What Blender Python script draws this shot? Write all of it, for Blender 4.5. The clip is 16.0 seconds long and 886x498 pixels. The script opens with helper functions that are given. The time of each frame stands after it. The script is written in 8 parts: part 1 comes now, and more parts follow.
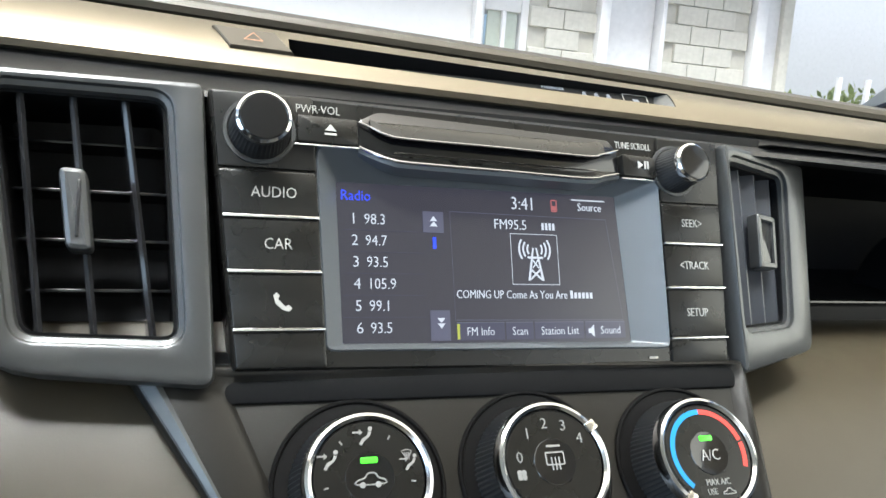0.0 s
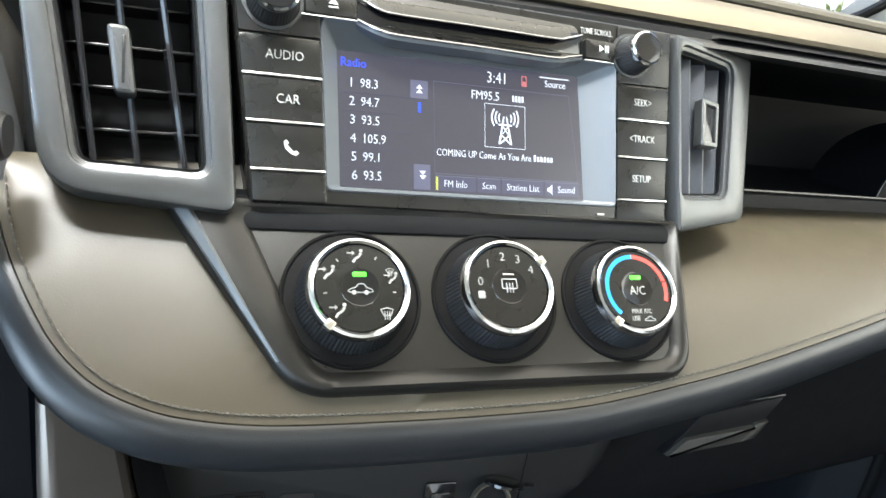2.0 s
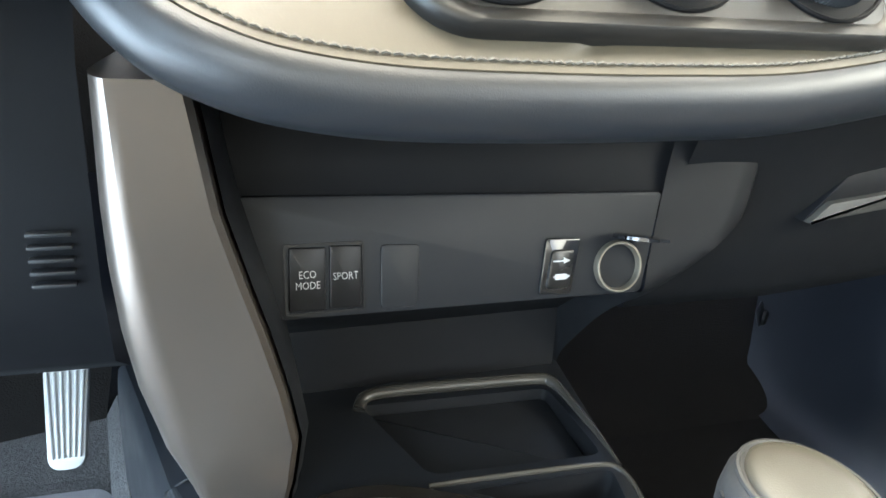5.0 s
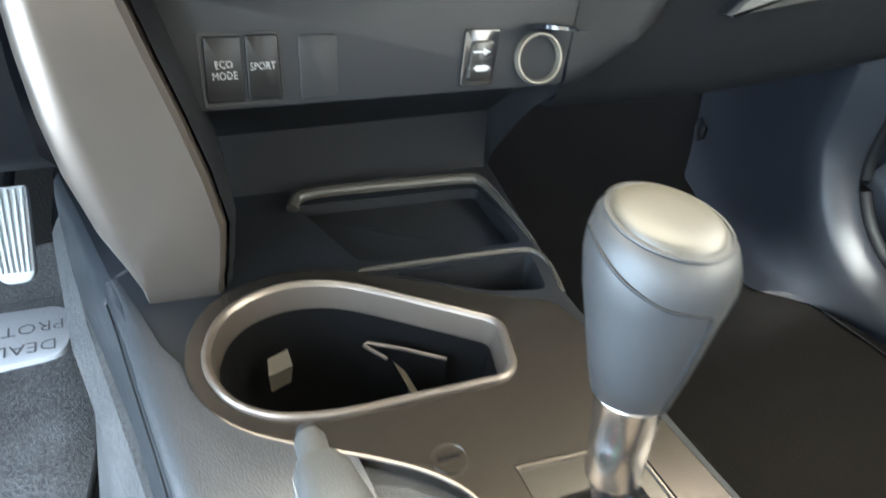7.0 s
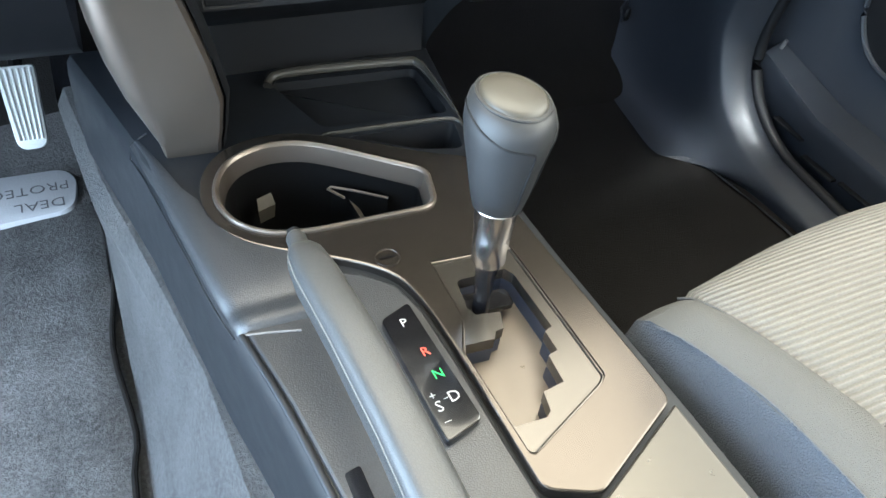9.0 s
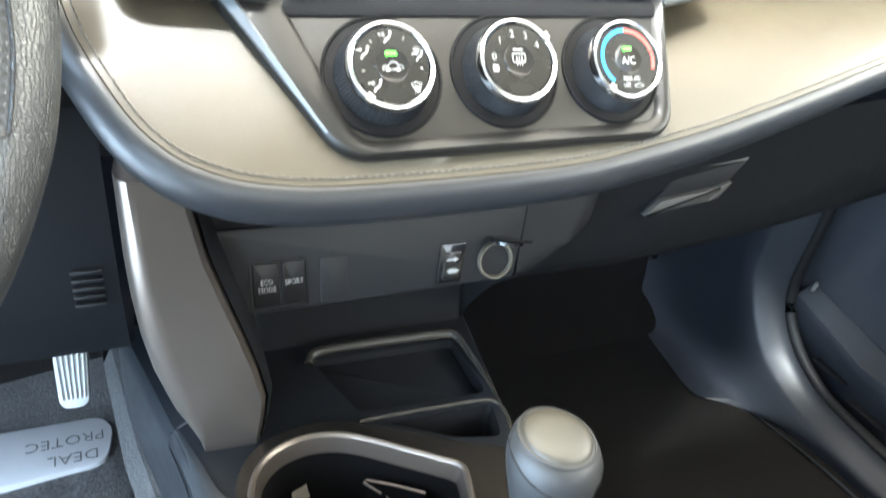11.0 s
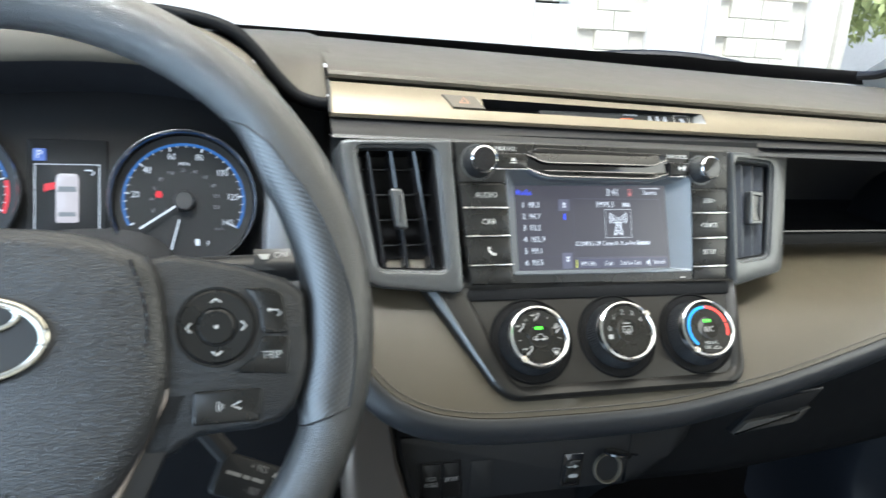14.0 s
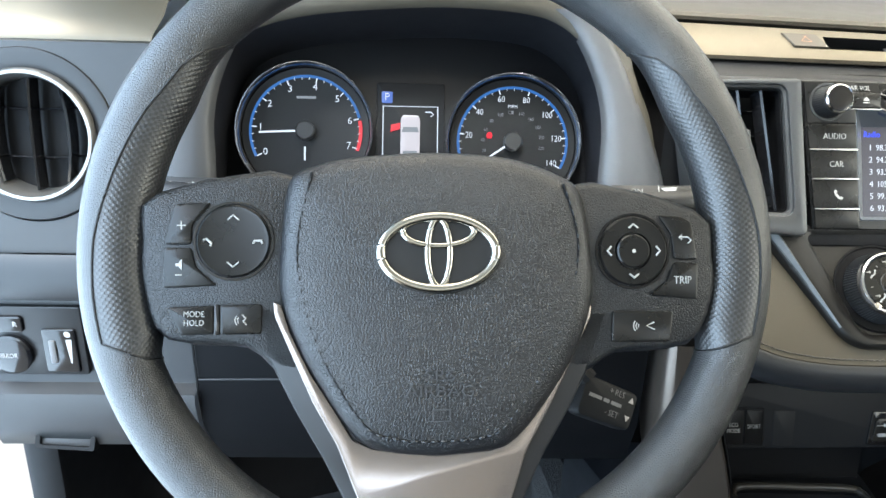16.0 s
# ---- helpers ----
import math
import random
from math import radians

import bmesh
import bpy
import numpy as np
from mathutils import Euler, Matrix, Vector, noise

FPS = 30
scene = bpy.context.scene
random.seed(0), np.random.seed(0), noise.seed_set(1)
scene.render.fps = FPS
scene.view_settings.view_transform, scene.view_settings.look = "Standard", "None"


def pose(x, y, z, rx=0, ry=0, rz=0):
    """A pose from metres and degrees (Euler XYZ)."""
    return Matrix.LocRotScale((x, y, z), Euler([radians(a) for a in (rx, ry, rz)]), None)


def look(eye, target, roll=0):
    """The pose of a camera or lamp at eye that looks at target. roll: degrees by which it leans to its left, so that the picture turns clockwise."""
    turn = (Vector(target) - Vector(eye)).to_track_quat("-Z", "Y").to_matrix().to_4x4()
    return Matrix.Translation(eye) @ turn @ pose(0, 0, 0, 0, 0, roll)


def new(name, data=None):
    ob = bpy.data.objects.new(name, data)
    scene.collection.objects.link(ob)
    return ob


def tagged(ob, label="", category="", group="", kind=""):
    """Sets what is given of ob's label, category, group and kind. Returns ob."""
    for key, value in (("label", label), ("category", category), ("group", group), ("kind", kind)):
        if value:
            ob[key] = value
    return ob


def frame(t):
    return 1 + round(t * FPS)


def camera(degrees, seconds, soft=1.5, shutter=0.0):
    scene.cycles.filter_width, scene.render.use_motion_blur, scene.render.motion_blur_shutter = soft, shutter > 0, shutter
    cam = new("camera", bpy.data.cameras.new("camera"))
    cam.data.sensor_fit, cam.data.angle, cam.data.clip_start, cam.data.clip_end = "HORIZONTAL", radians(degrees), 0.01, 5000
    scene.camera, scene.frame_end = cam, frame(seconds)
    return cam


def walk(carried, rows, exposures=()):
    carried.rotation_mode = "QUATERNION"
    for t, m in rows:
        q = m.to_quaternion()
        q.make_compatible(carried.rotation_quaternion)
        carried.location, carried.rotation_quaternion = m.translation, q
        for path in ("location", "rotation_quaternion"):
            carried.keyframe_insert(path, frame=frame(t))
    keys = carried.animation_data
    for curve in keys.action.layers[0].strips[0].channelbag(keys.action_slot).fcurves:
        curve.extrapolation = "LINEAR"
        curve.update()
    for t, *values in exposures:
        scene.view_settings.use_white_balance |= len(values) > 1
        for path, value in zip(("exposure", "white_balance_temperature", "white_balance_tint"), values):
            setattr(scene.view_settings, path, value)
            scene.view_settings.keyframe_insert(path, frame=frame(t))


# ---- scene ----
cam = camera(62.0, 16.0, shutter=0.3)
PATH = [
    (0, (0.004, -0.001, 1.163), (0.625, 1.883, 0.911), 4.3),
    (0.5, (-0.012, -0.033, 1.162), (0.611, 1.847, 0.881), 4.8),
    (1, (-0.027, -0.072, 1.159), (0.609, 1.793, 0.817), 5.7),
    (1.5, (-0.026, -0.075, 1.149), (0.619, 1.771, 0.728), 6.3),
    (2, (-0.009, -0.067, 1.151), (0.638, 1.758, 0.649), 6.8),
    (2.5, (0.002, -0.069, 1.153), (0.652, 1.737, 0.591), 7.1),
    (3, (-0.002, -0.072, 1.155), (0.633, 1.722, 0.542), 6.9),
    (3.5, (-0.011, -0.068, 1.121), (0.608, 1.719, 0.47), 6.2),
    (4, (-0.034, -0.055, 1.078), (0.575, 1.724, 0.396), 5.2),
    (4.2, (-0.042, -0.044, 1.057), (0.567, 1.733, 0.371), 5.0),
    (6.3, (-0.033, 0.012, 1.005), (0.59, 1.665, 0.068), 4.5),
    (6.5, (-0.033, 0.002, 1.002), (0.599, 1.63, 0.027), 4.7),
    (7, (-0.025, -0.039, 1.005), (0.643, 1.483, -0.108), 5.3),
    (7.5, (-0.018, -0.101, 1.026), (0.702, 1.267, -0.242), 6.5),
    (8, (-0.045, -0.151, 1.057), (0.693, 1.121, -0.299), 8.2),
    (8.2, (-0.059, -0.164, 1.071), (0.668, 1.096, -0.301), 8.3),
    (10.3, (-0.065, -0.147, 1.103), (0.631, 1.271, -0.123), 7.1),
    (10.5, (-0.061, -0.132, 1.113), (0.641, 1.338, -0.048), 6.7),
    (11, (-0.058, -0.117, 1.151), (0.652, 1.481, 0.18), 5.6),
    (11.5, (-0.061, -0.11, 1.19), (0.653, 1.579, 0.392), 5.4),
    (12, (-0.061, -0.114, 1.218), (0.65, 1.635, 0.557), 5.3),
    (12.5, (-0.065, -0.136, 1.231), (0.638, 1.645, 0.653), 5.2),
    (13, (-0.071, -0.181, 1.246), (0.606, 1.619, 0.698), 4.9),
    (13.5, (-0.082, -0.219, 1.258), (0.525, 1.607, 0.713), 4.4),
    (14, (-0.145, -0.242, 1.265), (0.342, 1.613, 0.7), 3.7),
    (14.5, (-0.229, -0.219, 1.258), (0.107, 1.66, 0.66), 3.1),
    (15, (-0.272, -0.213, 1.248), (-0.082, 1.675, 0.615), 2.4),
    (15.5, (-0.287, -0.231, 1.247), (-0.184, 1.654, 0.588), 1.9),
    (16, (-0.288, -0.247, 1.246), (-0.216, 1.632, 0.566), 1.6),
]
EXPOSURES = [(t, e, k, 5) for t, e, k in ((0, 0.68, 5720), (1, 0.84, 5700), (2, 1.47, 5750), (2.5, 1.63, 5770), (3.5, 1.75, 5800), (4, 2.03, 5800), (6.5, 3.26, 5920), (7, 3.05, 5850), (8.2, 2.33, 5660), (10.5, 2.86, 5600), (11, 2.66, 5640), (11.5, 2.29, 5660), (12, 1.5, 5620), (13, 1.12, 5700), (14, 1.03, 5560), (16, 1.12, 5700))]
walk(cam, [(t, look(eye, target, roll)) for t, eye, target, roll in PATH], EXPOSURES)

# ---- world and light ----
world = bpy.data.worlds.new("daylight")
scene.world = world
world.use_nodes = True
wn, wl = world.node_tree.nodes, world.node_tree.links
sky = wn.new("ShaderNodeTexSky")
sky.sky_type, sky.sun_disc = "NISHITA", False
sky.sun_elevation, sky.sun_rotation = radians(63), radians(204)
sky.dust_density, sky.air_density, sky.ozone_density = 6.0, 1.0, 0.5
wl.new(sky.outputs[0], wn["Background"].inputs[0])
wn["Background"].inputs[1].default_value = 0.15
sun_data = bpy.data.lights.new("sun", "SUN")
sun_data.energy, sun_data.angle, sun_data.color = 2.6, radians(12), (1, 0.95, 0.86)
sun = new("sun", sun_data)
sun.matrix_world = look((0, 0, 20), (4, 9, 0))


def window_lamp(x, y, z, tx, ty, tz, w, h, power, tint=(1, 1, 1)):
    """The sky's light in an opening of the cabin."""
    d = bpy.data.lights.new("window_light", "AREA")
    d.shape, d.size, d.size_y, d.energy, d.color = "RECTANGLE", w, h, power, tint
    ob = new("window_light", d)
    ob.matrix_world = look((x, y, z), (tx, ty, tz))
    return ob


# open driver door, passenger window, rear side windows and rear window
window_lamp(-0.86, -0.17, 1.02, 0.3, -0.17, 0.92, 1.25, 1.2, 15.5, (0.70, 0.86, 1.0))
window_lamp(0.115, 0.26, 1.53, 0.115, 0.11, 1.20, 1.15, 0.55, 4.4, (1.0, 0.82, 0.52))
window_lamp(0.93, -0.10, 1.34, 0.2, -0.05, 1.15, 1.1, 0.48, 4.6, (1.0, 0.88, 0.64))
window_lamp(-0.70, -1.15, 1.34, 0.1, -1.0, 1.2, 0.8, 0.46, 3.6, (0.86, 0.94, 1.0))
window_lamp(0.93, -1.15, 1.34, 0.1, -1.0, 1.2, 0.8, 0.46, 1.2, (1.0, 0.93, 0.8))
window_lamp(0.13, -1.58, 1.36, 0.13, 0.0, 1.2, 1.3, 0.42, 1.2, (1.0, 0.93, 0.8))


# ---- materials ----
def material(name, color, rough=0.5, metal=0.0, grain=0.0, grain_size=800.0, spread=0.12, coat=0.0, wave=None, voronoi=False, emit=0.0, spec=0.5):
    """A procedural surface: base colour with two scales of variation, gloss wear and fine relief."""
    m = bpy.data.materials.new(name)
    m.use_nodes = True
    n, l = m.node_tree.nodes, m.node_tree.links
    b = n["Principled BSDF"]
    b.inputs["Metallic"].default_value = metal
    b.inputs["Specular IOR Level"].default_value = spec
    b.inputs["Coat Weight"].default_value = coat
    tc = n.new("ShaderNodeTexCoord")
    big = n.new("ShaderNodeTexNoise")
    big.inputs["Scale"].default_value = 14
    big.inputs["Detail"].default_value = 6
    l.new(tc.outputs["Object"], big.inputs["Vector"])
    mix = n.new("ShaderNodeMix")
    mix.data_type = "RGBA"
    mix.inputs[6].default_value = (*[c * (1 - spread) for c in color], 1)
    mix.inputs[7].default_value = (*[min(1, c * (1 + spread)) for c in color], 1)
    l.new(big.outputs["Fac"], mix.inputs[0])
    l.new(mix.outputs[2], b.inputs["Base Color"])
    mr = n.new("ShaderNodeMapRange")
    mr.inputs["To Min"].default_value, mr.inputs["To Max"].default_value = max(0.02, rough - (0.02 if metal > 0.5 else 0.06)), min(1, rough + (0.02 if metal > 0.5 else 0.06))
    dust = n.new("ShaderNodeTexNoise")
    dust.inputs["Scale"].default_value = 60
    dust.inputs["Detail"].default_value = 4
    l.new(tc.outputs["Object"], dust.inputs["Vector"])
    l.new(dust.outputs["Fac"], mr.inputs["Value"])
    l.new(mr.outputs[0], b.inputs["Roughness"])
    if grain or wave:
        bump = n.new("ShaderNodeBump")
        bump.inputs["Strength"].default_value = max(grain, 0.05)
        bump.inputs["Distance"].default_value = 0.001 if grain >= 0.4 else 0.0003
        if wave:
            w = n.new("ShaderNodeTexWave")
            w.bands_direction = wave[0]
            w.inputs["Scale"].default_value = wave[1]
            w.inputs["Distortion"].default_value = 0.0
            l.new(tc.outputs["Object"], w.inputs["Vector"])
            l.new(w.outputs["Fac"], bump.inputs["Height"])
        else:
            g = n.new("ShaderNodeTexVoronoi" if voronoi else "ShaderNodeTexNoise")
            g.inputs["Scale"].default_value = grain_size
            l.new(tc.outputs["Object"], g.inputs["Vector"])
            l.new(g.outputs[0], bump.inputs["Height"])
            bump.invert = voronoi
        l.new(bump.outputs[0], b.inputs["Normal"])
    if emit:
        b.inputs["Emission Color"].default_value = (*color, 1)
        b.inputs["Emission Strength"].default_value = emit
    return m


def glow(name, color, strength):
    m = bpy.data.materials.new(name)
    m.use_nodes = True
    b = m.node_tree.nodes["Principled BSDF"]
    b.inputs["Base Color"].default_value = (0.01, 0.01, 0.01, 1)
    b.inputs["Roughness"].default_value = 0.25
    b.inputs["Emission Color"].default_value = (*color, 1)
    b.inputs["Emission Strength"].default_value = strength
    return m


def carpet_pile(name, lo, hi):
    """Looped carpet: tufts of uneven shade and height."""
    m = bpy.data.materials.new(name)
    m.use_nodes = True
    n, l = m.node_tree.nodes, m.node_tree.links
    b = n["Principled BSDF"]
    tc = n.new("ShaderNodeTexCoord")
    tuft = n.new("ShaderNodeTexNoise")
    tuft.inputs["Scale"].default_value, tuft.inputs["Detail"].default_value, tuft.inputs["Roughness"].default_value = 260, 5, 0.7
    l.new(tc.outputs["Object"], tuft.inputs["Vector"])
    wear = n.new("ShaderNodeTexNoise")
    wear.inputs["Scale"].default_value, wear.inputs["Detail"].default_value = 18, 5
    l.new(tc.outputs["Object"], wear.inputs["Vector"])
    mean = n.new("ShaderNodeMix")
    mean.inputs[0].default_value = 0.35
    l.new(tuft.outputs["Fac"], mean.inputs[2])
    l.new(wear.outputs["Fac"], mean.inputs[3])
    ramp = n.new("ShaderNodeMapRange")
    ramp.inputs["From Min"].default_value, ramp.inputs["From Max"].default_value = 0.36, 0.64
    l.new(mean.outputs[0], ramp.inputs["Value"])
    mix = n.new("ShaderNodeMix")
    mix.data_type = "RGBA"
    mix.inputs[6].default_value, mix.inputs[7].default_value = (lo, lo, lo * 1.03, 1), (hi, hi, hi * 1.02, 1)
    l.new(ramp.outputs[0], mix.inputs[0])
    l.new(mix.outputs[2], b.inputs["Base Color"])
    b.inputs["Roughness"].default_value = 0.95
    bump = n.new("ShaderNodeBump")
    bump.inputs["Strength"].default_value, bump.inputs["Distance"].default_value = 0.9, 0.004
    l.new(tuft.outputs["Fac"], bump.inputs["Height"])
    l.new(bump.outputs[0], b.inputs["Normal"])
    return m


def hide(name, color, rough=0.4, size=420.0, depth=0.5, spec=0.5, crease=0.45, flat=False):
    """Pebbled leather: raised cells of uneven size, the shade of the creases between them painted darker."""
    m = material(name, color, rough, spec=spec)
    n, l = m.node_tree.nodes, m.node_tree.links
    b = n["Principled BSDF"]
    co = n.new("ShaderNodeUVMap") if flat else n.new("ShaderNodeTexCoord")
    src = co.outputs[0] if flat else co.outputs["Object"]
    wob = n.new("ShaderNodeTexNoise")
    wob.inputs["Scale"].default_value = size * 0.6
    l.new(src, wob.inputs["Vector"])
    add = n.new("ShaderNodeVectorMath")
    add.operation = "MULTIPLY_ADD"
    add.inputs[1].default_value = (0.5 / size,) * 3
    l.new(wob.outputs["Color"], add.inputs[0])
    l.new(src, add.inputs[2])
    vo = n.new("ShaderNodeTexVoronoi")
    vo.feature = "DISTANCE_TO_EDGE"
    vo.voronoi_dimensions = "2D" if flat else "3D"
    vo.inputs["Scale"].default_value = size
    l.new(add.outputs[0], vo.inputs["Vector"])
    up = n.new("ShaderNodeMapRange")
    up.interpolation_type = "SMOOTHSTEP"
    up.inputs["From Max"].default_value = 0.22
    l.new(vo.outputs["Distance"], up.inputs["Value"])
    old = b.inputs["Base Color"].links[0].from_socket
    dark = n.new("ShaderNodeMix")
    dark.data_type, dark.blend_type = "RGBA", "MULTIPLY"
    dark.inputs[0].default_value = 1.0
    # crease shade goes into the base colour, by the relief's own mask
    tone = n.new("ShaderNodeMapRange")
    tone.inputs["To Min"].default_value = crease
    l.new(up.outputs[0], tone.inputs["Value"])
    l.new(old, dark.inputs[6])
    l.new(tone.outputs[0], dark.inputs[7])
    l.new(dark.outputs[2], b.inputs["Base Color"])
    bp = n.new("ShaderNodeBump")
    bp.inputs["Strength"].default_value, bp.inputs["Distance"].default_value = depth, 0.00028
    l.new(up.outputs[0], bp.inputs["Height"])
    l.new(bp.outputs[0], b.inputs["Normal"])
    return m


def dimpled(name, color, rough, pitch, depth, low=0.35, spec=0.5):
    """Leather embossed with a diagonal grid of small studs, laid along the surface; shade between studs is painted in.
    """
    m = material(name, color, rough, spec=spec)
    n, l = m.node_tree.nodes, m.node_tree.links
    b = n["Principled BSDF"]
    co = n.new("ShaderNodeUVMap")
    mp = n.new("ShaderNodeMapping")
    mp.inputs["Rotation"].default_value = (0, 0, radians(45))
    mp.inputs["Scale"].default_value = (2 * math.pi / pitch,) * 3
    l.new(co.outputs[0], mp.inputs["Vector"])
    sep = n.new("ShaderNodeSeparateXYZ")
    l.new(mp.outputs[0], sep.inputs[0])
    waves = []
    for k in (0, 1):
        w = n.new("ShaderNodeMath")
        w.operation = "SINE"
        l.new(sep.outputs[k], w.inputs[0])
        waves.append(w)
    tot = n.new("ShaderNodeMath")
    l.new(waves[0].outputs[0], tot.inputs[0])
    l.new(waves[1].outputs[0], tot.inputs[1])
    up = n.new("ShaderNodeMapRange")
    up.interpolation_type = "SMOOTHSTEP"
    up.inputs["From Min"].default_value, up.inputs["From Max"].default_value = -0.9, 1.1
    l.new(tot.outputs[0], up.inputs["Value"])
    # shade in the hollows between studs, multiplied into the base colour
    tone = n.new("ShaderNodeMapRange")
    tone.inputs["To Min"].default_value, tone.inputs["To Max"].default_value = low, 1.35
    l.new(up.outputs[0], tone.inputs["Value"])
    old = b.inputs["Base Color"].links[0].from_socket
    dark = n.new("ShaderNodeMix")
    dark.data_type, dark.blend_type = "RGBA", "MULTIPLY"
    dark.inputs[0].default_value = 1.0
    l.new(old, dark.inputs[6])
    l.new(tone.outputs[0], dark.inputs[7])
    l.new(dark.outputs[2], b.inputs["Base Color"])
    bp = n.new("ShaderNodeBump")
    bp.inputs["Strength"].default_value, bp.inputs["Distance"].default_value = depth, 0.00028
    l.new(up.outputs[0], bp.inputs["Height"])
    l.new(bp.outputs[0], b.inputs["Normal"])
    return m


PAD = material("dash_top_plastic", (0.046, 0.040, 0.029), 0.48, grain=0.25, grain_size=1500)
LEATHER = material("leatherette", (0.045, 0.037, 0.0235), 0.47, spec=0.55, grain=0.06, grain_size=1100, voronoi=True)
LIP = material("soft_touch_black", (0.0125, 0.0138, 0.0165), 0.38, grain=0.25, grain_size=1400)
LOWER = material("lower_panel_plastic", (0.0075, 0.0082, 0.0098), 0.5, spec=0.3, grain=0.2, grain_size=1400)
BLACK = material("black_plastic", (0.010, 0.0103, 0.0115), 0.4, grain=0.2, grain_size=1600)
DARK = material("dark_plastic", (0.005, 0.0053, 0.0062), 0.6, spec=0.22, grain=0.15, grain_size=1600)
GLOSS = material("gloss_black", (0.005, 0.005, 0.006), 0.14, coat=0.3)
BUTTON = material("button_black", (0.0065, 0.0064, 0.0063), 0.28, spec=0.38, grain=0.06, grain_size=2500)
VENT = material("vent_frame_satin", (0.062, 0.065, 0.069), 0.32, metal=0.5, grain=0.08, grain_size=2500)
TRIM = material("satin_trim", (0.15, 0.131, 0.098), 0.42, metal=0.75, grain=0.06, grain_size=2500)
BRONZE = material("bronze_satin_trim", (0.112, 0.095, 0.081), 0.30, metal=0.7, grain=0.05, grain_size=2500)
CHROME = material("chrome", (0.82, 0.83, 0.85), 0.08, metal=1.0, spread=0.03)
SILVER = material("brushed_silver", (0.55, 0.52, 0.47), 0.25, metal=0.9, spread=0.05)
GREY = material("grey_plastic", (0.11, 0.11, 0.113), 0.42, grain=0.2, grain_size=1400)
CONSOLE = material("console_plastic", (0.0085, 0.0095, 0.0115), 0.42, spec=0.27, grain=0.2, grain_size=1100)
CARPET = carpet_pile("grey_carpet", 0.017, 0.085)
FLOOR = material("black_carpet", (0.0065, 0.006, 0.0056), 0.95, spec=0.1, grain=1.0, grain_size=500, spread=0.3)
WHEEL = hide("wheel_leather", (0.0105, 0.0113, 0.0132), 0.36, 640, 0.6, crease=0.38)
INK = material("white_print", (0.36, 0.36, 0.355), 0.5)
WHITE = material("white_paint", (0.8, 0.8, 0.79), 0.5, spread=0.04)
LINER = material("headliner_fabric", (0.42, 0.38, 0.31), 0.9, grain=0.4, grain_size=900)
RED = material("red_print", (0.7, 0.05, 0.04), 0.4)
BLUE = material("blue_print", (0.02, 0.25, 0.65), 0.4)


# ---- modelling helpers ----
def thing(name, label, category, m=None, group="", kind=""):
    ob = new(name)
    ob.empty_display_size = 0.05
    if m is not None:
        ob.matrix_world = m
    return tagged(ob, label, category, group, kind)


def part(name, bm, mat, parent, label="", angle=35, at=None):
    """Links a bmesh as one mesh object under a thing or a part."""
    me = bpy.data.meshes.new(name)
    bmesh.ops.recalc_face_normals(bm, faces=bm.faces)
    bm.to_mesh(me)
    bm.free()
    me.materials.append(mat)
    me.shade_smooth()
    me.set_sharp_from_angle(angle=radians(angle))
    ob = new(name, me)
    if parent:
        ob.parent = parent
    if at is not None:
        ob.matrix_basis = at
    return tagged(ob, label)


def solo(name, bm, mat, label, category, kind="", group="", angle=35, at=None):
    return tagged(part(name, bm, mat, None, angle=angle, at=at), label, category, group, kind)


def rounded(pts, r, n=4):
    """The polygon with rounded corners; r is one radius or one per corner."""
    out = []
    k = len(pts)
    rs = r if isinstance(r, (list, tuple)) else [r] * k
    for i in range(k):
        p, a, b = Vector(pts[i]), Vector(pts[i - 1]), Vector(pts[(i + 1) % k])
        da, db = (a - p), (b - p)
        ra = min(rs[i], da.length * 0.49, db.length * 0.49)
        s, e = p + da.normalized() * ra, p + db.normalized() * ra
        for j in range(n + 1):
            f = j / n
            out.append(((1 - f) ** 2 * s + 2 * f * (1 - f) * p + f * f * e)[:])
    return out


def inset(pts, d):
    """The closed outline moved inwards by d (outwards when negative)."""
    k = len(pts)
    area = sum(pts[i][0] * pts[(i + 1) % k][1] - pts[(i + 1) % k][0] * pts[i][1] for i in range(k))
    s = 1 if area > 0 else -1
    out = []
    for i in range(k):
        p, a, b = Vector(pts[i]), Vector(pts[i - 1]), Vector(pts[(i + 1) % k])
        t = (b - a)
        if t.length < 1e-9:
            out.append(p[:])
            continue
        t.normalize()
        out.append((p.x - s * t.y * d, p.y + s * t.x * d))
    return out


def loop_at(pts, y):
    return [(x, y, z) for x, z in pts]


def skin(loops, closed=True, cap_a=False, cap_b=False, bm=None):
    """Faces between successive loops of equal length."""
    bm = bm or bmesh.new()
    rows = [[bm.verts.new(p) for p in lp] for lp in loops]
    k = len(rows[0])
    for a, b in zip(rows, rows[1:]):
        for i in range(k if closed else k - 1):
            j = (i + 1) % k
            try:
                bm.faces.new((a[i], a[j], b[j], b[i]))
            except ValueError:
                pass
    if cap_a:
        bm.faces.new(rows[0])
    if cap_b:
        bm.faces.new(rows[-1])
    return bm


def block(pts, y0, y1, bevel=0.001, bm=None):
    """A prism of an outline in x and z, from y0 (near face, bevelled) to y1."""
    ins = inset(pts, bevel)
    mid = inset(pts, bevel * 0.3)
    return skin([loop_at(pts, y1), loop_at(pts, y0 + bevel), loop_at(mid, y0 + bevel * 0.3), loop_at(ins, y0)], cap_a=True, cap_b=True, bm=bm)


def rect(x0, z0, x1, z1):
    return [(x0, z0), (x1, z0), (x1, z1), (x0, z1)]


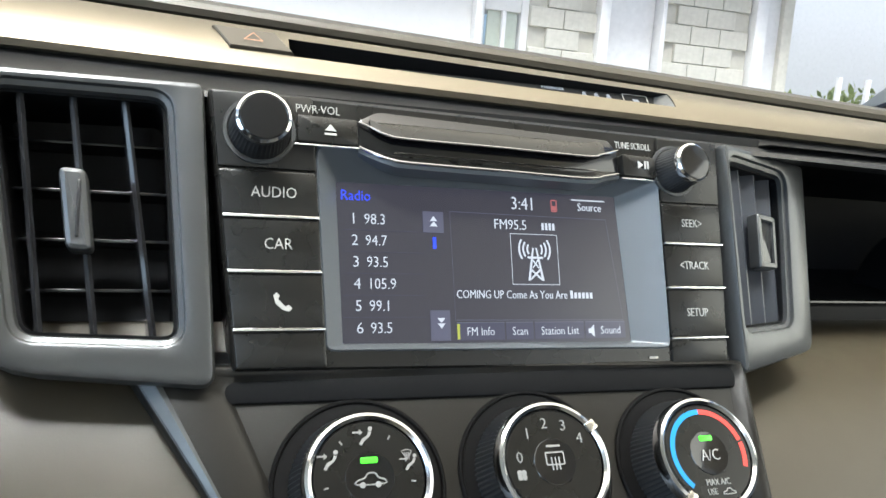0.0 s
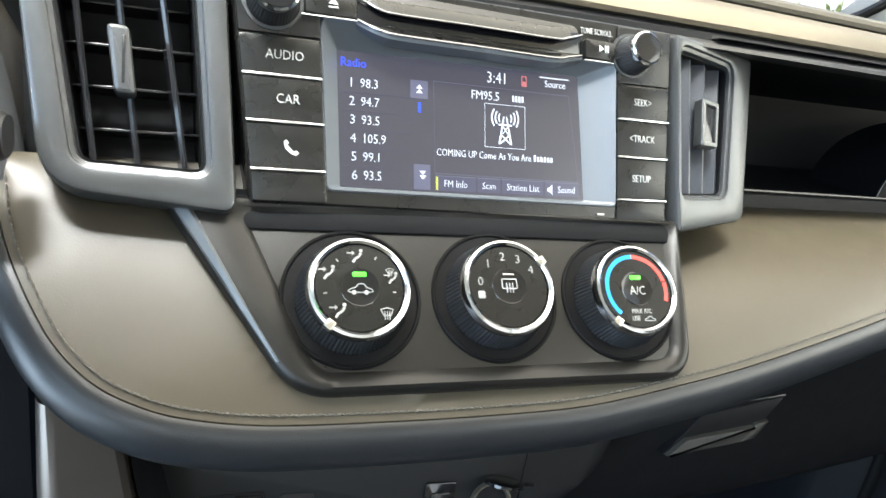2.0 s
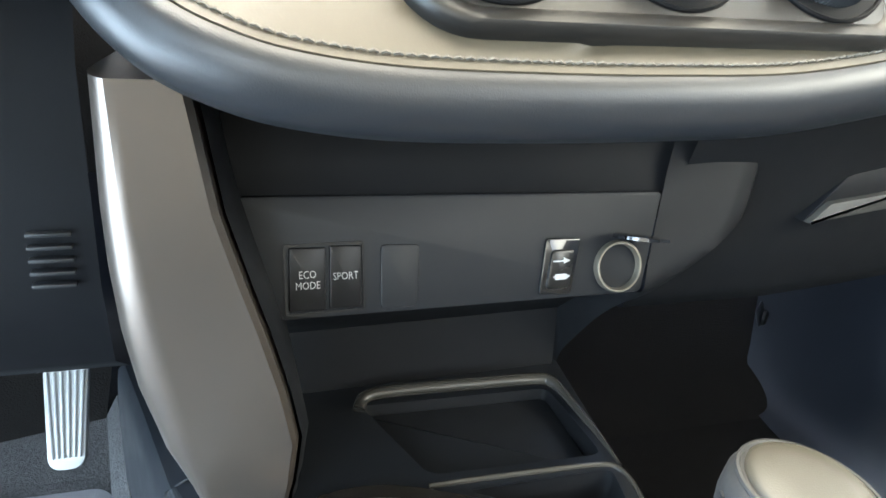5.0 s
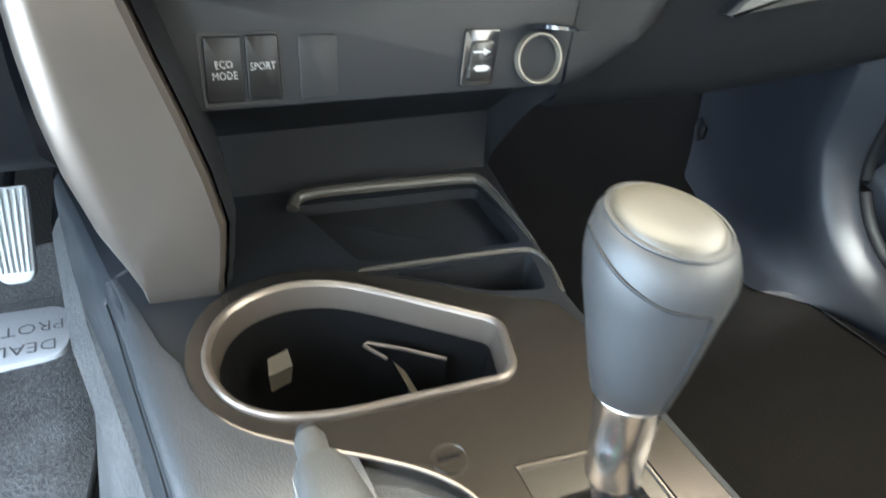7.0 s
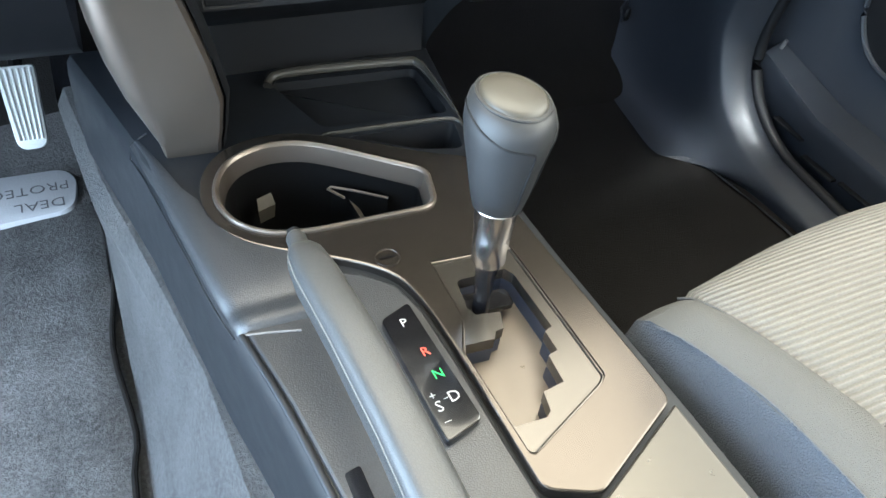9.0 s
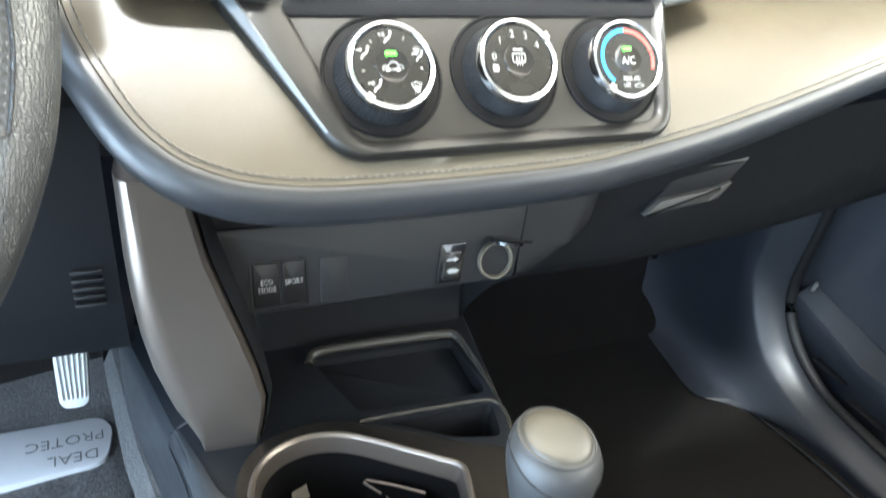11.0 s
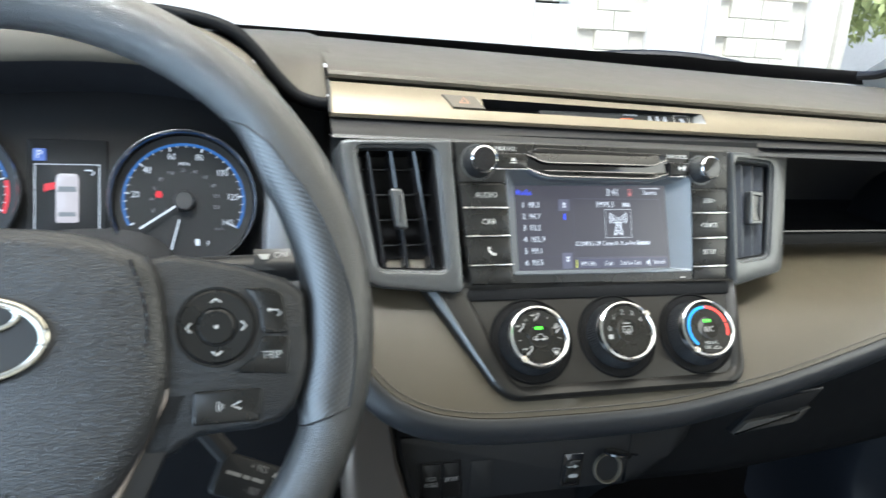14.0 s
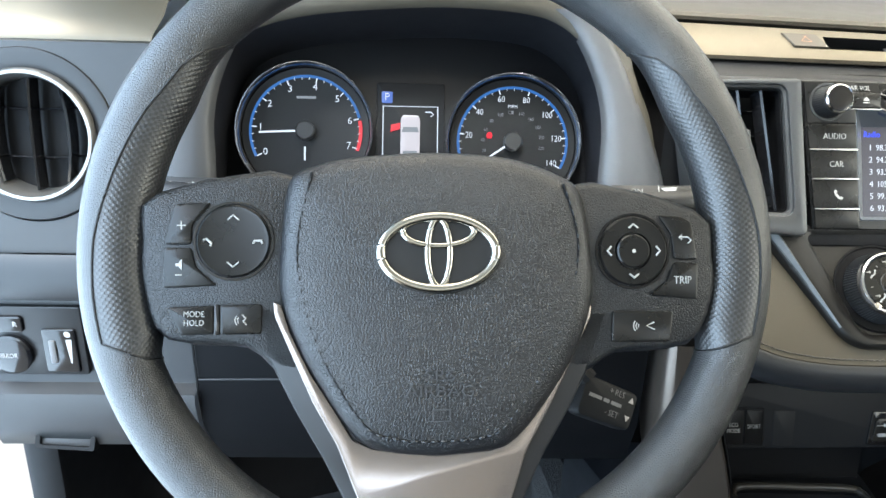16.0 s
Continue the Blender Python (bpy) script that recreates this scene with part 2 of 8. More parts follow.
def box(x0, y0, z0, x1, y1, z1, bevel=0.003, bm=None):
    bm = bm or bmesh.new()
    r = bmesh.ops.create_cube(bm, size=1)
    for v in r["verts"]:
        v.co = Vector((x0 + (v.co.x + 0.5) * (x1 - x0), y0 + (v.co.y + 0.5) * (y1 - y0), z0 + (v.co.z + 0.5) * (z1 - z0)))
    if bevel:
        es = list({e for v in r["verts"] for e in v.link_edges})
        bmesh.ops.bevel(bm, geom=es, offset=bevel, segments=2, affect="EDGES", profile=0.5)
    return bm


def lathe(profile, n=48, cx=0.0, cz=0.0, bm=None, cap=True):
    """Turned about the local y axis: profile rows are (radius, y)."""
    loops = [[(cx + r * math.cos(2 * math.pi * i / n), y, cz + r * math.sin(2 * math.pi * i / n)) for i in range(n)] for r, y in profile]
    return skin(loops, cap_a=cap, cap_b=cap, bm=bm)


def smooth_path(pts, n=6, closed=False):
    """A Catmull-Rom line through the points."""
    out, k = [], len(pts)
    for i in range(k if closed else k - 1):
        g = (lambda q: Vector(pts[q % k])) if closed else (lambda q: Vector(pts[min(max(q, 0), k - 1)]))
        a, b, c, d = g(i - 1), g(i), g(i + 1), g(i + 2)
        for j in range(n):
            t = j / n
            out.append(0.5 * ((2 * b) + (c - a) * t + (2 * a - 5 * b + 4 * c - d) * t * t + (3 * b - a - 3 * c + d) * t ** 3))
    if not closed:
        out.append(Vector(pts[-1]))
    return out


def tube(pts, r, n=12, closed=False, bm=None, flat=1.0):
    """A round bar along points; r is a radius or a function of 0..1."""
    pts = [Vector(p) for p in pts]
    k = len(pts)
    loops = []
    for i, p in enumerate(pts):
        a = pts[i - 1] if closed or i else p
        b = pts[(i + 1) % k] if closed or i < k - 1 else p
        t = (b - a).normalized()
        u = t.cross(Vector((0, 0, 1))) if abs(t.z) < 0.95 else t.cross(Vector((0, 1, 0)))
        u.normalize()
        w = u.cross(t)
        rr = r(i / (k - 1)) if callable(r) else r
        loops.append([p + u * rr * math.cos(2 * math.pi * j / n) + w * rr * flat * math.sin(2 * math.pi * j / n) for j in range(n)])
    if closed:
        loops.append(loops[0])
    bm = skin(loops, cap_a=not closed, cap_b=not closed, bm=bm)
    if closed:
        bmesh.ops.remove_doubles(bm, verts=bm.verts, dist=1e-6)
    return bm


def letters(body, size, x, y, z, mat, parent, align="CENTER", name="lettering", depth=0.0002, turn=0.0, squeeze=1.0):
    """Words on a face in the parent's x and z, seen from -y, with the built-in font."""
    c = bpy.data.curves.new(name, "FONT")
    c.body, c.size, c.align_x, c.align_y, c.extrude = body, size, align, "CENTER", depth
    c.resolution_u = 2
    c.offset = -0.011 * size
    tmp = bpy.data.objects.new(name, c)
    scene.collection.objects.link(tmp)
    me = bpy.data.meshes.new_from_object(tmp)
    bpy.data.objects.remove(tmp)
    me.materials.clear()
    me.materials.append(mat)
    ob = new(name, me)
    ob.parent = parent
    ob.matrix_basis = pose(x, y, z, 90, 0, 0) @ pose(0, 0, 0, 0, 0, turn) @ Matrix.Diagonal((squeeze, 1, 1, 1))
    return ob


def bar(x0, z0, x1, z1, y, mat, parent, name="mark", depth=0.0003):
    return part(name, box(x0, y - depth, z0, x1, y, z1, 0), mat, parent)


def poly_mark(pts, y, mat, parent, name="mark", depth=0.0003):
    return part(name, skin([loop_at(pts, y), loop_at(pts, y - depth)], cap_a=True, cap_b=True), mat, parent)


def arc_mark(cx, cz, r0, r1, a0, a1, y, mat, parent, name="mark", n=32, depth=0.0003):
    o = [(cx + r1 * math.sin(radians(a0 + (a1 - a0) * i / n)), cz + r1 * math.cos(radians(a0 + (a1 - a0) * i / n))) for i in range(n + 1)]
    q = [(cx + r0 * math.sin(radians(a0 + (a1 - a0) * i / n)), cz + r0 * math.cos(radians(a0 + (a1 - a0) * i / n))) for i in range(n + 1)]
    bm = skin([loop_at(o, y), loop_at(o, y - depth), loop_at(q, y - depth), loop_at(q, y)], closed=False)
    return part(name, bm, mat, parent)

# ---- the place: ground, building, cabin shell ----
GROUND_Z = 0.06
ASPHALT = material("pale_concrete", (0.3, 0.29, 0.27), 0.9, grain=0.6, grain_size=40)
g = bmesh.new()
bmesh.ops.create_grid(g, x_segments=4, y_segments=4, size=300)
solo("ground", g, ASPHALT, "pale concrete ground of the car park", "ground", "structure", at=pose(0, 0, GROUND_Z))


def zg(x):
    """Height of the dash pad's near edge across the car."""
    return 1.229 - 0.03 * (x + 0.08)


def zl(x):
    """Height of the satin strip's lower edge."""
    return 1.198 - 0.017 * (x + 0.084)


# ---- dashboard ----
dash = thing("dashboard", "black soft-touch dashboard with satin strip and stitched leatherette pad", "dashboard")
XS = [-0.088 + i * (0.93 / 40) for i in range(41)]


def ws_y(x):
    return 0.80 - 0.42 * max(0.0, x - 0.2) ** 2 - 0.42 * max(0.0, 0.06 - x) ** 2


rows = []
for yk, dz in ((None, 0.02), (0.62, 0.022), (0.50, 0.016), (0.42, 0.007), (0.392, 0.003), (0.384, 0.0), (0.3825, -0.003), (0.3835, -0.006), (0.394, -0.010), (0.394, -0.02)):
    rows.append([(x, (ws_y(x) if yk is None else min(yk, ws_y(x) - 0.02)), zg(x) + dz) for x in XS])
part("top_pad", skin(rows, closed=False), PAD, dash, "brown-grey grained top pad")

# satin strip with the pocket for the warning lamps
SL0, SL1 = 0.040, 0.252


def strip_point(x, s, out=0.0):
    t = Vector((x, 0.3765, zg(x) - 0.0085))
    b = Vector((x, 0.352, zl(x)))
    p = t.lerp(b, s)
    bulge = 0.003 * math.sin(math.pi * s)
    return p + Vector((0, -0.70, 0.71)) * (bulge + out)


sx = sorted(set(XS + [SL0, SL1, 0.0, 0.05, 0.256, 0.262]))
ss = [0, 0.1, 0.2, 0.3, 0.4, 0.5, 0.6, 0.72, 0.82, 0.92, 1.0]
b = bmesh.new()
grid = [[b.verts.new(strip_point(x, s)) for s in ss] for x in sx]
for i in range(len(sx) - 1):
    for j in range(len(ss) - 1):
        xm, sm = (sx[i] + sx[i + 1]) / 2, (ss[j] + ss[j + 1]) / 2
        if SL0 < xm < SL1 and 0.3 < sm < 0.72:
            continue
        b.faces.new((grid[i][j], grid[i + 1][j], grid[i + 1][j + 1], grid[i][j + 1]))
low = [[b.verts.new(strip_point(x, 1.0) + d) for x in sx] for d in (Vector((0, 0.001, -0.003)), Vector((0, 0.006, -0.004)))]
for i in range(len(sx) - 1):
    b.faces.new((grid[i][-1], grid[i + 1][-1], low[0][i + 1], low[0][i]))
    b.faces.new((low[0][i], low[0][i + 1], low[1][i + 1], low[1][i]))
    if i == 0:
        b.faces.new([grid[0][j] for j in range(len(ss))] + [low[0][0], low[1][0]])
part("satin_strip", b, TRIM, dash, "satin beige-silver strip")
part("groove", skin([[(x, 0.394, zg(x) - 0.0095) for x in XS], [(x, 0.3765, zg(x) - 0.0105) for x in XS]], closed=False), DARK, dash)
# pocket
n_in = Vector((0, 0.70, -0.71))
xs_p = [SL0 + (SL1 - SL0) * i / 12 for i in range(13)]
o = [strip_point(x, 0.3) for x in xs_p] + [strip_point(x, 0.72) for x in reversed(xs_p)]
q = [p + n_in * 0.012 for p in o]
part("lamp_pocket", skin([o, q], cap_b=True), DARK, dash, "gloss black warning lamp window")

ends = [[strip_point(SL1 - 0.0002, s_, -0.0004) for s_ in (0.3, 0.45, 0.6, 0.72)], [strip_point(SL1 - 0.006, s_, -0.003) for s_ in (0.3, 0.45, 0.6, 0.72)], [strip_point(SL1 - 0.014, s_) + n_in * 0.0115 for s_ in (0.3, 0.45, 0.6, 0.72)]]
part("pocket_end", skin(ends, closed=False), VENT, dash, "sloping satin end of the lamp pocket")

# band under the strip
rows = []
for yk, f in ((0.358, 0.0), (0.352, 0.3), (0.345, 0.7), (0.333, 1.0), (0.331, 1.25), (0.36, 1.4)):
    rows.append([(x, yk, (zl(x) - 0.004) * (1 - f) + (zl(x) - 0.014) * f) for x in XS])
part("band", skin(rows, closed=False), BLACK, dash)

# leatherette pad with rolled lip
stitch = [(-0.09, 0.305, 1.075), (-0.085, 0.289, 1.057), (-0.076, 0.273, 1.04), (-0.062, 0.257, 1.019), (-0.046, 0.246, 1.005), (-0.028, 0.239, 0.997),
          (-0.008, 0.235, 0.992), (0.025, 0.2325, 0.9885), (0.075, 0.2325, 0.9875), (0.13, 0.2328, 0.988), (0.186, 0.2345, 0.990), (0.245, 0.240, 0.997),
          (0.30, 0.247, 1.005), (0.382, 0.26, 1.02), (0.46, 0.275, 1.034), (0.56, 0.298, 1.044), (0.68, 0.335, 1.062), (0.84, 0.39, 1.085)]
path = smooth_path(stitch, 9)
N = len(path)
topx = [-0.088 + (0.93) * (i / (N - 1)) ** 1.15 for i in range(N)]
PAD_N = Vector((0, -0.643, 0.766))


def beyond(x):
    """0 under the vents, 1 right of them, where the pad runs back to the open tray."""
    f = min(max((x - 0.302) / 0.03, 0), 1)
    return f * f * (3 - 2 * f)


def pad_top(x):
    f = beyond(x)
    return Vector((x, 0.318 * (1 - f) + 0.461 * f, 1.086 * (1 - f) + (1.051 + 0.012 * min(max(x - 0.3, 0), 0.5)) * f))


def lip_row(dout, dn):
    """The pad's edge line moved outwards along the pad and up along its normal."""
    res = []
    for i, p in enumerate(path):
        t = (path[min(i + 1, N - 1)] - path[max(i - 1, 0)]).normalized()
        out = t.cross(PAD_N).normalized()
        if out.z > 0:
            out = -out
        res.append((p + out * dout + PAD_N * dn)[:])
    return res


top_row = [pad_top(x) for x in topx]
MC = pose(0.13, 0.268, 1.03, -36, 0, 0.5)


def under_panel(p):
    """The pad is sunk where the climate panel is set into it."""
    q = MC.inverted() @ p
    left = -0.151 + (0.050 - q.z) * 0.614 + 0.010
    right = 0.1255 - (0.050 - q.z) * 0.128 - 0.006
    depth = min(q.x - left, right - q.x, q.z + 0.036, 0.08 - q.z)
    if depth > 0:
        q.y = max(q.y, min(0.006, q.y + depth * 1.3))
    return tuple(MC @ q)


def across(a, p, s):
    """A point of the padded face, s of the way from its top to its edge."""
    flat = a.lerp(p, s) + PAD_N * 0.003 * math.sin(math.pi * s)
    crest = Vector(((a.x + p.x) / 2, 0.312, 1.083))
    full = a * (1 - s) ** 2 + crest * 2 * s * (1 - s) + p * s * s
    return flat.lerp(full, beyond(a.x))


mids = [[under_panel(across(a, p, k / 22)) for a, p in zip(top_row, path)] for k in range(22)]
part("leatherette_pad", skin(mids + [[tuple(p) for p in path], lip_row(0.0025, -0.0004), lip_row(0.003, -0.002)], closed=False), LEATHER, dash, "padded grey-brown leatherette, stitched along its edge", angle=50)
lip_rows = [lip_row(0.0025, -0.003), lip_row(0.0032, -0.0008), lip_row(0.0055, -0.0005), lip_row(0.0095, -0.0022), lip_row(0.0140, -0.0068), lip_row(0.0165, -0.0125), lip_row(0.0172, -0.0190), lip_row(0.0150, -0.0255), lip_row(0.009, -0.0310), lip_row(-0.012, -0.038)]
part("pad_lip", skin(lip_rows, closed=False), LIP, dash, "rolled black lip", angle=60)
# under the lip, back to the wall
under = [lip_row(-0.012, -0.038), [(x, y + 0.06, z - 0.004) for x, y, z in lip_row(-0.012, -0.038)], [(x, y + 0.12, z - 0.012) for x, y, z in lip_row(-0.012, -0.038)]]
part("underside", skin(under, closed=False), DARK, dash)
# stitches
THREAD = material("grey_thread", (0.085, 0.078, 0.066), 0.7)
b = bmesh.new()
line = [Vector(p) for p in lip_row(-0.0012, 0.0010)]
dist, nxt = 0.0, 0.0
for a, c in zip(line, line[1:]):
    seg = (c - a).length
    while nxt < dist + seg:
        m = a.lerp(c, (nxt - dist) / seg)
        t = (c - a).normalized()
        tube([m - t * 0.0017 - PAD_N * 0.0004, m + PAD_N * 0.0004, m + t * 0.0017 - PAD_N * 0.0004], 0.0006, 5, bm=b)
        nxt += 0.0042
    dist += seg
tagged(part("stitching", b, THREAD, dash, "grey thread stitches"), kind="stuff")

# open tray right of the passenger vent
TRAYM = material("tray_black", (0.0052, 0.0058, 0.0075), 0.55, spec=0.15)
TX0, TX1 = 0.300, 0.86
tray = [[(TX0, 0.335, 1.182), (TX1, 0.36, 1.176)], [(TX0, 0.43, 1.176), (TX1, 0.45, 1.172)], [(TX0, 0.57, 1.165), (TX1, 0.58, 1.162)], [(TX0, 0.60, 1.15), (TX1, 0.60, 1.148)], [(TX0, 0.60, 1.075), (TX1, 0.60, 1.075)], [(TX0, 0.58, 1.065), (TX1, 0.58, 1.067)], [(TX0, 0.466, 1.065), (TX1, 0.466, 1.067)]]
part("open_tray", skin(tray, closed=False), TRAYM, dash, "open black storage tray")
part("tray_lip", tube([(0.31, 0.464, 1.0665), (0.45, 0.464, 1.0675), (0.6, 0.464, 1.068), (0.85, 0.464, 1.069)], 0.0017, 8), GLOSS, dash)
part("tray_ledge", skin([[(0.30, 0.466, 1.0655), (0.86, 0.466, 1.068)], [(0.30, 0.461, 1.064), (0.86, 0.461, 1.0665)], [(0.30, 0.462, 1.03), (0.86, 0.462, 1.03)]], closed=False), BLACK, dash)
endw = smooth_path([(0.615, 0.470, 1.0665), (0.622, 0.471, 1.083), (0.637, 0.472, 1.102), (0.660, 0.472, 1.119), (0.70, 0.472, 1.134), (0.77, 0.470, 1.146), (0.85, 0.468, 1.155)], 5)
part("tray_end", skin([[(p.x + 0.004, p.y + 0.09, p.z + 0.002) for p in endw], [tuple(p) for p in endw], [(p.x + 0.003, p.y - 0.002, p.z - 0.002) for p in endw], [(max(p.x, 0.619) + 0.004, p.y - 0.002, 1.060) for p in endw]], closed=False), TRAYM, dash, "black end panel of the storage tray", angle=50)
part("tray_end_edge", tube([(p.x, p.y - 0.001, p.z) for p in endw], 0.0008, 6), GLOSS, dash)
part("hidden_wall", skin([[(-0.088, 0.345, 1.185), (0.30, 0.345, 1.185)], [(-0.088, 0.34, 1.05), (0.30, 0.34, 1.05)]], closed=False), DARK, dash)

# hazard switch in the strip
def on_strip(x, s, out):
    return tuple(strip_point(x, s, out))


part("strip_gap", tube([on_strip(-0.0882, k / 10, 0.0003) for k in range(11)], 0.0014, 8), BLACK, dash)


corners = [(0.005, 0.27), (0.034, 0.27), (0.042, 0.71), (0.013, 0.71)]
cen = (0.0235, 0.49)
def shrink(f):
    return [(cen[0] + (x - cen[0]) * f, cen[1] + (s - cen[1]) * f) for x, s in corners]
hazard = part("hazard_switch", skin([[on_strip(x, s, -0.002) for x, s in corners], [on_strip(x, s, 0.0012) for x, s in shrink(0.99)], [on_strip(x, s, 0.0018) for x, s in shrink(0.94)]], cap_b=True), material("hazard_satin", (0.045, 0.038, 0.029), 0.35), dash, "brown-grey hazard warning switch")
def tri_ring(c, r):
    return [on_strip(c[0] + r * math.sin(a) * 1.0, c[1] - r * 26 * math.cos(a), 0.0021) for a in (0, 2 * math.pi / 3, 4 * math.pi / 3)]
MUTED = material("grey_print", (0.3, 0.29, 0.28), 0.5)
part("hazard_triangle", skin([tri_ring((0.0235, 0.5), 0.0052), tri_ring((0.0235, 0.5), 0.0042)]), material("hazard_print", (0.34, 0.15, 0.08), 0.5), hazard)

# lamp window: lettering and lamps
MF = Matrix.Translation(strip_point(0.194, 0.51, -0.0065)) @ pose(0, 0, 0, -42, 0, 0)
lamps = part("lamp_window", box(-0.1, 0, -0.006, 0.058, 0.002, 0.006, 0.0005), DARK, dash, "black window of the seat-belt lamps", at=MF)
ORANGE = glow("orange_lamp", (1.0, 0.16, 0.02), 0.8)
LAMPW = glow("lamp_white", (0.7, 0.72, 0.75), 0.35)
letters("PASSENGER", 0.0026, -0.013, -0.0006, 0.0036, LAMPW, lamps)
letters("AIR BAG", 0.0034, -0.018, -0.0006, -0.0012, ORANGE, lamps)
for i in range(3):
    x = 0.006 + i * 0.0075
    part("belt_lamp", lathe([(0.0011, 0), (0.0011, -0.0004)], 10, x, 0.0028), LAMPW, lamps)
    poly_mark([(x - 0.0018, 0.0014), (x + 0.0012, 0.0016), (x + 0.002, -0.0032), (x - 0.001, -0.0032)], -0.0002, LAMPW, lamps, "belt_lamp")
part("lamp_frame", skin([loop_at(rounded(rect(0.030, -0.0045, 0.046, 0.0055), 0.001), -0.0005), loop_at(inset(rounded(rect(0.030, -0.0045, 0.046, 0.0055), 0.001), 0.0006), -0.0005)]), MUTED, lamps)
poly_mark([(0.036, 0.002), (0.0395, 0.002), (0.041, -0.0035), (0.0375, -0.0035)], -0.0002, LAMPW, lamps, "belt_lamp")

# ---- switch panel below the dash ----
ME = pose(0.07, 0.335, 0.86, -15, 0, 2)
eco = thing("switch_panel", "black lower centre panel with drive-mode switches and open power socket", "switch panel", ME)
part("panel", block(rounded([(-0.092, -0.0165), (0.138, -0.0185), (0.152, 0.0415), (-0.094, 0.047)], 0.004), 0, 0.01, 0.0015), LOWER, eco)
part("upper_wall", skin([[(-0.11, 0.004, 0.046), (0.155, 0.004, 0.0415)], [(-0.11, 0.012, 0.06), (0.165, 0.012, 0.06)], [(-0.11, 0.012, 0.12), (0.20, 0.012, 0.12)]], closed=False), DARK, eco)
part("lower_wall", skin([[(-0.11, 0.006, -0.0165), (0.140, 0.006, -0.0185)], [(-0.11, 0.06, -0.026), (0.142, 0.06, -0.026)], [(-0.11, 0.11, -0.05), (0.142, 0.11, -0.05)], [(-0.11, 0.125, -0.15), (0.14, 0.125, -0.15)]], closed=False), DARK, eco)
SOFTBLK = material("switch_black", (0.004, 0.004, 0.0045), 0.35, spec=0.25)
for name, x0, x1, word in (("eco_button", -0.071, -0.0515, "ECO\nMODE"), ("sport_button", -0.0505, -0.033, "SPORT")):
    bt = part(name, block(rounded([(x0, -0.012), (x1 - 0.001, -0.0125), (x1, 0.0198), (x0 + 0.001, 0.0205)], 0.0012), -0.0016, 0.002, 0.0007), SOFTBLK, eco)
    letters(word, 0.0056, (x0 + x1) / 2, -0.0018, 0.0035 if "\n" in word else 0.0045, INK, bt, squeeze=0.8)
part("switch_frame", skin([loop_at(rounded(rect(-0.0728, -0.0145, -0.0315, 0.0222), 0.002), d) for d in (0.001, -0.0008)] + [loop_at(rounded(rect(-0.0716, -0.0132, -0.0326, 0.021), 0.002), d) for d in (-0.0008, 0.001)]), SOFTBLK, eco)
part("blank_cover", block(rounded([(-0.0235, -0.0145), (-0.0035, -0.0145), (-0.0012, 0.0185), (-0.0225, 0.0195)], 0.003), -0.0008, 0.002, 0.0006), LOWER, eco)
usb = part("usb_port", block(rounded([(0.0685, -0.0145), (0.089, -0.0155), (0.0955, 0.0165), (0.0735, 0.0175)], 0.002), -0.002, 0.002, 0.0008), GLOSS, eco, "gloss black port frame")
part("port_cover", block(rounded([(0.0725, -0.0115), (0.0875, -0.012), (0.0915, 0.0105), (0.0765, 0.0110)], 0.003), -0.0035, -0.001, 0.0012), BUTTON, usb)
for dz in (0.0045, -0.0045):
    bar(0.0768, dz - 0.0004, 0.0872, dz + 0.0004, -0.0036, INK, usb, "port_symbol")
poly_mark([(0.0835, 0.0065), (0.0875, 0.0045), (0.0835, 0.0028)], -0.0036, INK, usb, "port_symbol")
poly_mark([(0.078, -0.003), (0.085, -0.003), (0.087, -0.0045), (0.085, -0.0062), (0.078, -0.0062)], -0.0036, INK, usb, "port_symbol")
sock = part("power_socket", lathe([(0.0155, 0.002), (0.0155, -0.0030), (0.0148, -0.0042), (0.0138, -0.0042), (0.0132, -0.0030), (0.0124, 0.012), (0.0122, 0.028)], 40, 0.1205, -0.0015, cap=False), material("socket_metal", (0.17, 0.152, 0.12), 0.34, metal=0.7), eco, "chrome socket ring")
part("socket_bottom", lathe([(0.0123, 0.022), (0.0123, 0.0225)], 32, 0.1205, -0.0015), material("socket_inner", (0.03, 0.026, 0.02), 0.4, metal=0.3), sock)
lid = part("socket_lid", lathe([(0.0135, 0.0), (0.0135, -0.002), (0.012, -0.003)], 32), GLOSS, sock, "flipped-up black socket lid", at=pose(0.1255, -0.0125, 0.0150, -90, 8, 0))
bar(0.008, -0.0015, 0.022, 0.0015, 0, GLOSS, lid, "lid_tab", 0.002)
CHEEK = [((0.185, 0.012, 0.12), (0.27, 0.012, 0.14)), ((0.160, 0.004, 0.062), (0.236, 0.002, 0.075)), ((0.152, 0.0, 0.0415), (0.227, 0.0, 0.056)), ((0.147, 0.0, 0.02), (0.212, -0.001, 0.020)), ((0.142, 0.0, -0.004), (0.184, 0.0, -0.001)), ((0.139, 0.001, -0.0185), (0.152, 0.010, -0.0215)), ((0.1405, 0.03, -0.022), (0.147, 0.035, -0.034)), ((0.142, 0.06, -0.026), (0.1452, 0.06, -0.049)), ((0.142, 0.09, -0.038), (0.146, 0.09, -0.070)), ((0.142, 0.11, -0.05), (0.148, 0.116, -0.089)), ((0.142, 0.125, -0.09), (0.149, 0.126, -0.102))]
rows = []
for a, b in zip(smooth_path([a for a, b in CHEEK], 3), smooth_path([b for a, b in CHEEK], 3)):
    a, b = Vector(a), Vector(b)
    rows.append([tuple(a.lerp(b, f) + Vector((0, -0.05 * f * (1 - f) * (b - a).length, 0))) for f in (0, 0.25, 0.5, 0.75, 0.93)] + [tuple(b + Vector((0.001, 0.004, 0.001))), tuple(b + Vector((0.004, 0.03, 0.006)))])
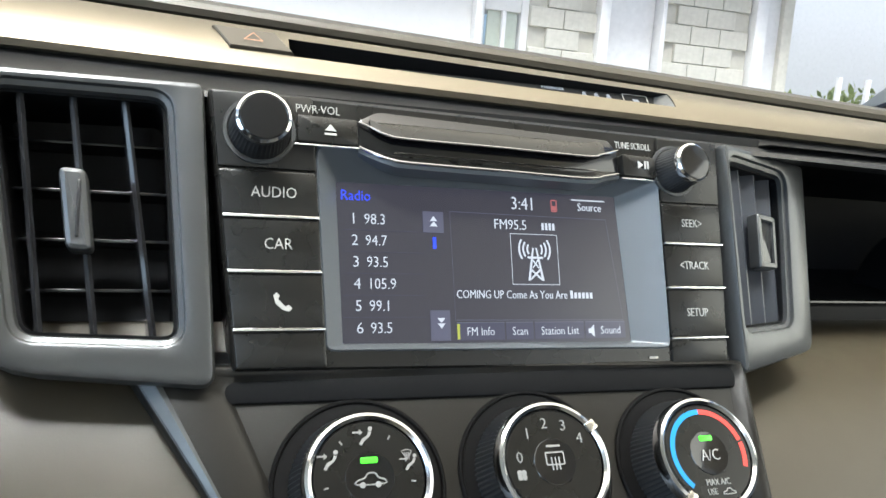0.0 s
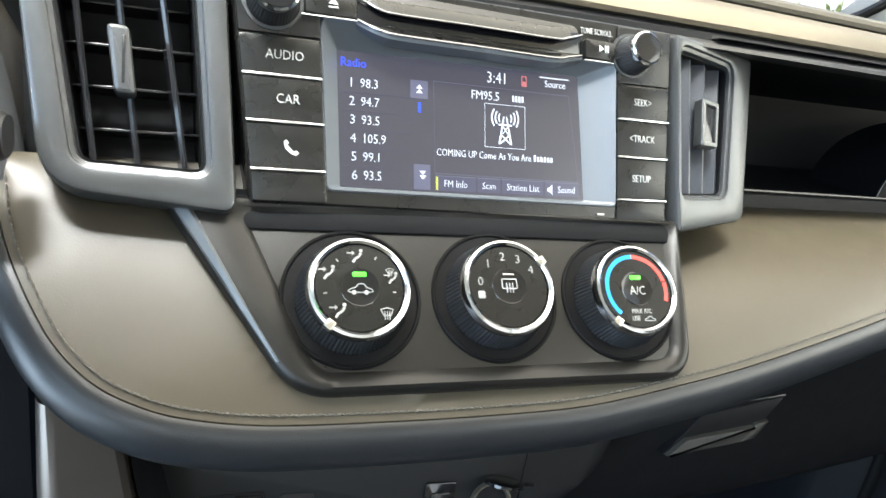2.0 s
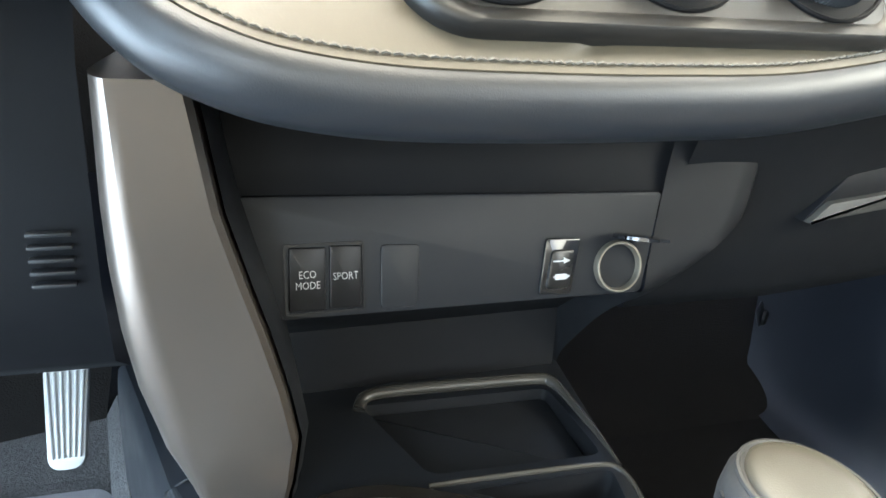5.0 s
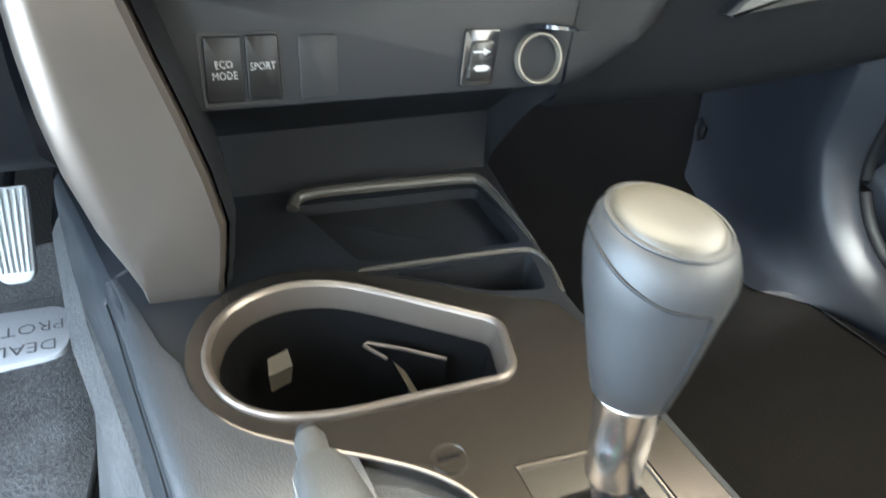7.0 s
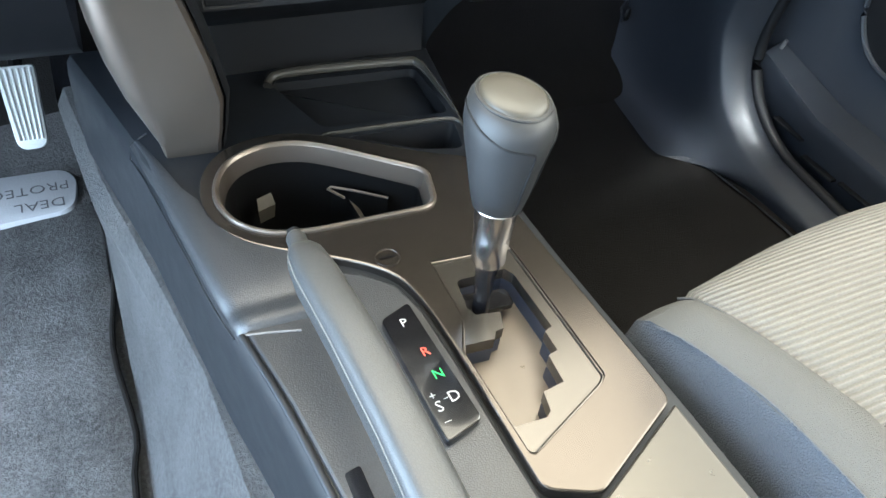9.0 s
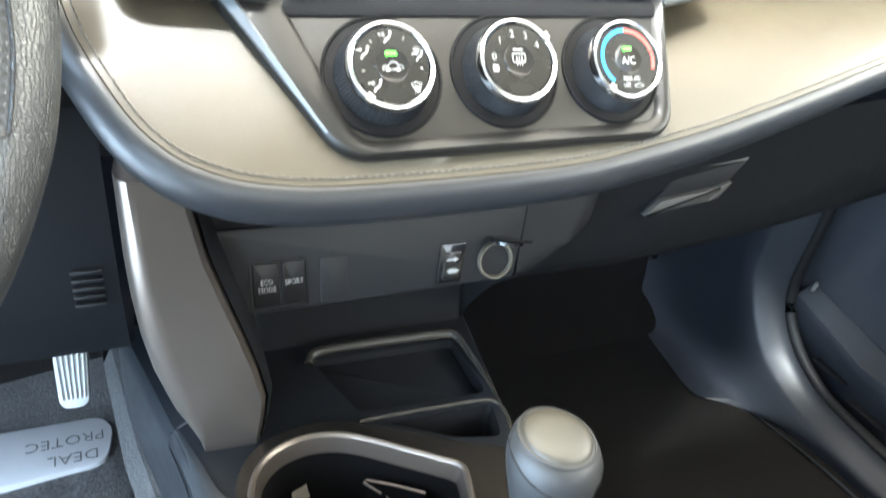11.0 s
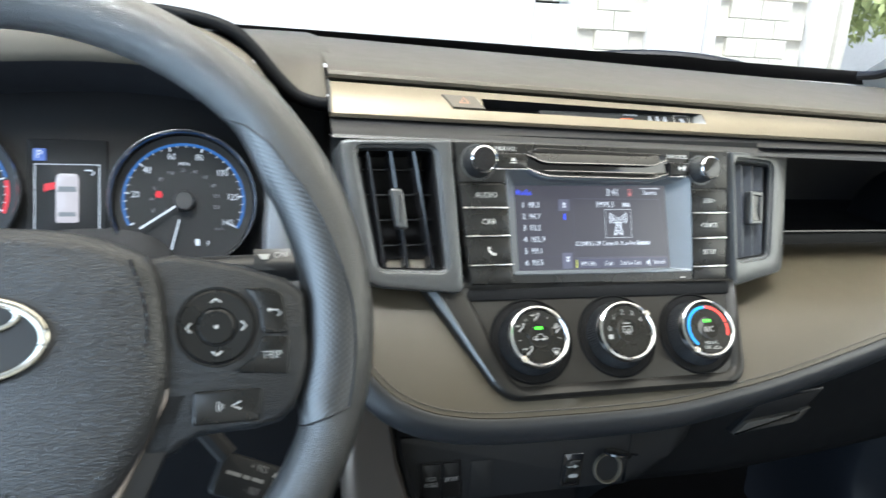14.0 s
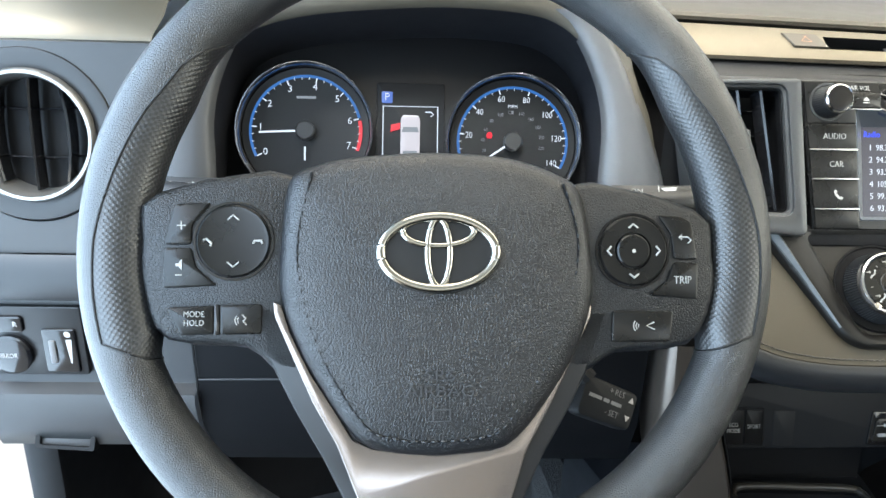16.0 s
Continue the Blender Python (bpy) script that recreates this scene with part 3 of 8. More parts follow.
part("side_cheek", skin(rows, closed=False), DARK, eco, "black side wall between panel and tray", angle=60)

# ---- bronze pillar ----
pil = []
for z, xa, xb, xc, y in ((0.746, -0.0455, -0.0435, -0.0050, 0.303), (0.757, -0.0475, -0.0440, -0.0048, 0.299), (0.768, -0.0510, -0.0455, -0.0035, 0.294), (0.80, -0.063, -0.0510, -0.0015, 0.286), (0.83, -0.071, -0.0565, -0.0075, 0.284), (0.86, -0.076, -0.062, -0.016, 0.284), (0.89, -0.0785, -0.0665, -0.0255, 0.284), (0.917, -0.0795, -0.070, -0.0335, 0.285), (0.97, -0.0795, -0.0725, -0.043, 0.289)):
    w = xb - xa
    pil.append([(xa + 0.008, y + 0.09, z), (xa + 0.001, y + 0.032, z), (xa, y + 0.018, z), (xa + 0.18 * w, y + 0.0095, z), (xa + 0.45 * w, y + 0.0045, z), (xa + 0.75 * w, y + 0.0018, z), (xb, y + 0.0004, z), (xb + 0.004, y, z), (xc - 0.003, y - 0.001, z), (xc, y + 0.002, z), (xc + 0.001, y + 0.006, z), (xc + 0.001, y + 0.09, z)])
pillar = solo("console_pillar", skin(pil, cap_a=True, cap_b=True), BRONZE, "satin bronze pillar joining console and dashboard", "trim panel", angle=26)
part("pillar_back", skin([[(p[10][0] + 0.0015, p[10][1] - 0.001, p[10][2]), (p[10][0] + 0.006, p[10][1] + 0.010, p[10][2]), (p[10][0] + 0.007, p[10][1] + 0.085, p[10][2])] for p in pil], closed=False), LOWER, pillar, "black inner side")

# ---- radio ----
MR = pose(0.1315, 0.302, 1.12, -19, 0, 2)
radio = thing("radio", "black touchscreen car radio with push buttons and two knobs", "car radio", MR)
OUT = rounded([(-0.1155, -0.0475), (0.1195, -0.0505), (0.1265, 0.0635), (-0.1268, 0.067)], 0.002)
WIN = rounded([(-0.0782, -0.0392), (0.0848, -0.041), (0.0865, 0.0405), (-0.0815, 0.0435)], 0.002)
DIS = rounded([(-0.0708, -0.0372), (0.070, -0.0385), (0.067, 0.033), (-0.073, 0.0325)], 0.001)
part("faceplate", skin([loop_at(OUT, 0.03), loop_at(OUT, 0.001), loop_at(inset(OUT, 0.001), 0), loop_at(inset(WIN, -0.0015), 0)]), BUTTON, radio)
RECESS = material("screen_surround", (0.09, 0.1, 0.115), 0.38, metal=0.3, grain=0.05, grain_size=2500)
part("screen_surround", skin([loop_at(inset(WIN, -0.0015), 0), loop_at(inset(WIN, -0.0008), -0.0008), loop_at(WIN, 0.0), loop_at(DIS, 0.008)]), RECESS, radio, "grey sloping screen surround")
SCREEN = glow("lit_display", (0.19, 0.17, 0.24), 0.14)
disp = part("display", skin([loop_at(inset(DIS, -0.001), 0.0082), loop_at(inset(DIS, -0.001), 0.012)], cap_a=True, cap_b=True), SCREEN, radio, "lit radio display with station list")
LIT = glow("lit_white", (0.8, 0.8, 0.85), 0.62)
LITB = glow("lit_blue", (0.03, 0.07, 0.95), 0.9)
LITR = glow("lit_red", (0.9, 0.25, 0.25), 0.35)
LITY = glow("lit_yellow", (0.8, 0.8, 0.1), 0.45)
TAB = glow("lit_violet_grey", (0.3, 0.28, 0.5), 0.12)
TABD = glow("lit_tab", (0.35, 0.33, 0.5), 0.2)
DY = 0.0079
letters("Radio", 0.0066, -0.0643, DY, 0.0267, LITB, disp, squeeze=0.9)
for i, f in enumerate(("98.3", "94.7", "93.5", "105.9", "99.1", "93.5")):
    z = 0.0164 - i * 0.00948
    letters(str(i + 1), 0.0068, -0.0653 + i * 0.0004, DY, z, LIT, disp)
    letters(f, 0.0068, -0.0608 + i * 0.0004, DY, z, LIT, disp, "LEFT", squeeze=0.85)
    if i < 5:
        bar(-0.0705, z - 0.0049, -0.0335, z - 0.0047, DY, TAB, disp, "row_line", 0.0001)
bar(-0.0338, 0.0115, -0.0240, 0.0212, DY, TABD, disp, "scroll_button", 0.0001)
bar(-0.0318, -0.0366, -0.0226, -0.0233, DY, TABD, disp, "scroll_button", 0.0001)
for z, s in ((0.0165, 1), (-0.0292, -1)):
    for d in (-0.0010, 0.0014):
        x = -0.0288 if s > 0 else -0.0268
        poly_mark([(x - 0.0018, z + d - s * 0.0011), (x + 0.0018, z + d - s * 0.0011), (x, z + d + s * 0.0011)], DY - 0.0001, LIT, disp, "arrow")
bar(-0.0294, 0.0042, -0.0278, 0.0094, DY, LITB, disp, "scroll_mark", 0.0001)
letters("3:41", 0.0088, 0.0164, DY, 0.0268, LIT, disp, squeeze=0.85)
part("phone_lamp", skin([loop_at(rounded(rect(0.0312, 0.0238, 0.0345, 0.0298), 0.0006), DY), loop_at(inset(rounded(rect(0.0312, 0.0238, 0.0345, 0.0298), 0.0006), 0.0006), DY)]), LITR, disp)
bar(0.0318, 0.0245, 0.034, 0.0267, DY, LITR, disp, "phone_lamp", 0.0001)
bar(0.0426, 0.0300, 0.0612, 0.0306, DY, LIT, disp, "button_edge", 0.0001)
letters("Source", 0.0056, 0.0524, DY, 0.0267, LIT, disp, squeeze=0.85)
letters("FM95.5", 0.0068, 0.0093, DY, 0.0165, LIT, disp, squeeze=0.85)
for i in range(4):
    bar(0.0255 + i * 0.0019, 0.0147, 0.0267 + i * 0.0019, 0.0181, DY, LIT, disp, "small_word", 0.0001)
BOX = [(-0.0201, -0.0278), (0.0666, -0.0282), (0.061, 0.0212), (-0.0209, 0.0218)]
part("info_frame", skin([loop_at(BOX, DY), loop_at(inset(BOX, 0.00035), DY)]), TABD, disp)
IC = [(0.0088, -0.0115), (0.0334, -0.0115), (0.0334, 0.0126), (0.0088, 0.0126)]
part("station_icon", skin([loop_at(IC, DY), loop_at(inset(IC, 0.0004), DY)]), LIT, disp)
ix = 0.0211
for s in (-1, 1):
    for k in range(3):
        arc_mark(ix, 0.0052, 0.0034 + k * 0.0021, 0.0043 + k * 0.0021, s * 55, s * 125, DY, LIT, disp, "wave", 12, 0.0001)
    poly_mark([(ix + s * 0.0004, 0.006), (ix + s * 0.0012, 0.006), (ix + s * 0.0042, -0.0095), (ix + s * 0.0030, -0.0095)], DY, LIT, disp, "mast", 0.0001)
    poly_mark([(ix - s * 0.0035, -0.009), (ix + s * 0.0018, -0.0042), (ix + s * 0.0023, -0.005), (ix - s * 0.0026, -0.0093)], DY - 0.0001, LIT, disp, "mast", 0.0001)
    poly_mark([(ix - s * 0.0018, -0.0035), (ix + s * 0.0012, 0.0005), (ix + s * 0.0015, -0.0002), (ix - s * 0.0013, -0.0038)], DY - 0.0001, LIT, disp, "mast", 0.0001)
bar(ix - 0.0040, 0.0008, ix + 0.0040, 0.0018, DY - 0.0001, LIT, disp, "mast", 0.0001)
letters("COMING UP Come As You Are", 0.0055, -0.0192, DY, -0.0163, LIT, disp, "LEFT", squeeze=0.76)
for i in range(6):
    bar(0.0385 + i * 0.0021, -0.0178, 0.0399 + i * 0.0021, -0.0150 + (0.0009 if i == 0 else 0), DY, LIT, disp, "small_word", 0.0001)
for x0, x1, word, cx in ((-0.0197, 0.0035, "FM Info", -0.0082), (0.0043, 0.018, "Scan", 0.0112), (0.0188, 0.0445, "Station List", 0.0318), (0.0453, 0.0672, "Sound", 0.0590)):
    bar(x0, -0.0366, x1, -0.0288, DY + 0.0001, TAB, disp, "tab", 0.0001)
    bar(x0, -0.0290, x1, -0.0286, DY, TABD, disp, "tab_edge", 0.0001)
    letters(word, 0.0054, cx, DY, -0.0330, LIT, disp, squeeze=0.82)
bar(-0.0195, -0.0362, -0.0183, -0.0294, DY - 0.0001, LITY, disp, "tab_mark", 0.0001)
poly_mark([(0.0470, -0.0320), (0.0482, -0.0320), (0.0500, -0.0300), (0.0500, -0.0360), (0.0482, -0.0342), (0.0470, -0.0342)], DY, LIT, disp, "speaker_mark", 0.0001)

# buttons of the radio
LEFT_T, LEFT_B, LIN_T, LIN_B = (-0.1258, 0.066), (-0.1147, -0.0470), (-0.0842, 0.066), (-0.0788, -0.0470)
def left_x(z, inner):
    t, b_ = (LIN_T, LIN_B) if inner else (LEFT_T, LEFT_B)
    return t[0] + (b_[0] - t[0]) * (t[1] - z) / (t[1] - b_[1])
def right_x(z, inner):
    t, b_ = ((0.0882, 0.063), (0.0858, -0.05)) if inner else ((0.1258, 0.063), (0.1188, -0.05))
    return t[0] + (b_[0] - t[0]) * (t[1] - z) / (t[1] - b_[1])
def key(z0, z1, fx, name, word="", size=0.0066, ink=INK, chrome=True):
    a, c = (False, True) if fx is left_x else (True, False)
    o_ = [(fx(z0, a) + 0.0004, z0), (fx(z0, c) - 0.0004, z0), (fx(z1, c) - 0.0004, z1), (fx(z1, a) + 0.0004, z1)]
    k = part(name, block(rounded(o_, 0.0012, 2), -0.0015, 0.002, 0.0007), BUTTON, radio)
    if word:
        letters(word, size, (o_[0][0] + o_[1][0]) / 2 + (0.001 if fx is left_x else 0), -0.0017, (z0 + z1) / 2, ink, k, squeeze=0.88 if fx is left_x else 0.78)
    if chrome:
        part("chrome_line", box(o_[0][0], -0.0026, z0 - 0.0012, o_[1][0], 0, z0 - 0.0001, 0.0003), CHROME, k)
    return k


key(0.0338, 0.0660, left_x, "button_left_top", chrome=False).name = "knob_cell"
key(0.0142, 0.0329, left_x, "audio_button", "AUDIO")
key(-0.0082, 0.0128, left_x, "car_button", "CAR")
ph = key(-0.0312, -0.0096, left_x, "phone_button")
key(-0.0470, -0.0328, left_x, "blank_button", chrome=False)
key(0.0292, 0.0625, right_x, "knob_cell", chrome=False)
key(0.0090, 0.0284, right_x, "seek_button", "SEEK>", 0.0058)
key(-0.0128, 0.0076, right_x, "track_button", "<TRACK", 0.0058)
key(-0.0372, -0.0142, right_x, "setup_button", "SETUP", 0.0058)
key(-0.0500, -0.0388, right_x, "blank_button", chrome=False)
poly_mark([(-0.0967 + a * 0.00105, -0.0210 + c * 0.00105) for a, c in ((-3.6, 2.4), (-2.5, 3.7), (-1.2, 2.4), (-1.9, 1.2), (0.9, -1.7), (2.2, -1.1), (3.5, -2.4), (2.3, -3.6), (-0.2, -2.9), (-2.8, -0.5))], -0.0017, INK, ph, "handset_symbol")
letters("PWR·VOL", 0.0052, -0.0822, -0.0017, 0.0606, INK, radio, squeeze=0.85)
letters("TUNE·SCROLL", 0.0049, 0.0738, -0.0017, 0.0566, INK, radio, squeeze=0.66)
bar(0.0735, -0.0472, 0.0782, -0.0462, -0.0005, MUTED, radio, "small_number")
part("lower_filler", box(-0.126, 0.006, -0.085, 0.130, 0.03, -0.044, 0.002), LOWER, radio)
RIB = material("knurled_black", (0.018, 0.0185, 0.020), 0.30)


def knurl(profile, teeth, depth):
    loops = []
    n = teeth * 2
    for r, y, k in profile:
        loops.append([((r - (depth * k if i % 2 else 0)) * math.cos(2 * math.pi * i / n), y, (r - (depth * k if i % 2 else 0)) * math.sin(2 * math.pi * i / n)) for i in range(n)])
    return skin(loops, cap_a=True, cap_b=True)


for kx, kz, kr in ((-0.1062, 0.0498, 0.90), (0.0970, 0.0455, 0.80)):
    k = part("volume_knob" if kx < 0 else "tuning_knob", knurl([(0.0140, 0.0, 0), (0.0136, -0.003, 1), (0.0120, -0.014, 1), (0.0116, -0.0145, 0)], 44, 0.0006), RIB, radio, "ribbed black knob", at=pose(kx, -0.001, kz) @ Matrix.Diagonal((kr, 0.95, kr, 1)))
    part("chrome_ring", lathe([(0.0119, -0.0140), (0.0122, -0.0155), (0.0119, -0.0170), (0.0108, -0.0178), (0.0104, -0.0172)], 48, cap=False), CHROME, k, "chrome ring")
    part("knob_face", lathe([(0.0108, -0.015), (0.0107, -0.0172), (0.0100, -0.0180), (0.005, -0.0184)], 48), GLOSS, k)
    part("knob_well", lathe([(0.0165, 0.0), (0.0162, -0.0012), (0.0145, -0.0012), (0.0138, 0.0005)], 48, cap=False), VENT, k)

# disc slot between the eject and play buttons
slot = part("disc_slot", block(rounded([(-0.0650, 0.0453), (-0.0560, 0.0398), (-0.0430, 0.0376), (0.044, 0.0362), (0.0540, 0.0385), (0.0645, 0.0420), (0.0645, 0.0535), (0.0600, 0.0590), (-0.056, 0.0625), (-0.0650, 0.0575)], 0.002, 2), -0.0012, 0.004, 0.0006), GLOSS, radio, "gloss black disc slot")
upper = smooth_path([(-0.0650, -0.003, 0.0563), (-0.0600, -0.0035, 0.0543), (-0.0530, -0.005, 0.0508), (-0.0430, -0.006, 0.0494), (0.0, -0.0065, 0.0488), (0.044, -0.006, 0.0482), (0.0535, -0.005, 0.0500), (0.0640, -0.003, 0.0534)], 5)
lower = smooth_path([(-0.0650, -0.003, 0.0452), (-0.0600, -0.004, 0.0428), (-0.0530, -0.0065, 0.0396), (-0.0430, -0.008, 0.0380), (0.0, -0.0085, 0.0372), (0.042, -0.008, 0.0366), (0.0535, -0.0065, 0.0388), (0.0640, -0.003, 0.0416)], 5)
LIPC = material("dark_chrome", (0.30, 0.30, 0.31), 0.16, metal=1.0, spread=0.03)
part("slot_lip", tube(upper, 0.0006, 8), LIPC, slot)
part("slot_lip", tube(lower, 0.0007, 8), LIPC, slot)
part("slot_shelf", skin([[tuple(p) for p in lower], [(p.x, p.y + 0.006, p.z + 0.0045) for p in lower], [(p.x, 0.0, p.z + 0.006) for p in lower]], closed=False), BUTTON, slot)
part("slot_chin", skin([[tuple(p) for p in lower], [(p.x, p.y + 0.001, p.z - 0.0022) for p in lower], [(p.x, 0.002, p.z - 0.003) for p in lower]], closed=False), RECESS, slot)
brow = [p for p in upper if -0.060 < p.x < 0.058]
part("slot_brow", skin([[(p.x, p.y - 0.0002, p.z) for p in brow], [(p.x, p.y + 0.001, p.z + 0.004) for p in brow], [(p.x, -0.0011, min(p.z + 0.0085, 0.0578)) for p in brow]], closed=False), BUTTON, slot)
part("slot_lip", tube([(-0.050, -0.0045, 0.0432), (0.0, -0.005, 0.0424), (0.050, -0.0045, 0.0418)], 0.0004, 6), LIPC, slot)
ej = part("eject_button", block(rounded([(-0.0912, 0.0455), (-0.0655, 0.0450), (-0.0655, 0.0568), (-0.0912, 0.0572)], 0.0012, 3), -0.0045, 0.001, 0.0009), BUTTON, radio)
poly_mark([(-0.0800, 0.0508), (-0.0750, 0.0506), (-0.0775, 0.0536)], -0.0047, INK, ej, "eject_symbol")
bar(-0.0800, 0.0488, -0.0750, 0.0497, -0.0047, INK, ej, "eject_symbol")
pl = part("play_button", block(rounded([(0.0655, 0.0406), (0.0845, 0.0400), (0.0845, 0.0508), (0.0655, 0.0516)], 0.0012, 3), -0.0045, 0.001, 0.0009), BUTTON, radio)
poly_mark([(0.0738, 0.0444), (0.0738, 0.0484), (0.0768, 0.0464)], -0.0047, INK, pl, "play_symbol")
for x in (0.0774, 0.0790):
    bar(x, 0.0444, x + 0.0009, 0.0484, -0.0047, INK, pl, "play_symbol")
for a in ((-0.0924, 0.0440, -0.0650, 0.0446), (0.0645, 0.0390, 0.0855, 0.0396)):
    part("button_edge", box(a[0], -0.0042, a[1], a[2], 0, a[3], 0.0002), CHROME, radio)

# ---- centre air vents ----
SLAT = material("vent_slat_black", (0.012, 0.0125, 0.0145), 0.20)


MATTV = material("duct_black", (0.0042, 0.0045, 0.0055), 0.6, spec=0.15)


def vent(outer, inner, label, radii=(0.020, 0.008, 0.004, 0.008)):
    v = thing("air_vent", label, "air vent", MR, "centre air vents")
    OO, II = rounded(outer, list(radii), 5), rounded(inner, 0.006, 5)
    part("vent_frame", skin([loop_at(OO, 0.035), loop_at(OO, 0.004), loop_at(inset(OO, 0.0004), -0.002), loop_at(inset(OO, 0.0014), -0.0044), loop_at(inset(OO, 0.003), -0.005), loop_at(inset(II, -0.0042), -0.0050), loop_at(inset(II, -0.0030), -0.0044), loop_at(inset(II, -0.0026), -0.0024), loop_at(inset(II, -0.0006), -0.0016), loop_at(II, 0.0010)]), VENT, v, "satin grey frame", angle=30)
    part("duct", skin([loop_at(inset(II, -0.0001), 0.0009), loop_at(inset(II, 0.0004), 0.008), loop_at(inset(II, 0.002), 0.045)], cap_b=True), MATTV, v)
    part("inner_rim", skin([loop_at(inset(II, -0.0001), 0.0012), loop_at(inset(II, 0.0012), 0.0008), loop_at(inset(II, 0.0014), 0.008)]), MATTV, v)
    return v


def slat(parent, x0, z0, x1, z1, y, chord, turn, thick=0.0011, name="slat"):
    c, s = math.cos(radians(turn)), math.sin(radians(turn))
    prof = [(-thick, -chord / 2 + thick), (0, -chord / 2), (thick, -chord / 2 + thick), (thick, chord / 2), (-thick, chord / 2)]
    loops = [[(x + px * c - py * s, y + px * s + py * c, z) for px, py in prof] for x, z in ((x0, z0), (x1, z1))]
    return part(name, skin(loops, cap_a=True, cap_b=True), SLAT, parent)


vent_l = vent([(-0.203, -0.0455), (-0.1212, -0.0545), (-0.128, 0.0675), (-0.217, 0.066)], [(-0.1885, -0.0325), (-0.1355, -0.0352), (-0.1425, 0.0595), (-0.2035, 0.059)], "driver-side centre air vent with satin grey frame and tall slats")
for x0, x1 in ((-0.1945, -0.1830), (-0.1765, -0.1650), (-0.1580, -0.1450)):
    slat(vent_l, x0, 0.0590, x1, -0.0335, 0.008, 0.014, 6, 0.0013)
for z in (0.046, 0.026, 0.006, -0.014):
    part("cross_vane", box(-0.203, 0.020, z - 0.0006, -0.138, 0.034, z + 0.0006, 0.0002), SLAT, vent_l)
tab = part("slider", block(rounded([(-0.1745, -0.0025), (-0.1655, -0.0030), (-0.1690, 0.0280), (-0.1785, 0.0285)], 0.003), -0.0065, 0.003, 0.002), VENT, vent_l, "satin grey slider", angle=12)
part("slider_groove", box(-0.1716, -0.0072, 0.002, -0.1704, -0.006, 0.0235, 0.0003), SLAT, tab)
def bend(ob):
    """Curves a part of the passenger-side vent back round the dash."""
    for v in ob.data.vertices:
        v.co.y += 0.36 * max(0.0, v.co.x - 0.128)
    return ob


vent_r = vent([(0.1245, -0.0565), (0.1965, -0.0450), (0.213, 0.0650), (0.1275, 0.0625)], [(0.1305, -0.0335), (0.1755, -0.0295), (0.188, 0.0540), (0.1340, 0.0545)], "passenger-side centre air vent with satin grey frame and turned slats", (0.004, 0.008, 0.006, 0.003))
SLAT2 = material("vent_slat_grey", (0.020, 0.023, 0.031), 0.32)
for x0, x1 in ((0.1435, 0.1395), (0.1595, 0.1535), (0.1755, 0.1670)):
    s_ = slat(vent_r, x0, 0.0535, x1, -0.0325, 0.0085, 0.0165, 50, 0.0009)
    s_.data.materials.clear()
    s_.data.materials.append(SLAT2)
o2 = rounded([(0.1515, -0.0015), (0.1690, -0.0010), (0.1725, 0.0280), (0.1545, 0.0285)], 0.0015)
tab = part("slider", skin([loop_at(o2, 0.004), loop_at(o2, -0.003), loop_at(inset(o2, 0.0008), -0.004), loop_at(inset(o2, 0.0030), -0.004), loop_at(inset(o2, 0.0034), -0.002)]), VENT, vent_r, "satin grey slider")
part("slider_groove", block(inset(o2, 0.0032), -0.0025, 0.003, 0.0003), SLAT, tab)
for ob in [c for c in vent_r.children] + [c for c in tab.children]:
    bend(ob)

# ---- climate control ----
clim = thing("climate_panel", "black climate control panel with three chrome-ringed knobs", "climate control", MC)
CO = rounded([(-0.1510, 0.050), (-0.0930, -0.0445), (0.1180, -0.0425), (0.1290, 0.0470)], [0.002, 0.018, 0.018, 0.004], 6)
CI = rounded([(-0.1135, 0.0395), (-0.083, -0.0345), (0.108, -0.0325), (0.1198, 0.0420)], [0.002, 0.010, 0.010, 0.004], 6)
STRIPM = material("edge_strip_satin", (0.13, 0.14, 0.15), 0.35, metal=0.4)
SATIN = material("panel_satin_black", (0.0085, 0.0080, 0.0075), 0.36, spec=0.35, grain=0.08, grain_size=2500)
part("surround", skin([loop_at(inset(CO, -0.0015), 0.02), loop_at(inset(CO, -0.0015), -0.006), loop_at(CO, -0.0100), loop_at(inset(CO, 0.002), -0.0112), loop_at(inset(CI, -0.005), -0.0100), loop_at(inset(CI, -0.002), -0.0082), loop_at(CI, -0.0062)]), SATIN, clim, "satin black surround", angle=50)
PFACE = material("panel_fine_weave", (0.0085, 0.008, 0.0075), 0.3, grain=0.12, grain_size=1500, voronoi=True)
part("panel", skin([loop_at(inset(CI, -0.001), -0.0068), loop_at(inset(CI, -0.001), 0.02)], cap_a=True), PFACE, clim)
part("edge_strip", skin([[(-0.1512, -0.0095, 0.0495), (-0.1258, -0.0095, 0.0085), (-0.1020, -0.0098, -0.0300)], [(-0.1452, -0.0132, 0.0495), (-0.1228, -0.0126, 0.0085), (-0.1012, -0.0112, -0.0300)], [(-0.1425, -0.0110, 0.0495), (-0.1214, -0.0110, 0.0085), (-0.1006, -0.0108, -0.0300)]], closed=False), STRIPM, clim, "satin grey edge strip")
MATT = material("matt_black", (0.0035, 0.0038, 0.0048), 0.6, spec=0.12)
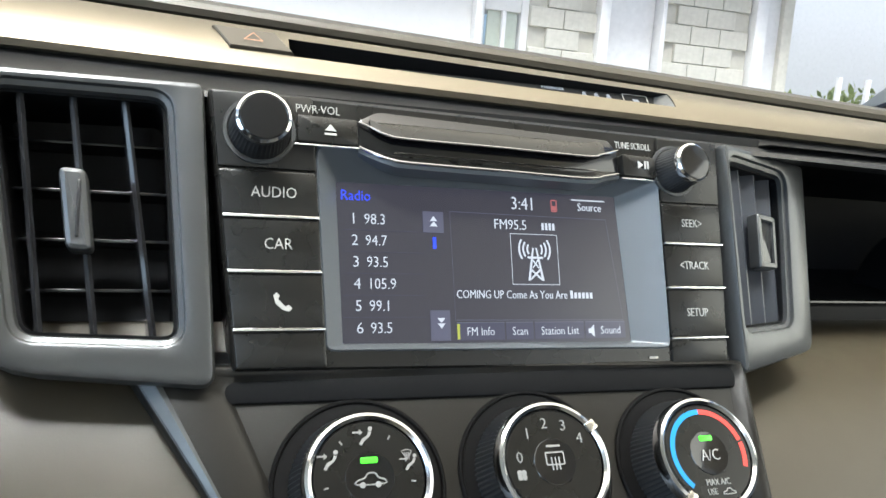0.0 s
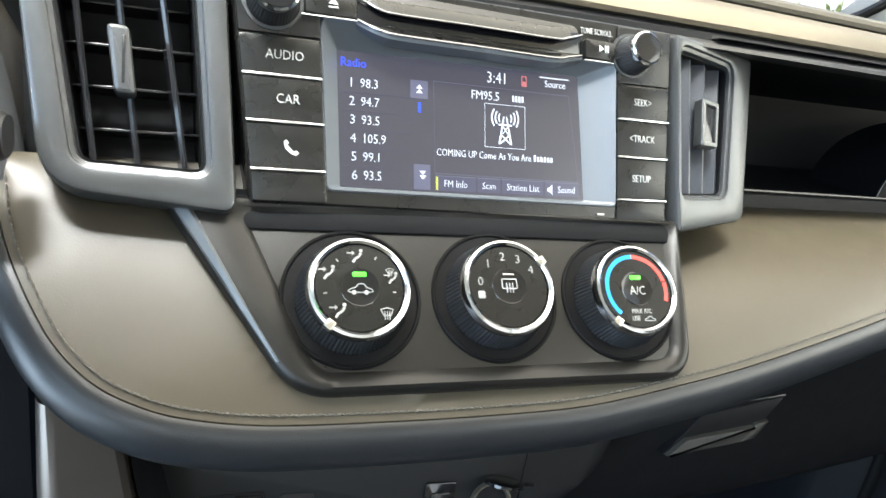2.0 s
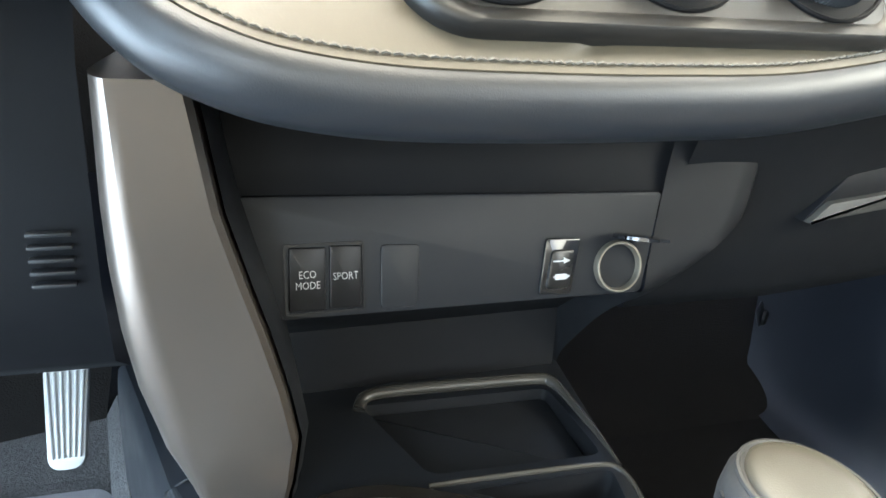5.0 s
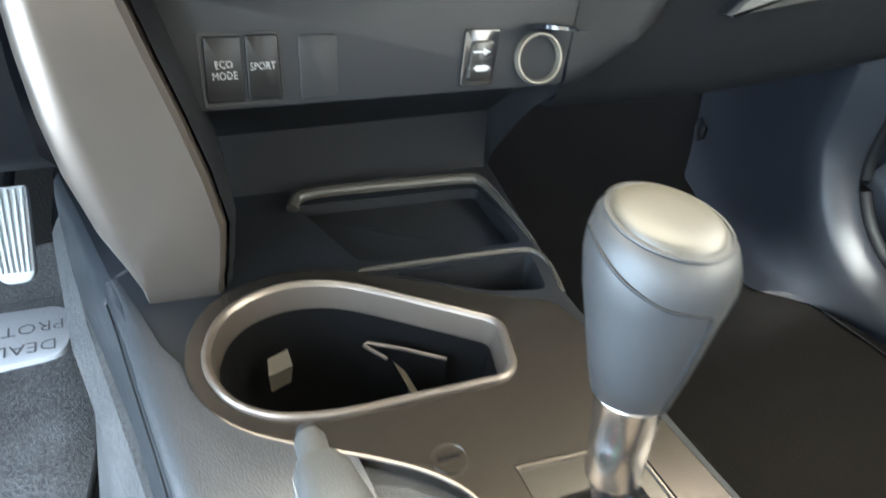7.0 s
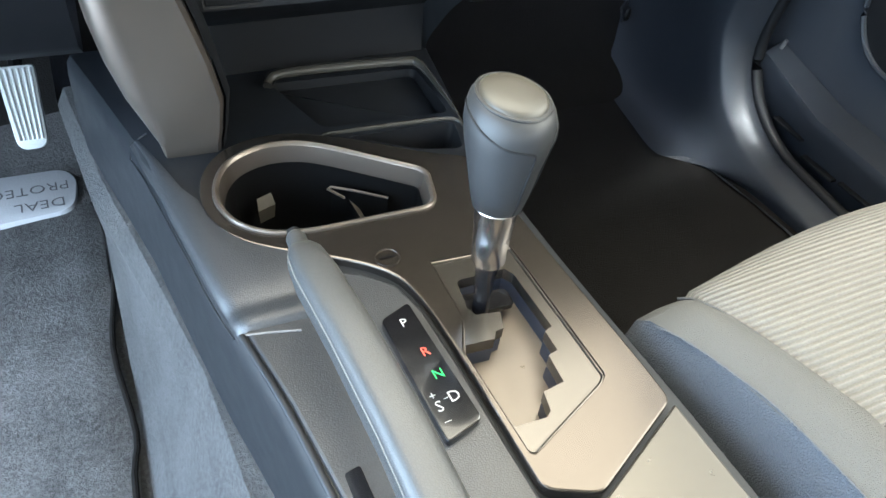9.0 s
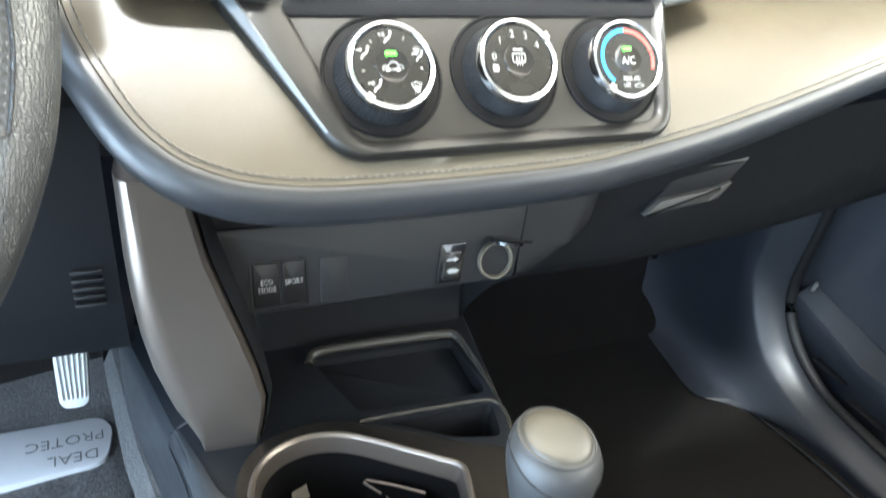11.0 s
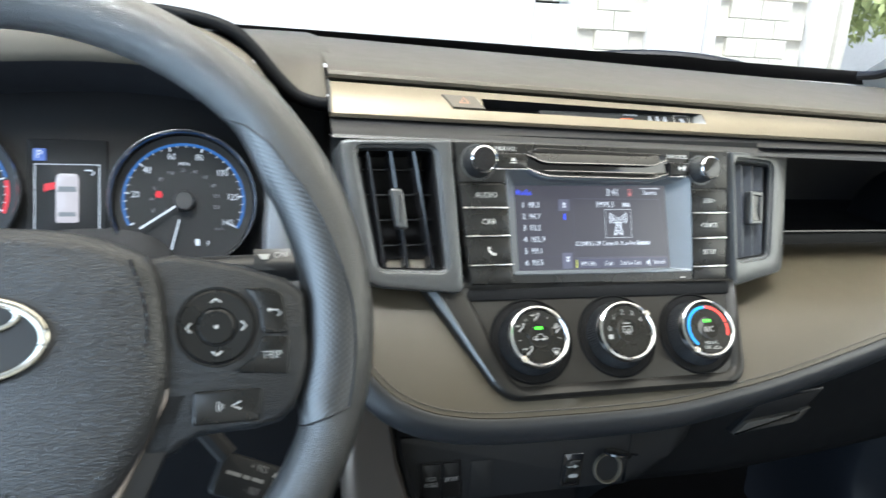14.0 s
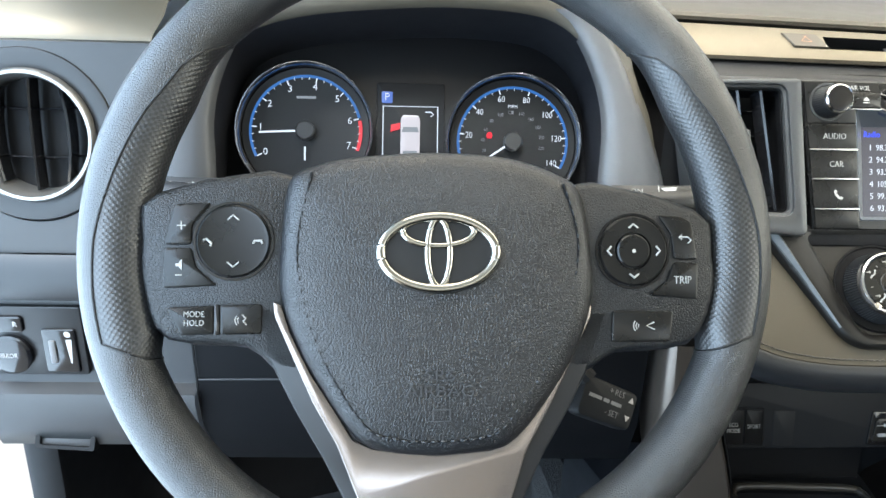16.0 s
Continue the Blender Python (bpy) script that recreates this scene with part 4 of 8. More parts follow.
# Dark sheet added in place of the shadow in the gap under the radio.
part("radio_skirt", skin([[(x, y, z) for x in (-0.1225, -0.121, -0.06, 0.0, 0.06, 0.1215, 0.1225)] for y, z in ((-0.0055, 0.0345), (-0.0078, 0.0343), (-0.0084, 0.0350), (-0.0090, 0.0420), (-0.0092, 0.0490), (-0.0040, 0.0560), (0.004, 0.060))], closed=False), MATT, clim, "dark sheet for the shadow gap below the radio", angle=60)
LED = glow("green_lamp", (0.12, 0.9, 0.02), 1.6)


def seated_mark(x, z, k, s=1.0, extra=""):
    """A small seated-figure pictogram of head, back and legs with an arrow."""
    y = -0.0252
    part("mark", lathe([(0.0007 * s, y), (0.0007 * s, y - 0.0003)], 10, x + 0.0022 * s, z + 0.0022 * s), DIAL, k)
    poly_mark([(x - 0.0004 * s, z - 0.0006 * s), (x + 0.0002 * s, z - 0.0014 * s), (x + 0.0018 * s, z - 0.0002 * s), (x + 0.0026 * s, z + 0.0012 * s), (x + 0.0016 * s, z + 0.0014 * s), (x + 0.0012 * s, z + 0.0002 * s)], y, DIAL, k)
    poly_mark([(x - 0.0004 * s, z - 0.0006 * s), (x - 0.0014 * s, z - 0.0022 * s), (x - 0.0006 * s, z - 0.0026 * s), (x + 0.0002 * s, z - 0.0014 * s)], y, DIAL, k)
    bar(x - 0.0032 * s, z + 0.0010 * s, x - 0.0012 * s, z + 0.0015 * s, y, DIAL, k)
    poly_mark([(x - 0.0012 * s, z + 0.0022 * s), (x - 0.0002 * s, z + 0.0012 * s), (x - 0.0012 * s, z + 0.0003 * s)], y, DIAL, k)


def screen_mark(x, z, k, s=1.0):
    """A curved-window pictogram with heat lines."""
    y = -0.0252
    o_ = [(x - 0.0026 * s, z + 0.0014 * s), (x, z + 0.0022 * s), (x + 0.0026 * s, z + 0.0014 * s), (x + 0.0014 * s, z - 0.0012 * s), (x - 0.0014 * s, z - 0.0012 * s)]
    part("mark", skin([loop_at(o_, y - 0.0002), loop_at(inset(o_, 0.0005 * s), y - 0.0002)]), DIAL, k)
    for d in (-0.0009, 0, 0.0009):
        bar(x + (d - 0.00018) * s, z - 0.0026 * s, x + (d + 0.00018) * s, z + 0.0006 * s, y - 0.0001, DIAL, k)


SOCKET = material("recess_shade_black", (0.0035, 0.0035, 0.004), 0.6, spec=0.12)
knobs = []
RINGC = material("ring_chrome", (0.50, 0.50, 0.51), 0.13, metal=1.0, spread=0.03)
DIAL = material("dial_print", (0.27, 0.27, 0.275), 0.5)
for i, (kx, kz) in enumerate(((-0.0655, 0.0005), (0.0095, 0.0018), (0.0825, 0.001))):
    k = part("knob", knurl([(0.0298, 0.006, 0), (0.0296, 0.003, 1), (0.0254, -0.020, 1), (0.0245, -0.0215, 0)], 84, 0.0009), RIB, clim, "ribbed black rotary knob", at=pose(kx, 0, kz))
    # collar and flat disc carry the knob recess's shade in their black
    part("collar", lathe([(0.0347, -0.0062), (0.0345, -0.0078), (0.0337, -0.0086), (0.0330, -0.0084), (0.0324, -0.0072)], 64, 0.0, 0.0, cap=False), SOCKET, k, "black collar")
    part("socket", lathe([(0.0326, -0.0074), (0.026, -0.0072)], 64, 0.0, 0.0, cap=False), SOCKET, k, "flat dark disc for the recess shade")
    part("chrome_ring", lathe([(0.0247, -0.0208), (0.0246, -0.0235), (0.0238, -0.0256), (0.0226, -0.0261), (0.0214, -0.0252), (0.0211, -0.0240)], 64, cap=False), RINGC, k, "chrome ring")
    part("dial_face", lathe([(0.0212, -0.021), (0.0208, -0.0246), (0.0204, -0.0251)], 64), BUTTON, k)
    part("centre_button", lathe([(0.0098, -0.0248), (0.0094, -0.0249), (0.0090, -0.0254), (0.0086, -0.0253)], 48), GLOSS, k)
    knobs.append(k)
    a = (-140, 55, -140)[i]
    part("pointer", box(-0.0022, -0.0268, 0.0206, 0.0022, -0.0225, 0.0252, 0.0007), SILVER, k, "silver pointer", at=pose(0, 0, 0, 0, a, 0))
FY = -0.0253
k1, k2, k3 = knobs
for k, z in ((k1, 0.0062), (k3, 0.0062)):
    part("green_lamp", block(rounded(rect(-0.0032, z - 0.0011, 0.0032, z + 0.0011), 0.0006), -0.0257, -0.025, 0.0002), LED, k)
bar(-0.003, 0.0056, 0.003, 0.0064, -0.0254, MUTED, k2, "lamp")
seated_mark(-0.0015, 0.0150, k1, 1.25)
seated_mark(-0.0150, 0.0068, k1, 1.3)
seated_mark(-0.0105, -0.0112, k1, 1.3)
seated_mark(0.0150, 0.0045, k1, 1.1)
screen_mark(0.0145, 0.0078, k1, 0.8)
screen_mark(0.0120, -0.0122, k1, 1.25)
for a in (-38, 30, -100, 98):
    s_, c_ = math.sin(radians(a)), math.cos(radians(a))
    part("tick", box(-0.0003, -0.0254, 0.0155, 0.0003, -0.0251, 0.0172, 0), DIAL, k1, at=pose(0, 0, 0, 0, a, 0))
cm = smooth_path([(-0.0052, 0, -0.0012), (-0.0046, 0, 0.0003), (-0.0022, 0, 0.0010), (-0.0008, 0, 0.0026), (0.0018, 0, 0.0026), (0.0030, 0, 0.0010), (0.0052, 0, 0.0002), (0.0052, 0, -0.0012)], 3, True)
part("mark", tube([(p.x, -0.0256, p.z - 0.0012) for p in cm], 0.0003, 6, True), DIAL, k1)
for x in (-0.003, 0.0028):
    part("mark", lathe([(0.0011, -0.0255), (0.0011, -0.0258)], 12, x, -0.0026), DIAL, k1)
for a, w in ((-82, "0"), (-42, "1"), (-8, "2"), (24, "3"), (56, "4")):
    letters(w, 0.0062, 0.0152 * math.sin(radians(a)), FY, 0.0152 * math.cos(radians(a)), DIAL, k2)
for a in (45, 135, 225, 315):
    part("fan_mark", lathe([(0.0011, -0.0252), (0.0011, -0.0256)], 12, -0.0152 + 0.0012 * math.cos(radians(a)), -0.0045 + 0.0012 * math.sin(radians(a))), DIAL, k2)
hm = rounded(rect(-0.0042, -0.0016, 0.0042, 0.0038), 0.0008, 2)
part("mark", skin([loop_at(hm, -0.0256), loop_at(inset(hm, 0.0006), -0.0256)]), DIAL, k2)
for x in (-0.0016, 0, 0.0016):
    bar(x - 0.00025, -0.0034, x + 0.00025, 0.0016, -0.0255, DIAL, k2)
arc_mark(0, 0, 0.0166, 0.0188, -138, 0, -0.0250, BLUE, k3, "blue_arc")
arc_mark(0, 0, 0.0166, 0.0188, 0, 75, -0.0250, RED, k3, "red_arc")
arc_mark(0, 0, 0.0166, 0.0188, 78, 112, -0.0250, RED, k3, "red_arc")
letters("A/C", 0.0068, 0, -0.0256, -0.0012, INK, k3, squeeze=0.85)
letters("MAX A/C", 0.0037, 0.0005, FY, -0.0122, INK, k3, squeeze=0.8)
letters("USE", 0.0037, -0.0035, FY, -0.0160, INK, k3, squeeze=0.8)
cm3 = [(p.x * 0.55 + 0.0045, -0.0255, p.z * 0.55 - 0.0165) for p in cm]
part("mark", tube(cm3, 0.00025, 6, True), INK, k3)

# ---- centre console ----
console = thing("centre_console", "black plastic centre console with cup holder, tray and gear gate", "console")


def carve(ob, cutters, angle=32):
    """Cuts the solids out of ob's mesh."""
    for c in cutters:
        md = ob.modifiers.new("cut", "BOOLEAN")
        md.operation, md.object, md.solver = "DIFFERENCE", c, "MANIFOLD"
        bpy.context.view_layer.update()
        me = bpy.data.meshes.new_from_object(ob.evaluated_get(bpy.context.evaluated_depsgraph_get()))
        ob.modifiers.clear()
        ob.data = me
    me.shade_smooth()
    me.set_sharp_from_angle(angle=radians(angle))
    for c in cutters:
        bpy.data.objects.remove(c)


def solid(pts, z0, z1, taper=0.0, bm=None, top=0.0):
    """A solid over an outline in x and y, from z0 up to z1, narrowed at the foot; top: rounded upper edge."""
    lo = inset(pts, taper) if taper else pts
    loops = [[(x, y, z0) for x, y in lo], [(x, y, z1 - top) for x, y in pts]]
    if top:
        loops += [[(x, y, z1 - top * 0.3) for x, y in inset(pts, top * 0.3)], [(x, y, z1) for x, y in inset(pts, top)]]
    return skin(loops, cap_a=True, cap_b=True, bm=bm)


sections = []
for y, xl, xr, zt in ((-0.42, 0.018, 0.21, 0.746), (-0.1, 0.001, 0.206, 0.746), (0.004, -0.0115, 0.201, 0.746), (0.068, -0.0205, 0.196, 0.7465), (0.125, -0.0320, 0.192, 0.747), (0.16, -0.0390, 0.190, 0.748), (0.2, -0.0455, 0.188, 0.749), (0.25, -0.0535, 0.187, 0.750), (0.33, -0.066, 0.2, 0.746), (0.43, -0.088, 0.218, 0.738), (0.5, -0.104, 0.23, 0.732)):
    sections.append([(xl - 0.001, y, 0.44), (xl - 0.002, y, 0.62), (xl - 0.0025, y, zt - 0.05), (xl - 0.0015, y, zt - 0.02), (xl, y, zt - 0.008), (xl + 0.004, y, zt - 0.002), (xl + 0.012, y, zt), (xr - 0.012, y, zt), (xr - 0.004, y, zt - 0.002), (xr, y, zt - 0.008), (xr + 0.004, y, zt - 0.03), (xr + 0.008, y, 0.6), (xr + 0.012, y, 0.44)])
body = part("body", skin(sections, cap_a=True, cap_b=True), CONSOLE, console)
CUP = rounded([(-0.014, 0.243), (-0.008, 0.262), (0.004, 0.276), (0.026, 0.284), (0.049, 0.280), (0.066, 0.270), (0.1225, 0.2275), (0.1165, 0.2000), (0.112, 0.1975), (0.031, 0.197), (0.007, 0.202), (-0.007, 0.214), (-0.013, 0.230)], [0.02] * 6 + [0.004, 0.004, 0.003] + [0.02] * 4, 5)
TRAY = rounded([(0.072, 0.309), (0.188, 0.305), (0.191, 0.397), (0.047, 0.401)], 0.013, 6)
BIN = rounded([(0.086, 0.297), (0.138, 0.262), (0.174, 0.253), (0.184, 0.296)], 0.010, 6)
GATE = rounded([(0.0945, 0.1415), (0.155, 0.139), (0.1590, 0.0240), (0.153, 0.0185), (0.094, -0.0095), (0.0895, -0.006), (0.0845, 0.066), (0.0945, 0.088)], 0.003)
OPENING = [(0.106, 0.119), (0.109, 0.121), (0.141, 0.1215), (0.145, 0.115), (0.147, 0.068), (0.141, 0.0655), (0.1412, 0.0505), (0.134, 0.0485), (0.133, 0.029), (0.1185, 0.0265), (0.116, 0.014), (0.112, 0.011), (0.093, 0.0115), (0.090, 0.017), (0.087, 0.063), (0.090, 0.071), (0.109, 0.070), (0.112, 0.075), (0.118, 0.076), (0.120, 0.083), (0.122, 0.088), (0.106, 0.091), (0.1035, 0.098)]
PLATE = [(-0.032, 0.240), (-0.026, 0.270), (-0.008, 0.294), (0.02, 0.305), (0.05, 0.303), (0.085, 0.287), (0.14, 0.252), (0.168, 0.240), (0.174, 0.220), (0.1755, 0.152), (0.184, 0.028), (0.185, -0.003), (0.116, -0.039), (0.089, -0.027), (0.087, 0.005), (0.084, 0.065), (0.080, 0.108), (0.073, 0.134), (0.059, 0.149), (0.038, 0.163), (0.010, 0.178), (-0.012, 0.193), (-0.026, 0.213)]
carve(body, [part("c", solid(inset(CUP, -0.006), 0.66, 0.80, 0.004), DARK, None), part("c", solid(TRAY, 0.722, 0.80, 0.006), DARK, None), part("c", solid(BIN, 0.66, 0.80, 0.004), DARK, None), part("c", solid(inset(OPENING, -0.002), 0.70, 0.80), DARK, None)])
BRONZE2 = material("dark_bronze_gloss", (0.083, 0.073, 0.064), 0.22, metal=0.9, grain=0.03, grain_size=2500)
plate = part("upper_plate", solid(rounded(PLATE, [0.03] * 6 + [0.012, 0.008, 0.008, 0.02, 0.02, 0.006, 0.006, 0.006] + [0.03] * 9, 4), 0.745, 0.7545, top=0.0012), BRONZE2, console, "dark bronze satin plate")
carve(plate, [part("c", solid(inset(CUP, -0.006), 0.66, 0.80), DARK, None), part("c", solid(inset(GATE, 0.0008), 0.7, 0.80), DARK, None)], 10)
ringz = [(-0.0012, 0.745), (-0.0010, 0.7562), (0.0, 0.7572), (0.0012, 0.7573), (0.0022, 0.7566), (0.0034, 0.7550), (0.0058, 0.7420), (0.0066, 0.729)]
part("cup_rim", skin([[(x, y, z) for x, y in inset(CUP, d - 0.008)] for d, z in ringz]), BRONZE, console, "satin bronze cup holder rim", angle=25)
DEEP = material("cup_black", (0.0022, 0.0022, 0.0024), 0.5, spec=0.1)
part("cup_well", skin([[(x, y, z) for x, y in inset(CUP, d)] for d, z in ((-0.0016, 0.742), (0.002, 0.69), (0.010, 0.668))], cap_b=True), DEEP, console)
RIMM0 = material("tab_plastic", (0.030, 0.026, 0.019), 0.6, spec=0.25)
part("cup_tab", skin([[(0.012, 0.2705, 0.722), (0.024, 0.2755, 0.722)], [(0.011, 0.262, 0.717), (0.025, 0.267, 0.717)], [(0.012, 0.263, 0.704), (0.024, 0.268, 0.704)]], closed=False), RIMM0, console, "grey grip tab")
part("cup_divider", skin([[(0.074, 0.240, 0.732), (0.076, 0.204, 0.734)], [(0.082, 0.240, 0.722), (0.085, 0.204, 0.722)], [(0.088, 0.24, 0.68), (0.09, 0.204, 0.68)]], closed=False), RIMM0, console)
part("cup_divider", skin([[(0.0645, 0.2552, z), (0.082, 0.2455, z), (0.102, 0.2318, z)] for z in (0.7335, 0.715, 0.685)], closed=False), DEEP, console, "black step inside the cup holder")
part("cup_step", tube([(0.071, 0.241, 0.7335), (0.062, 0.2545, 0.7335), (0.065, 0.256, 0.7335), (0.082, 0.246, 0.7335), (0.102, 0.232, 0.7335)], 0.0010, 8), BRONZE, console)
# tray rims
RIMM = material("rim_plastic", (0.030, 0.028, 0.024), 0.24, spread=0.03)
rear = smooth_path([(0.050, 0.388, 0.744), (0.056, 0.396, 0.7475), (0.075, 0.3975, 0.749), (0.13, 0.396, 0.749), (0.178, 0.394, 0.7485), (0.188, 0.388, 0.748), (0.1905, 0.375, 0.747), (0.192, 0.33, 0.746), (0.191, 0.30, 0.745)], 5)
part("tray_rim", tube(rear, lambda f: 0.0044 if f < 0.6 else 0.0044 - 0.003 * (f - 0.6) / 0.4, 12), RIMM, console, "rounded black rear rim", angle=60)
part("tray_liner", solid(inset(TRAY, 0.006), 0.7215, 0.7335, top=0.001), LOWER, console, "black rubber liner")
div = [(0.072, 0.303, 0.7475), (0.10, 0.302, 0.7485), (0.15, 0.3005, 0.7485), (0.178, 0.299, 0.748), (0.187, 0.294, 0.747), (0.189, 0.280, 0.746), (0.182, 0.253, 0.748)]
part("bin_rim", tube(smooth_path(div, 4), 0.0019, 10), RIMM, console)
# gate
GATEM = material("gate_satin", (0.095, 0.088, 0.08), 0.25, metal=0.9, grain=0.04, grain_size=2500)
gate = part("gate_plate", solid(GATE, 0.744, 0.7528, top=0.001), GATEM, console, "satin gear gate with stepped slot")
carve(gate, [part("c", solid(OPENING, 0.70, 0.80), DARK, None)], 10)
part("gate_rim", tube([(x, y, 0.7532) for x, y in inset(GATE, 0.0018)], 0.0011, 8, True), BRONZE2, gate, "raised rim round the gate")
part("gate_groove", tube([(x, y, 0.7536) for x, y in inset(GATE, -0.0006)], 0.0008, 6, True), GLOSS, gate)
part("gate_bed", solid(rounded(rect(0.086, 0.005, 0.152, 0.13), 0.004), 0.728, 0.7315), material("gate_bed_grey", (0.12, 0.10, 0.08), 0.3, metal=0.2), gate, "smooth brown-grey bed below the slot")
part("gate_wall", skin([[(x, y, z) for x, y in inset(OPENING, -0.0006)] for z in (0.7515, 0.7300)]), material("gate_wall_navy", (0.016, 0.020, 0.032), 0.5), gate, "dark navy wall of the slot")
part("gate_slider", solid(rounded([(0.103, 0.118), (0.14, 0.114), (0.14, 0.1), (0.104, 0.1)], 0.003), 0.738, 0.742), GLOSS, gate)
coin = part("release_cover", skin([[(0.071 + r * math.cos(a), 0.152 + r * math.sin(a), z) for a in [2 * math.pi * i / 32 for i in range(32)]] for r, z in ((0.0085, 0.7546), (0.0083, 0.7556), (0.0076, 0.7556), (0.0073, 0.7548))], cap_b=True), BRONZE2, console, "round slotted release cover")
part("slot", box(0.066, 0.151, 0.7549, 0.076, 0.153, 0.7556, 0), GLOSS, coin)
# selector letters
SEL = [(0.049, 0.104), (0.070, 0.113), (0.078, 0.022), (0.054, 0.014)]
sel = part("selector_plate", solid(rounded(SEL, 0.004), 0.744, 0.7535, top=0.001), GLOSS, console, "gloss black selector plate", angle=10)
GREENP = material("green_print", (0.05, 0.6, 0.12), 0.4)
REDP = material("red_letter", (0.75, 0.08, 0.05), 0.4)


def flat_letters(word, size, x, y, z, mat, parent, turn):
    ob = letters(word, size, 0, 0, 0, mat, parent)
    ob.matrix_basis = pose(x, y, z, 0, 0, turn)
    return ob


for w, x, y, m_, s_ in (("P", 0.0615, 0.0975, INK, 0.009), ("R", 0.0655, 0.0735, REDP, 0.009), ("N", 0.0665, 0.0565, GREENP, 0.009), ("D", 0.0690, 0.0400, INK, 0.010), ("S", 0.0585, 0.0360, INK, 0.010), ("+", 0.0575, 0.0435, INK, 0.008), ("–", 0.0592, 0.0265, INK, 0.008), ("–", 0.0640, 0.0405, INK, 0.006)):
    flat_letters(w, s_, x, y, 0.7537, m_, sel, 4)
# grained skin round the hand brake
SKIN = hide("console_leather_grain", (0.024, 0.0255, 0.0285), 0.34, 620, 0.3, crease=0.7)
part("grained_skin", solid([(0.030, 0.158), (0.052, 0.149), (0.070, 0.133), (0.0785, 0.108), (0.0825, 0.065), (0.0855, 0.005), (0.088, -0.03), (0.10, -0.40), (0.024, -0.40), (0.008, -0.1), (-0.005, 0.004), (-0.0145, 0.068), (-0.0262, 0.124), (0.006, 0.126)], 0.738, 0.7485, top=0.002), SKIN, console, "grained grey skin", angle=10)
HY = [0.335, 0.315, 0.295, 0.278, 0.262, 0.245, 0.225, 0.205, 0.190, 0.176, 0.165, 0.156, 0.150, 0.146, 0.143, 0.140, 0.137, 0.134, 0.131, 0.128, 0.126, 0.1245, 0.1235, 0.123]
HZ = [0.7440, 0.7462, 0.7482, 0.7496, 0.7508, 0.7522, 0.7532, 0.7536, 0.7537, 0.7537, 0.7535, 0.7530, 0.7522, 0.7512, 0.7505, 0.7506, 0.7514, 0.7522, 0.7525, 0.7522, 0.7514, 0.7500, 0.7488, 0.7470]
HR = [(0.335, -0.060), (0.30, -0.050), (0.262, -0.040), (0.245, -0.032), (0.225, -0.029), (0.205, -0.018), (0.190, 0.000), (0.176, 0.018), (0.165, 0.034), (0.12, 0.040)]
HL = [(0.335, -0.0672), (0.30, -0.0613), (0.25, -0.0535), (0.20, -0.0455), (0.16, -0.0390), (0.125, -0.0320), (0.12, -0.031)]


def along(table, y):
    for (ya, a_), (yb, b_) in zip(table, table[1:]):
        if y >= yb:
            return a_ + (b_ - a_) * (ya - y) / (ya - yb)
    return table[-1][1]


hump = []
for y, zt in zip(HY, HZ):
    xl, xr = along(HL, y), along(HR, y)
    w = xr - xl
    hump.append([(xl + 0.0004, y, 0.7395), (xl + 0.0002, y, max(0.7405, zt - 0.0100)), (xl + 0.0015, y, max(0.741, zt - 0.0060)), (xl + 0.004, y, zt - 0.0025), (xl + min(0.010, w * 0.5), y, zt - 0.0004), (xl + w * 0.65, y, zt + 0.0006), (xr, y, zt + 0.0002)])
part("side_hump", skin(hump, closed=False), SKIN, console, "satin grained shoulder of the console", angle=60)
rail = smooth_path([(-0.0312, 0.124, 0.7440), (-0.0195, 0.068, 0.7440), (-0.0105, 0.004, 0.7435), (0.002, -0.1, 0.7435), (0.019, -0.40, 0.7435)], 6)
part("side_rail", tube([p + Vector((0.0020, 0, 0.0012)) for p in rail], 0.0024, 12), CONSOLE, console, "rounded console edge")
part("side_seam", tube(smooth_path([(-0.0685, 0.335, 0.728), (-0.0620, 0.295, 0.737), (-0.0560, 0.255, 0.740), (-0.0480, 0.205, 0.7415), (-0.0400, 0.155, 0.742), (-0.0335, 0.126, 0.742)], 5), 0.0006, 8), CONSOLE, console)
part("seam_corner", tube([(-0.0685, 0.335, 0.728), (-0.066, 0.337, 0.7405), (-0.054, 0.338, 0.7475)], 0.0009, 8), CONSOLE, console)
part("ledge_seam", tube([(-0.0272, 0.1215, 0.7487), (-0.012, 0.1185, 0.7490), (0.004, 0.115, 0.7490)], 0.0007, 8), GREY, console)
TAN = material("armrest_front", (0.085, 0.079, 0.069), 0.28, metal=0.8, grain=0.1, grain_size=2000)
part("rear_plate", solid(rounded([(0.186, -0.006), (0.205, -0.40), (0.12, -0.40), (0.092, -0.05), (0.116, -0.042)], 0.002), 0.745, 0.7540, top=0.0012), TAN, console, "satin grey rear plate", angle=10)
part("belt_slot", solid(rounded([(-0.001, 0.018), (0.008, 0.02), (0.010, -0.02), (0.0, -0.02)], 0.002), 0.742, 0.7489), GLOSS, console)

# ---- hand brake ----
hb = thing("hand_brake", "grey leather hand brake lever, lowered, beside the gear gate", "hand brake")
GRIP = hide("brake_leather", (0.033, 0.0345, 0.036), 0.36, 700, 0.2, crease=0.8)
axis = [(0.0090, 0.128, 0.799, 0.0075), (0.0095, 0.122, 0.799, 0.0100), (0.0110, 0.105, 0.799, 0.0118), (0.0160, 0.06, 0.799, 0.0124), (0.0205, 0.0, 0.798, 0.0126), (0.0240, -0.10, 0.796, 0.013), (0.029, -0.24, 0.79, 0.0135)]
loops = []
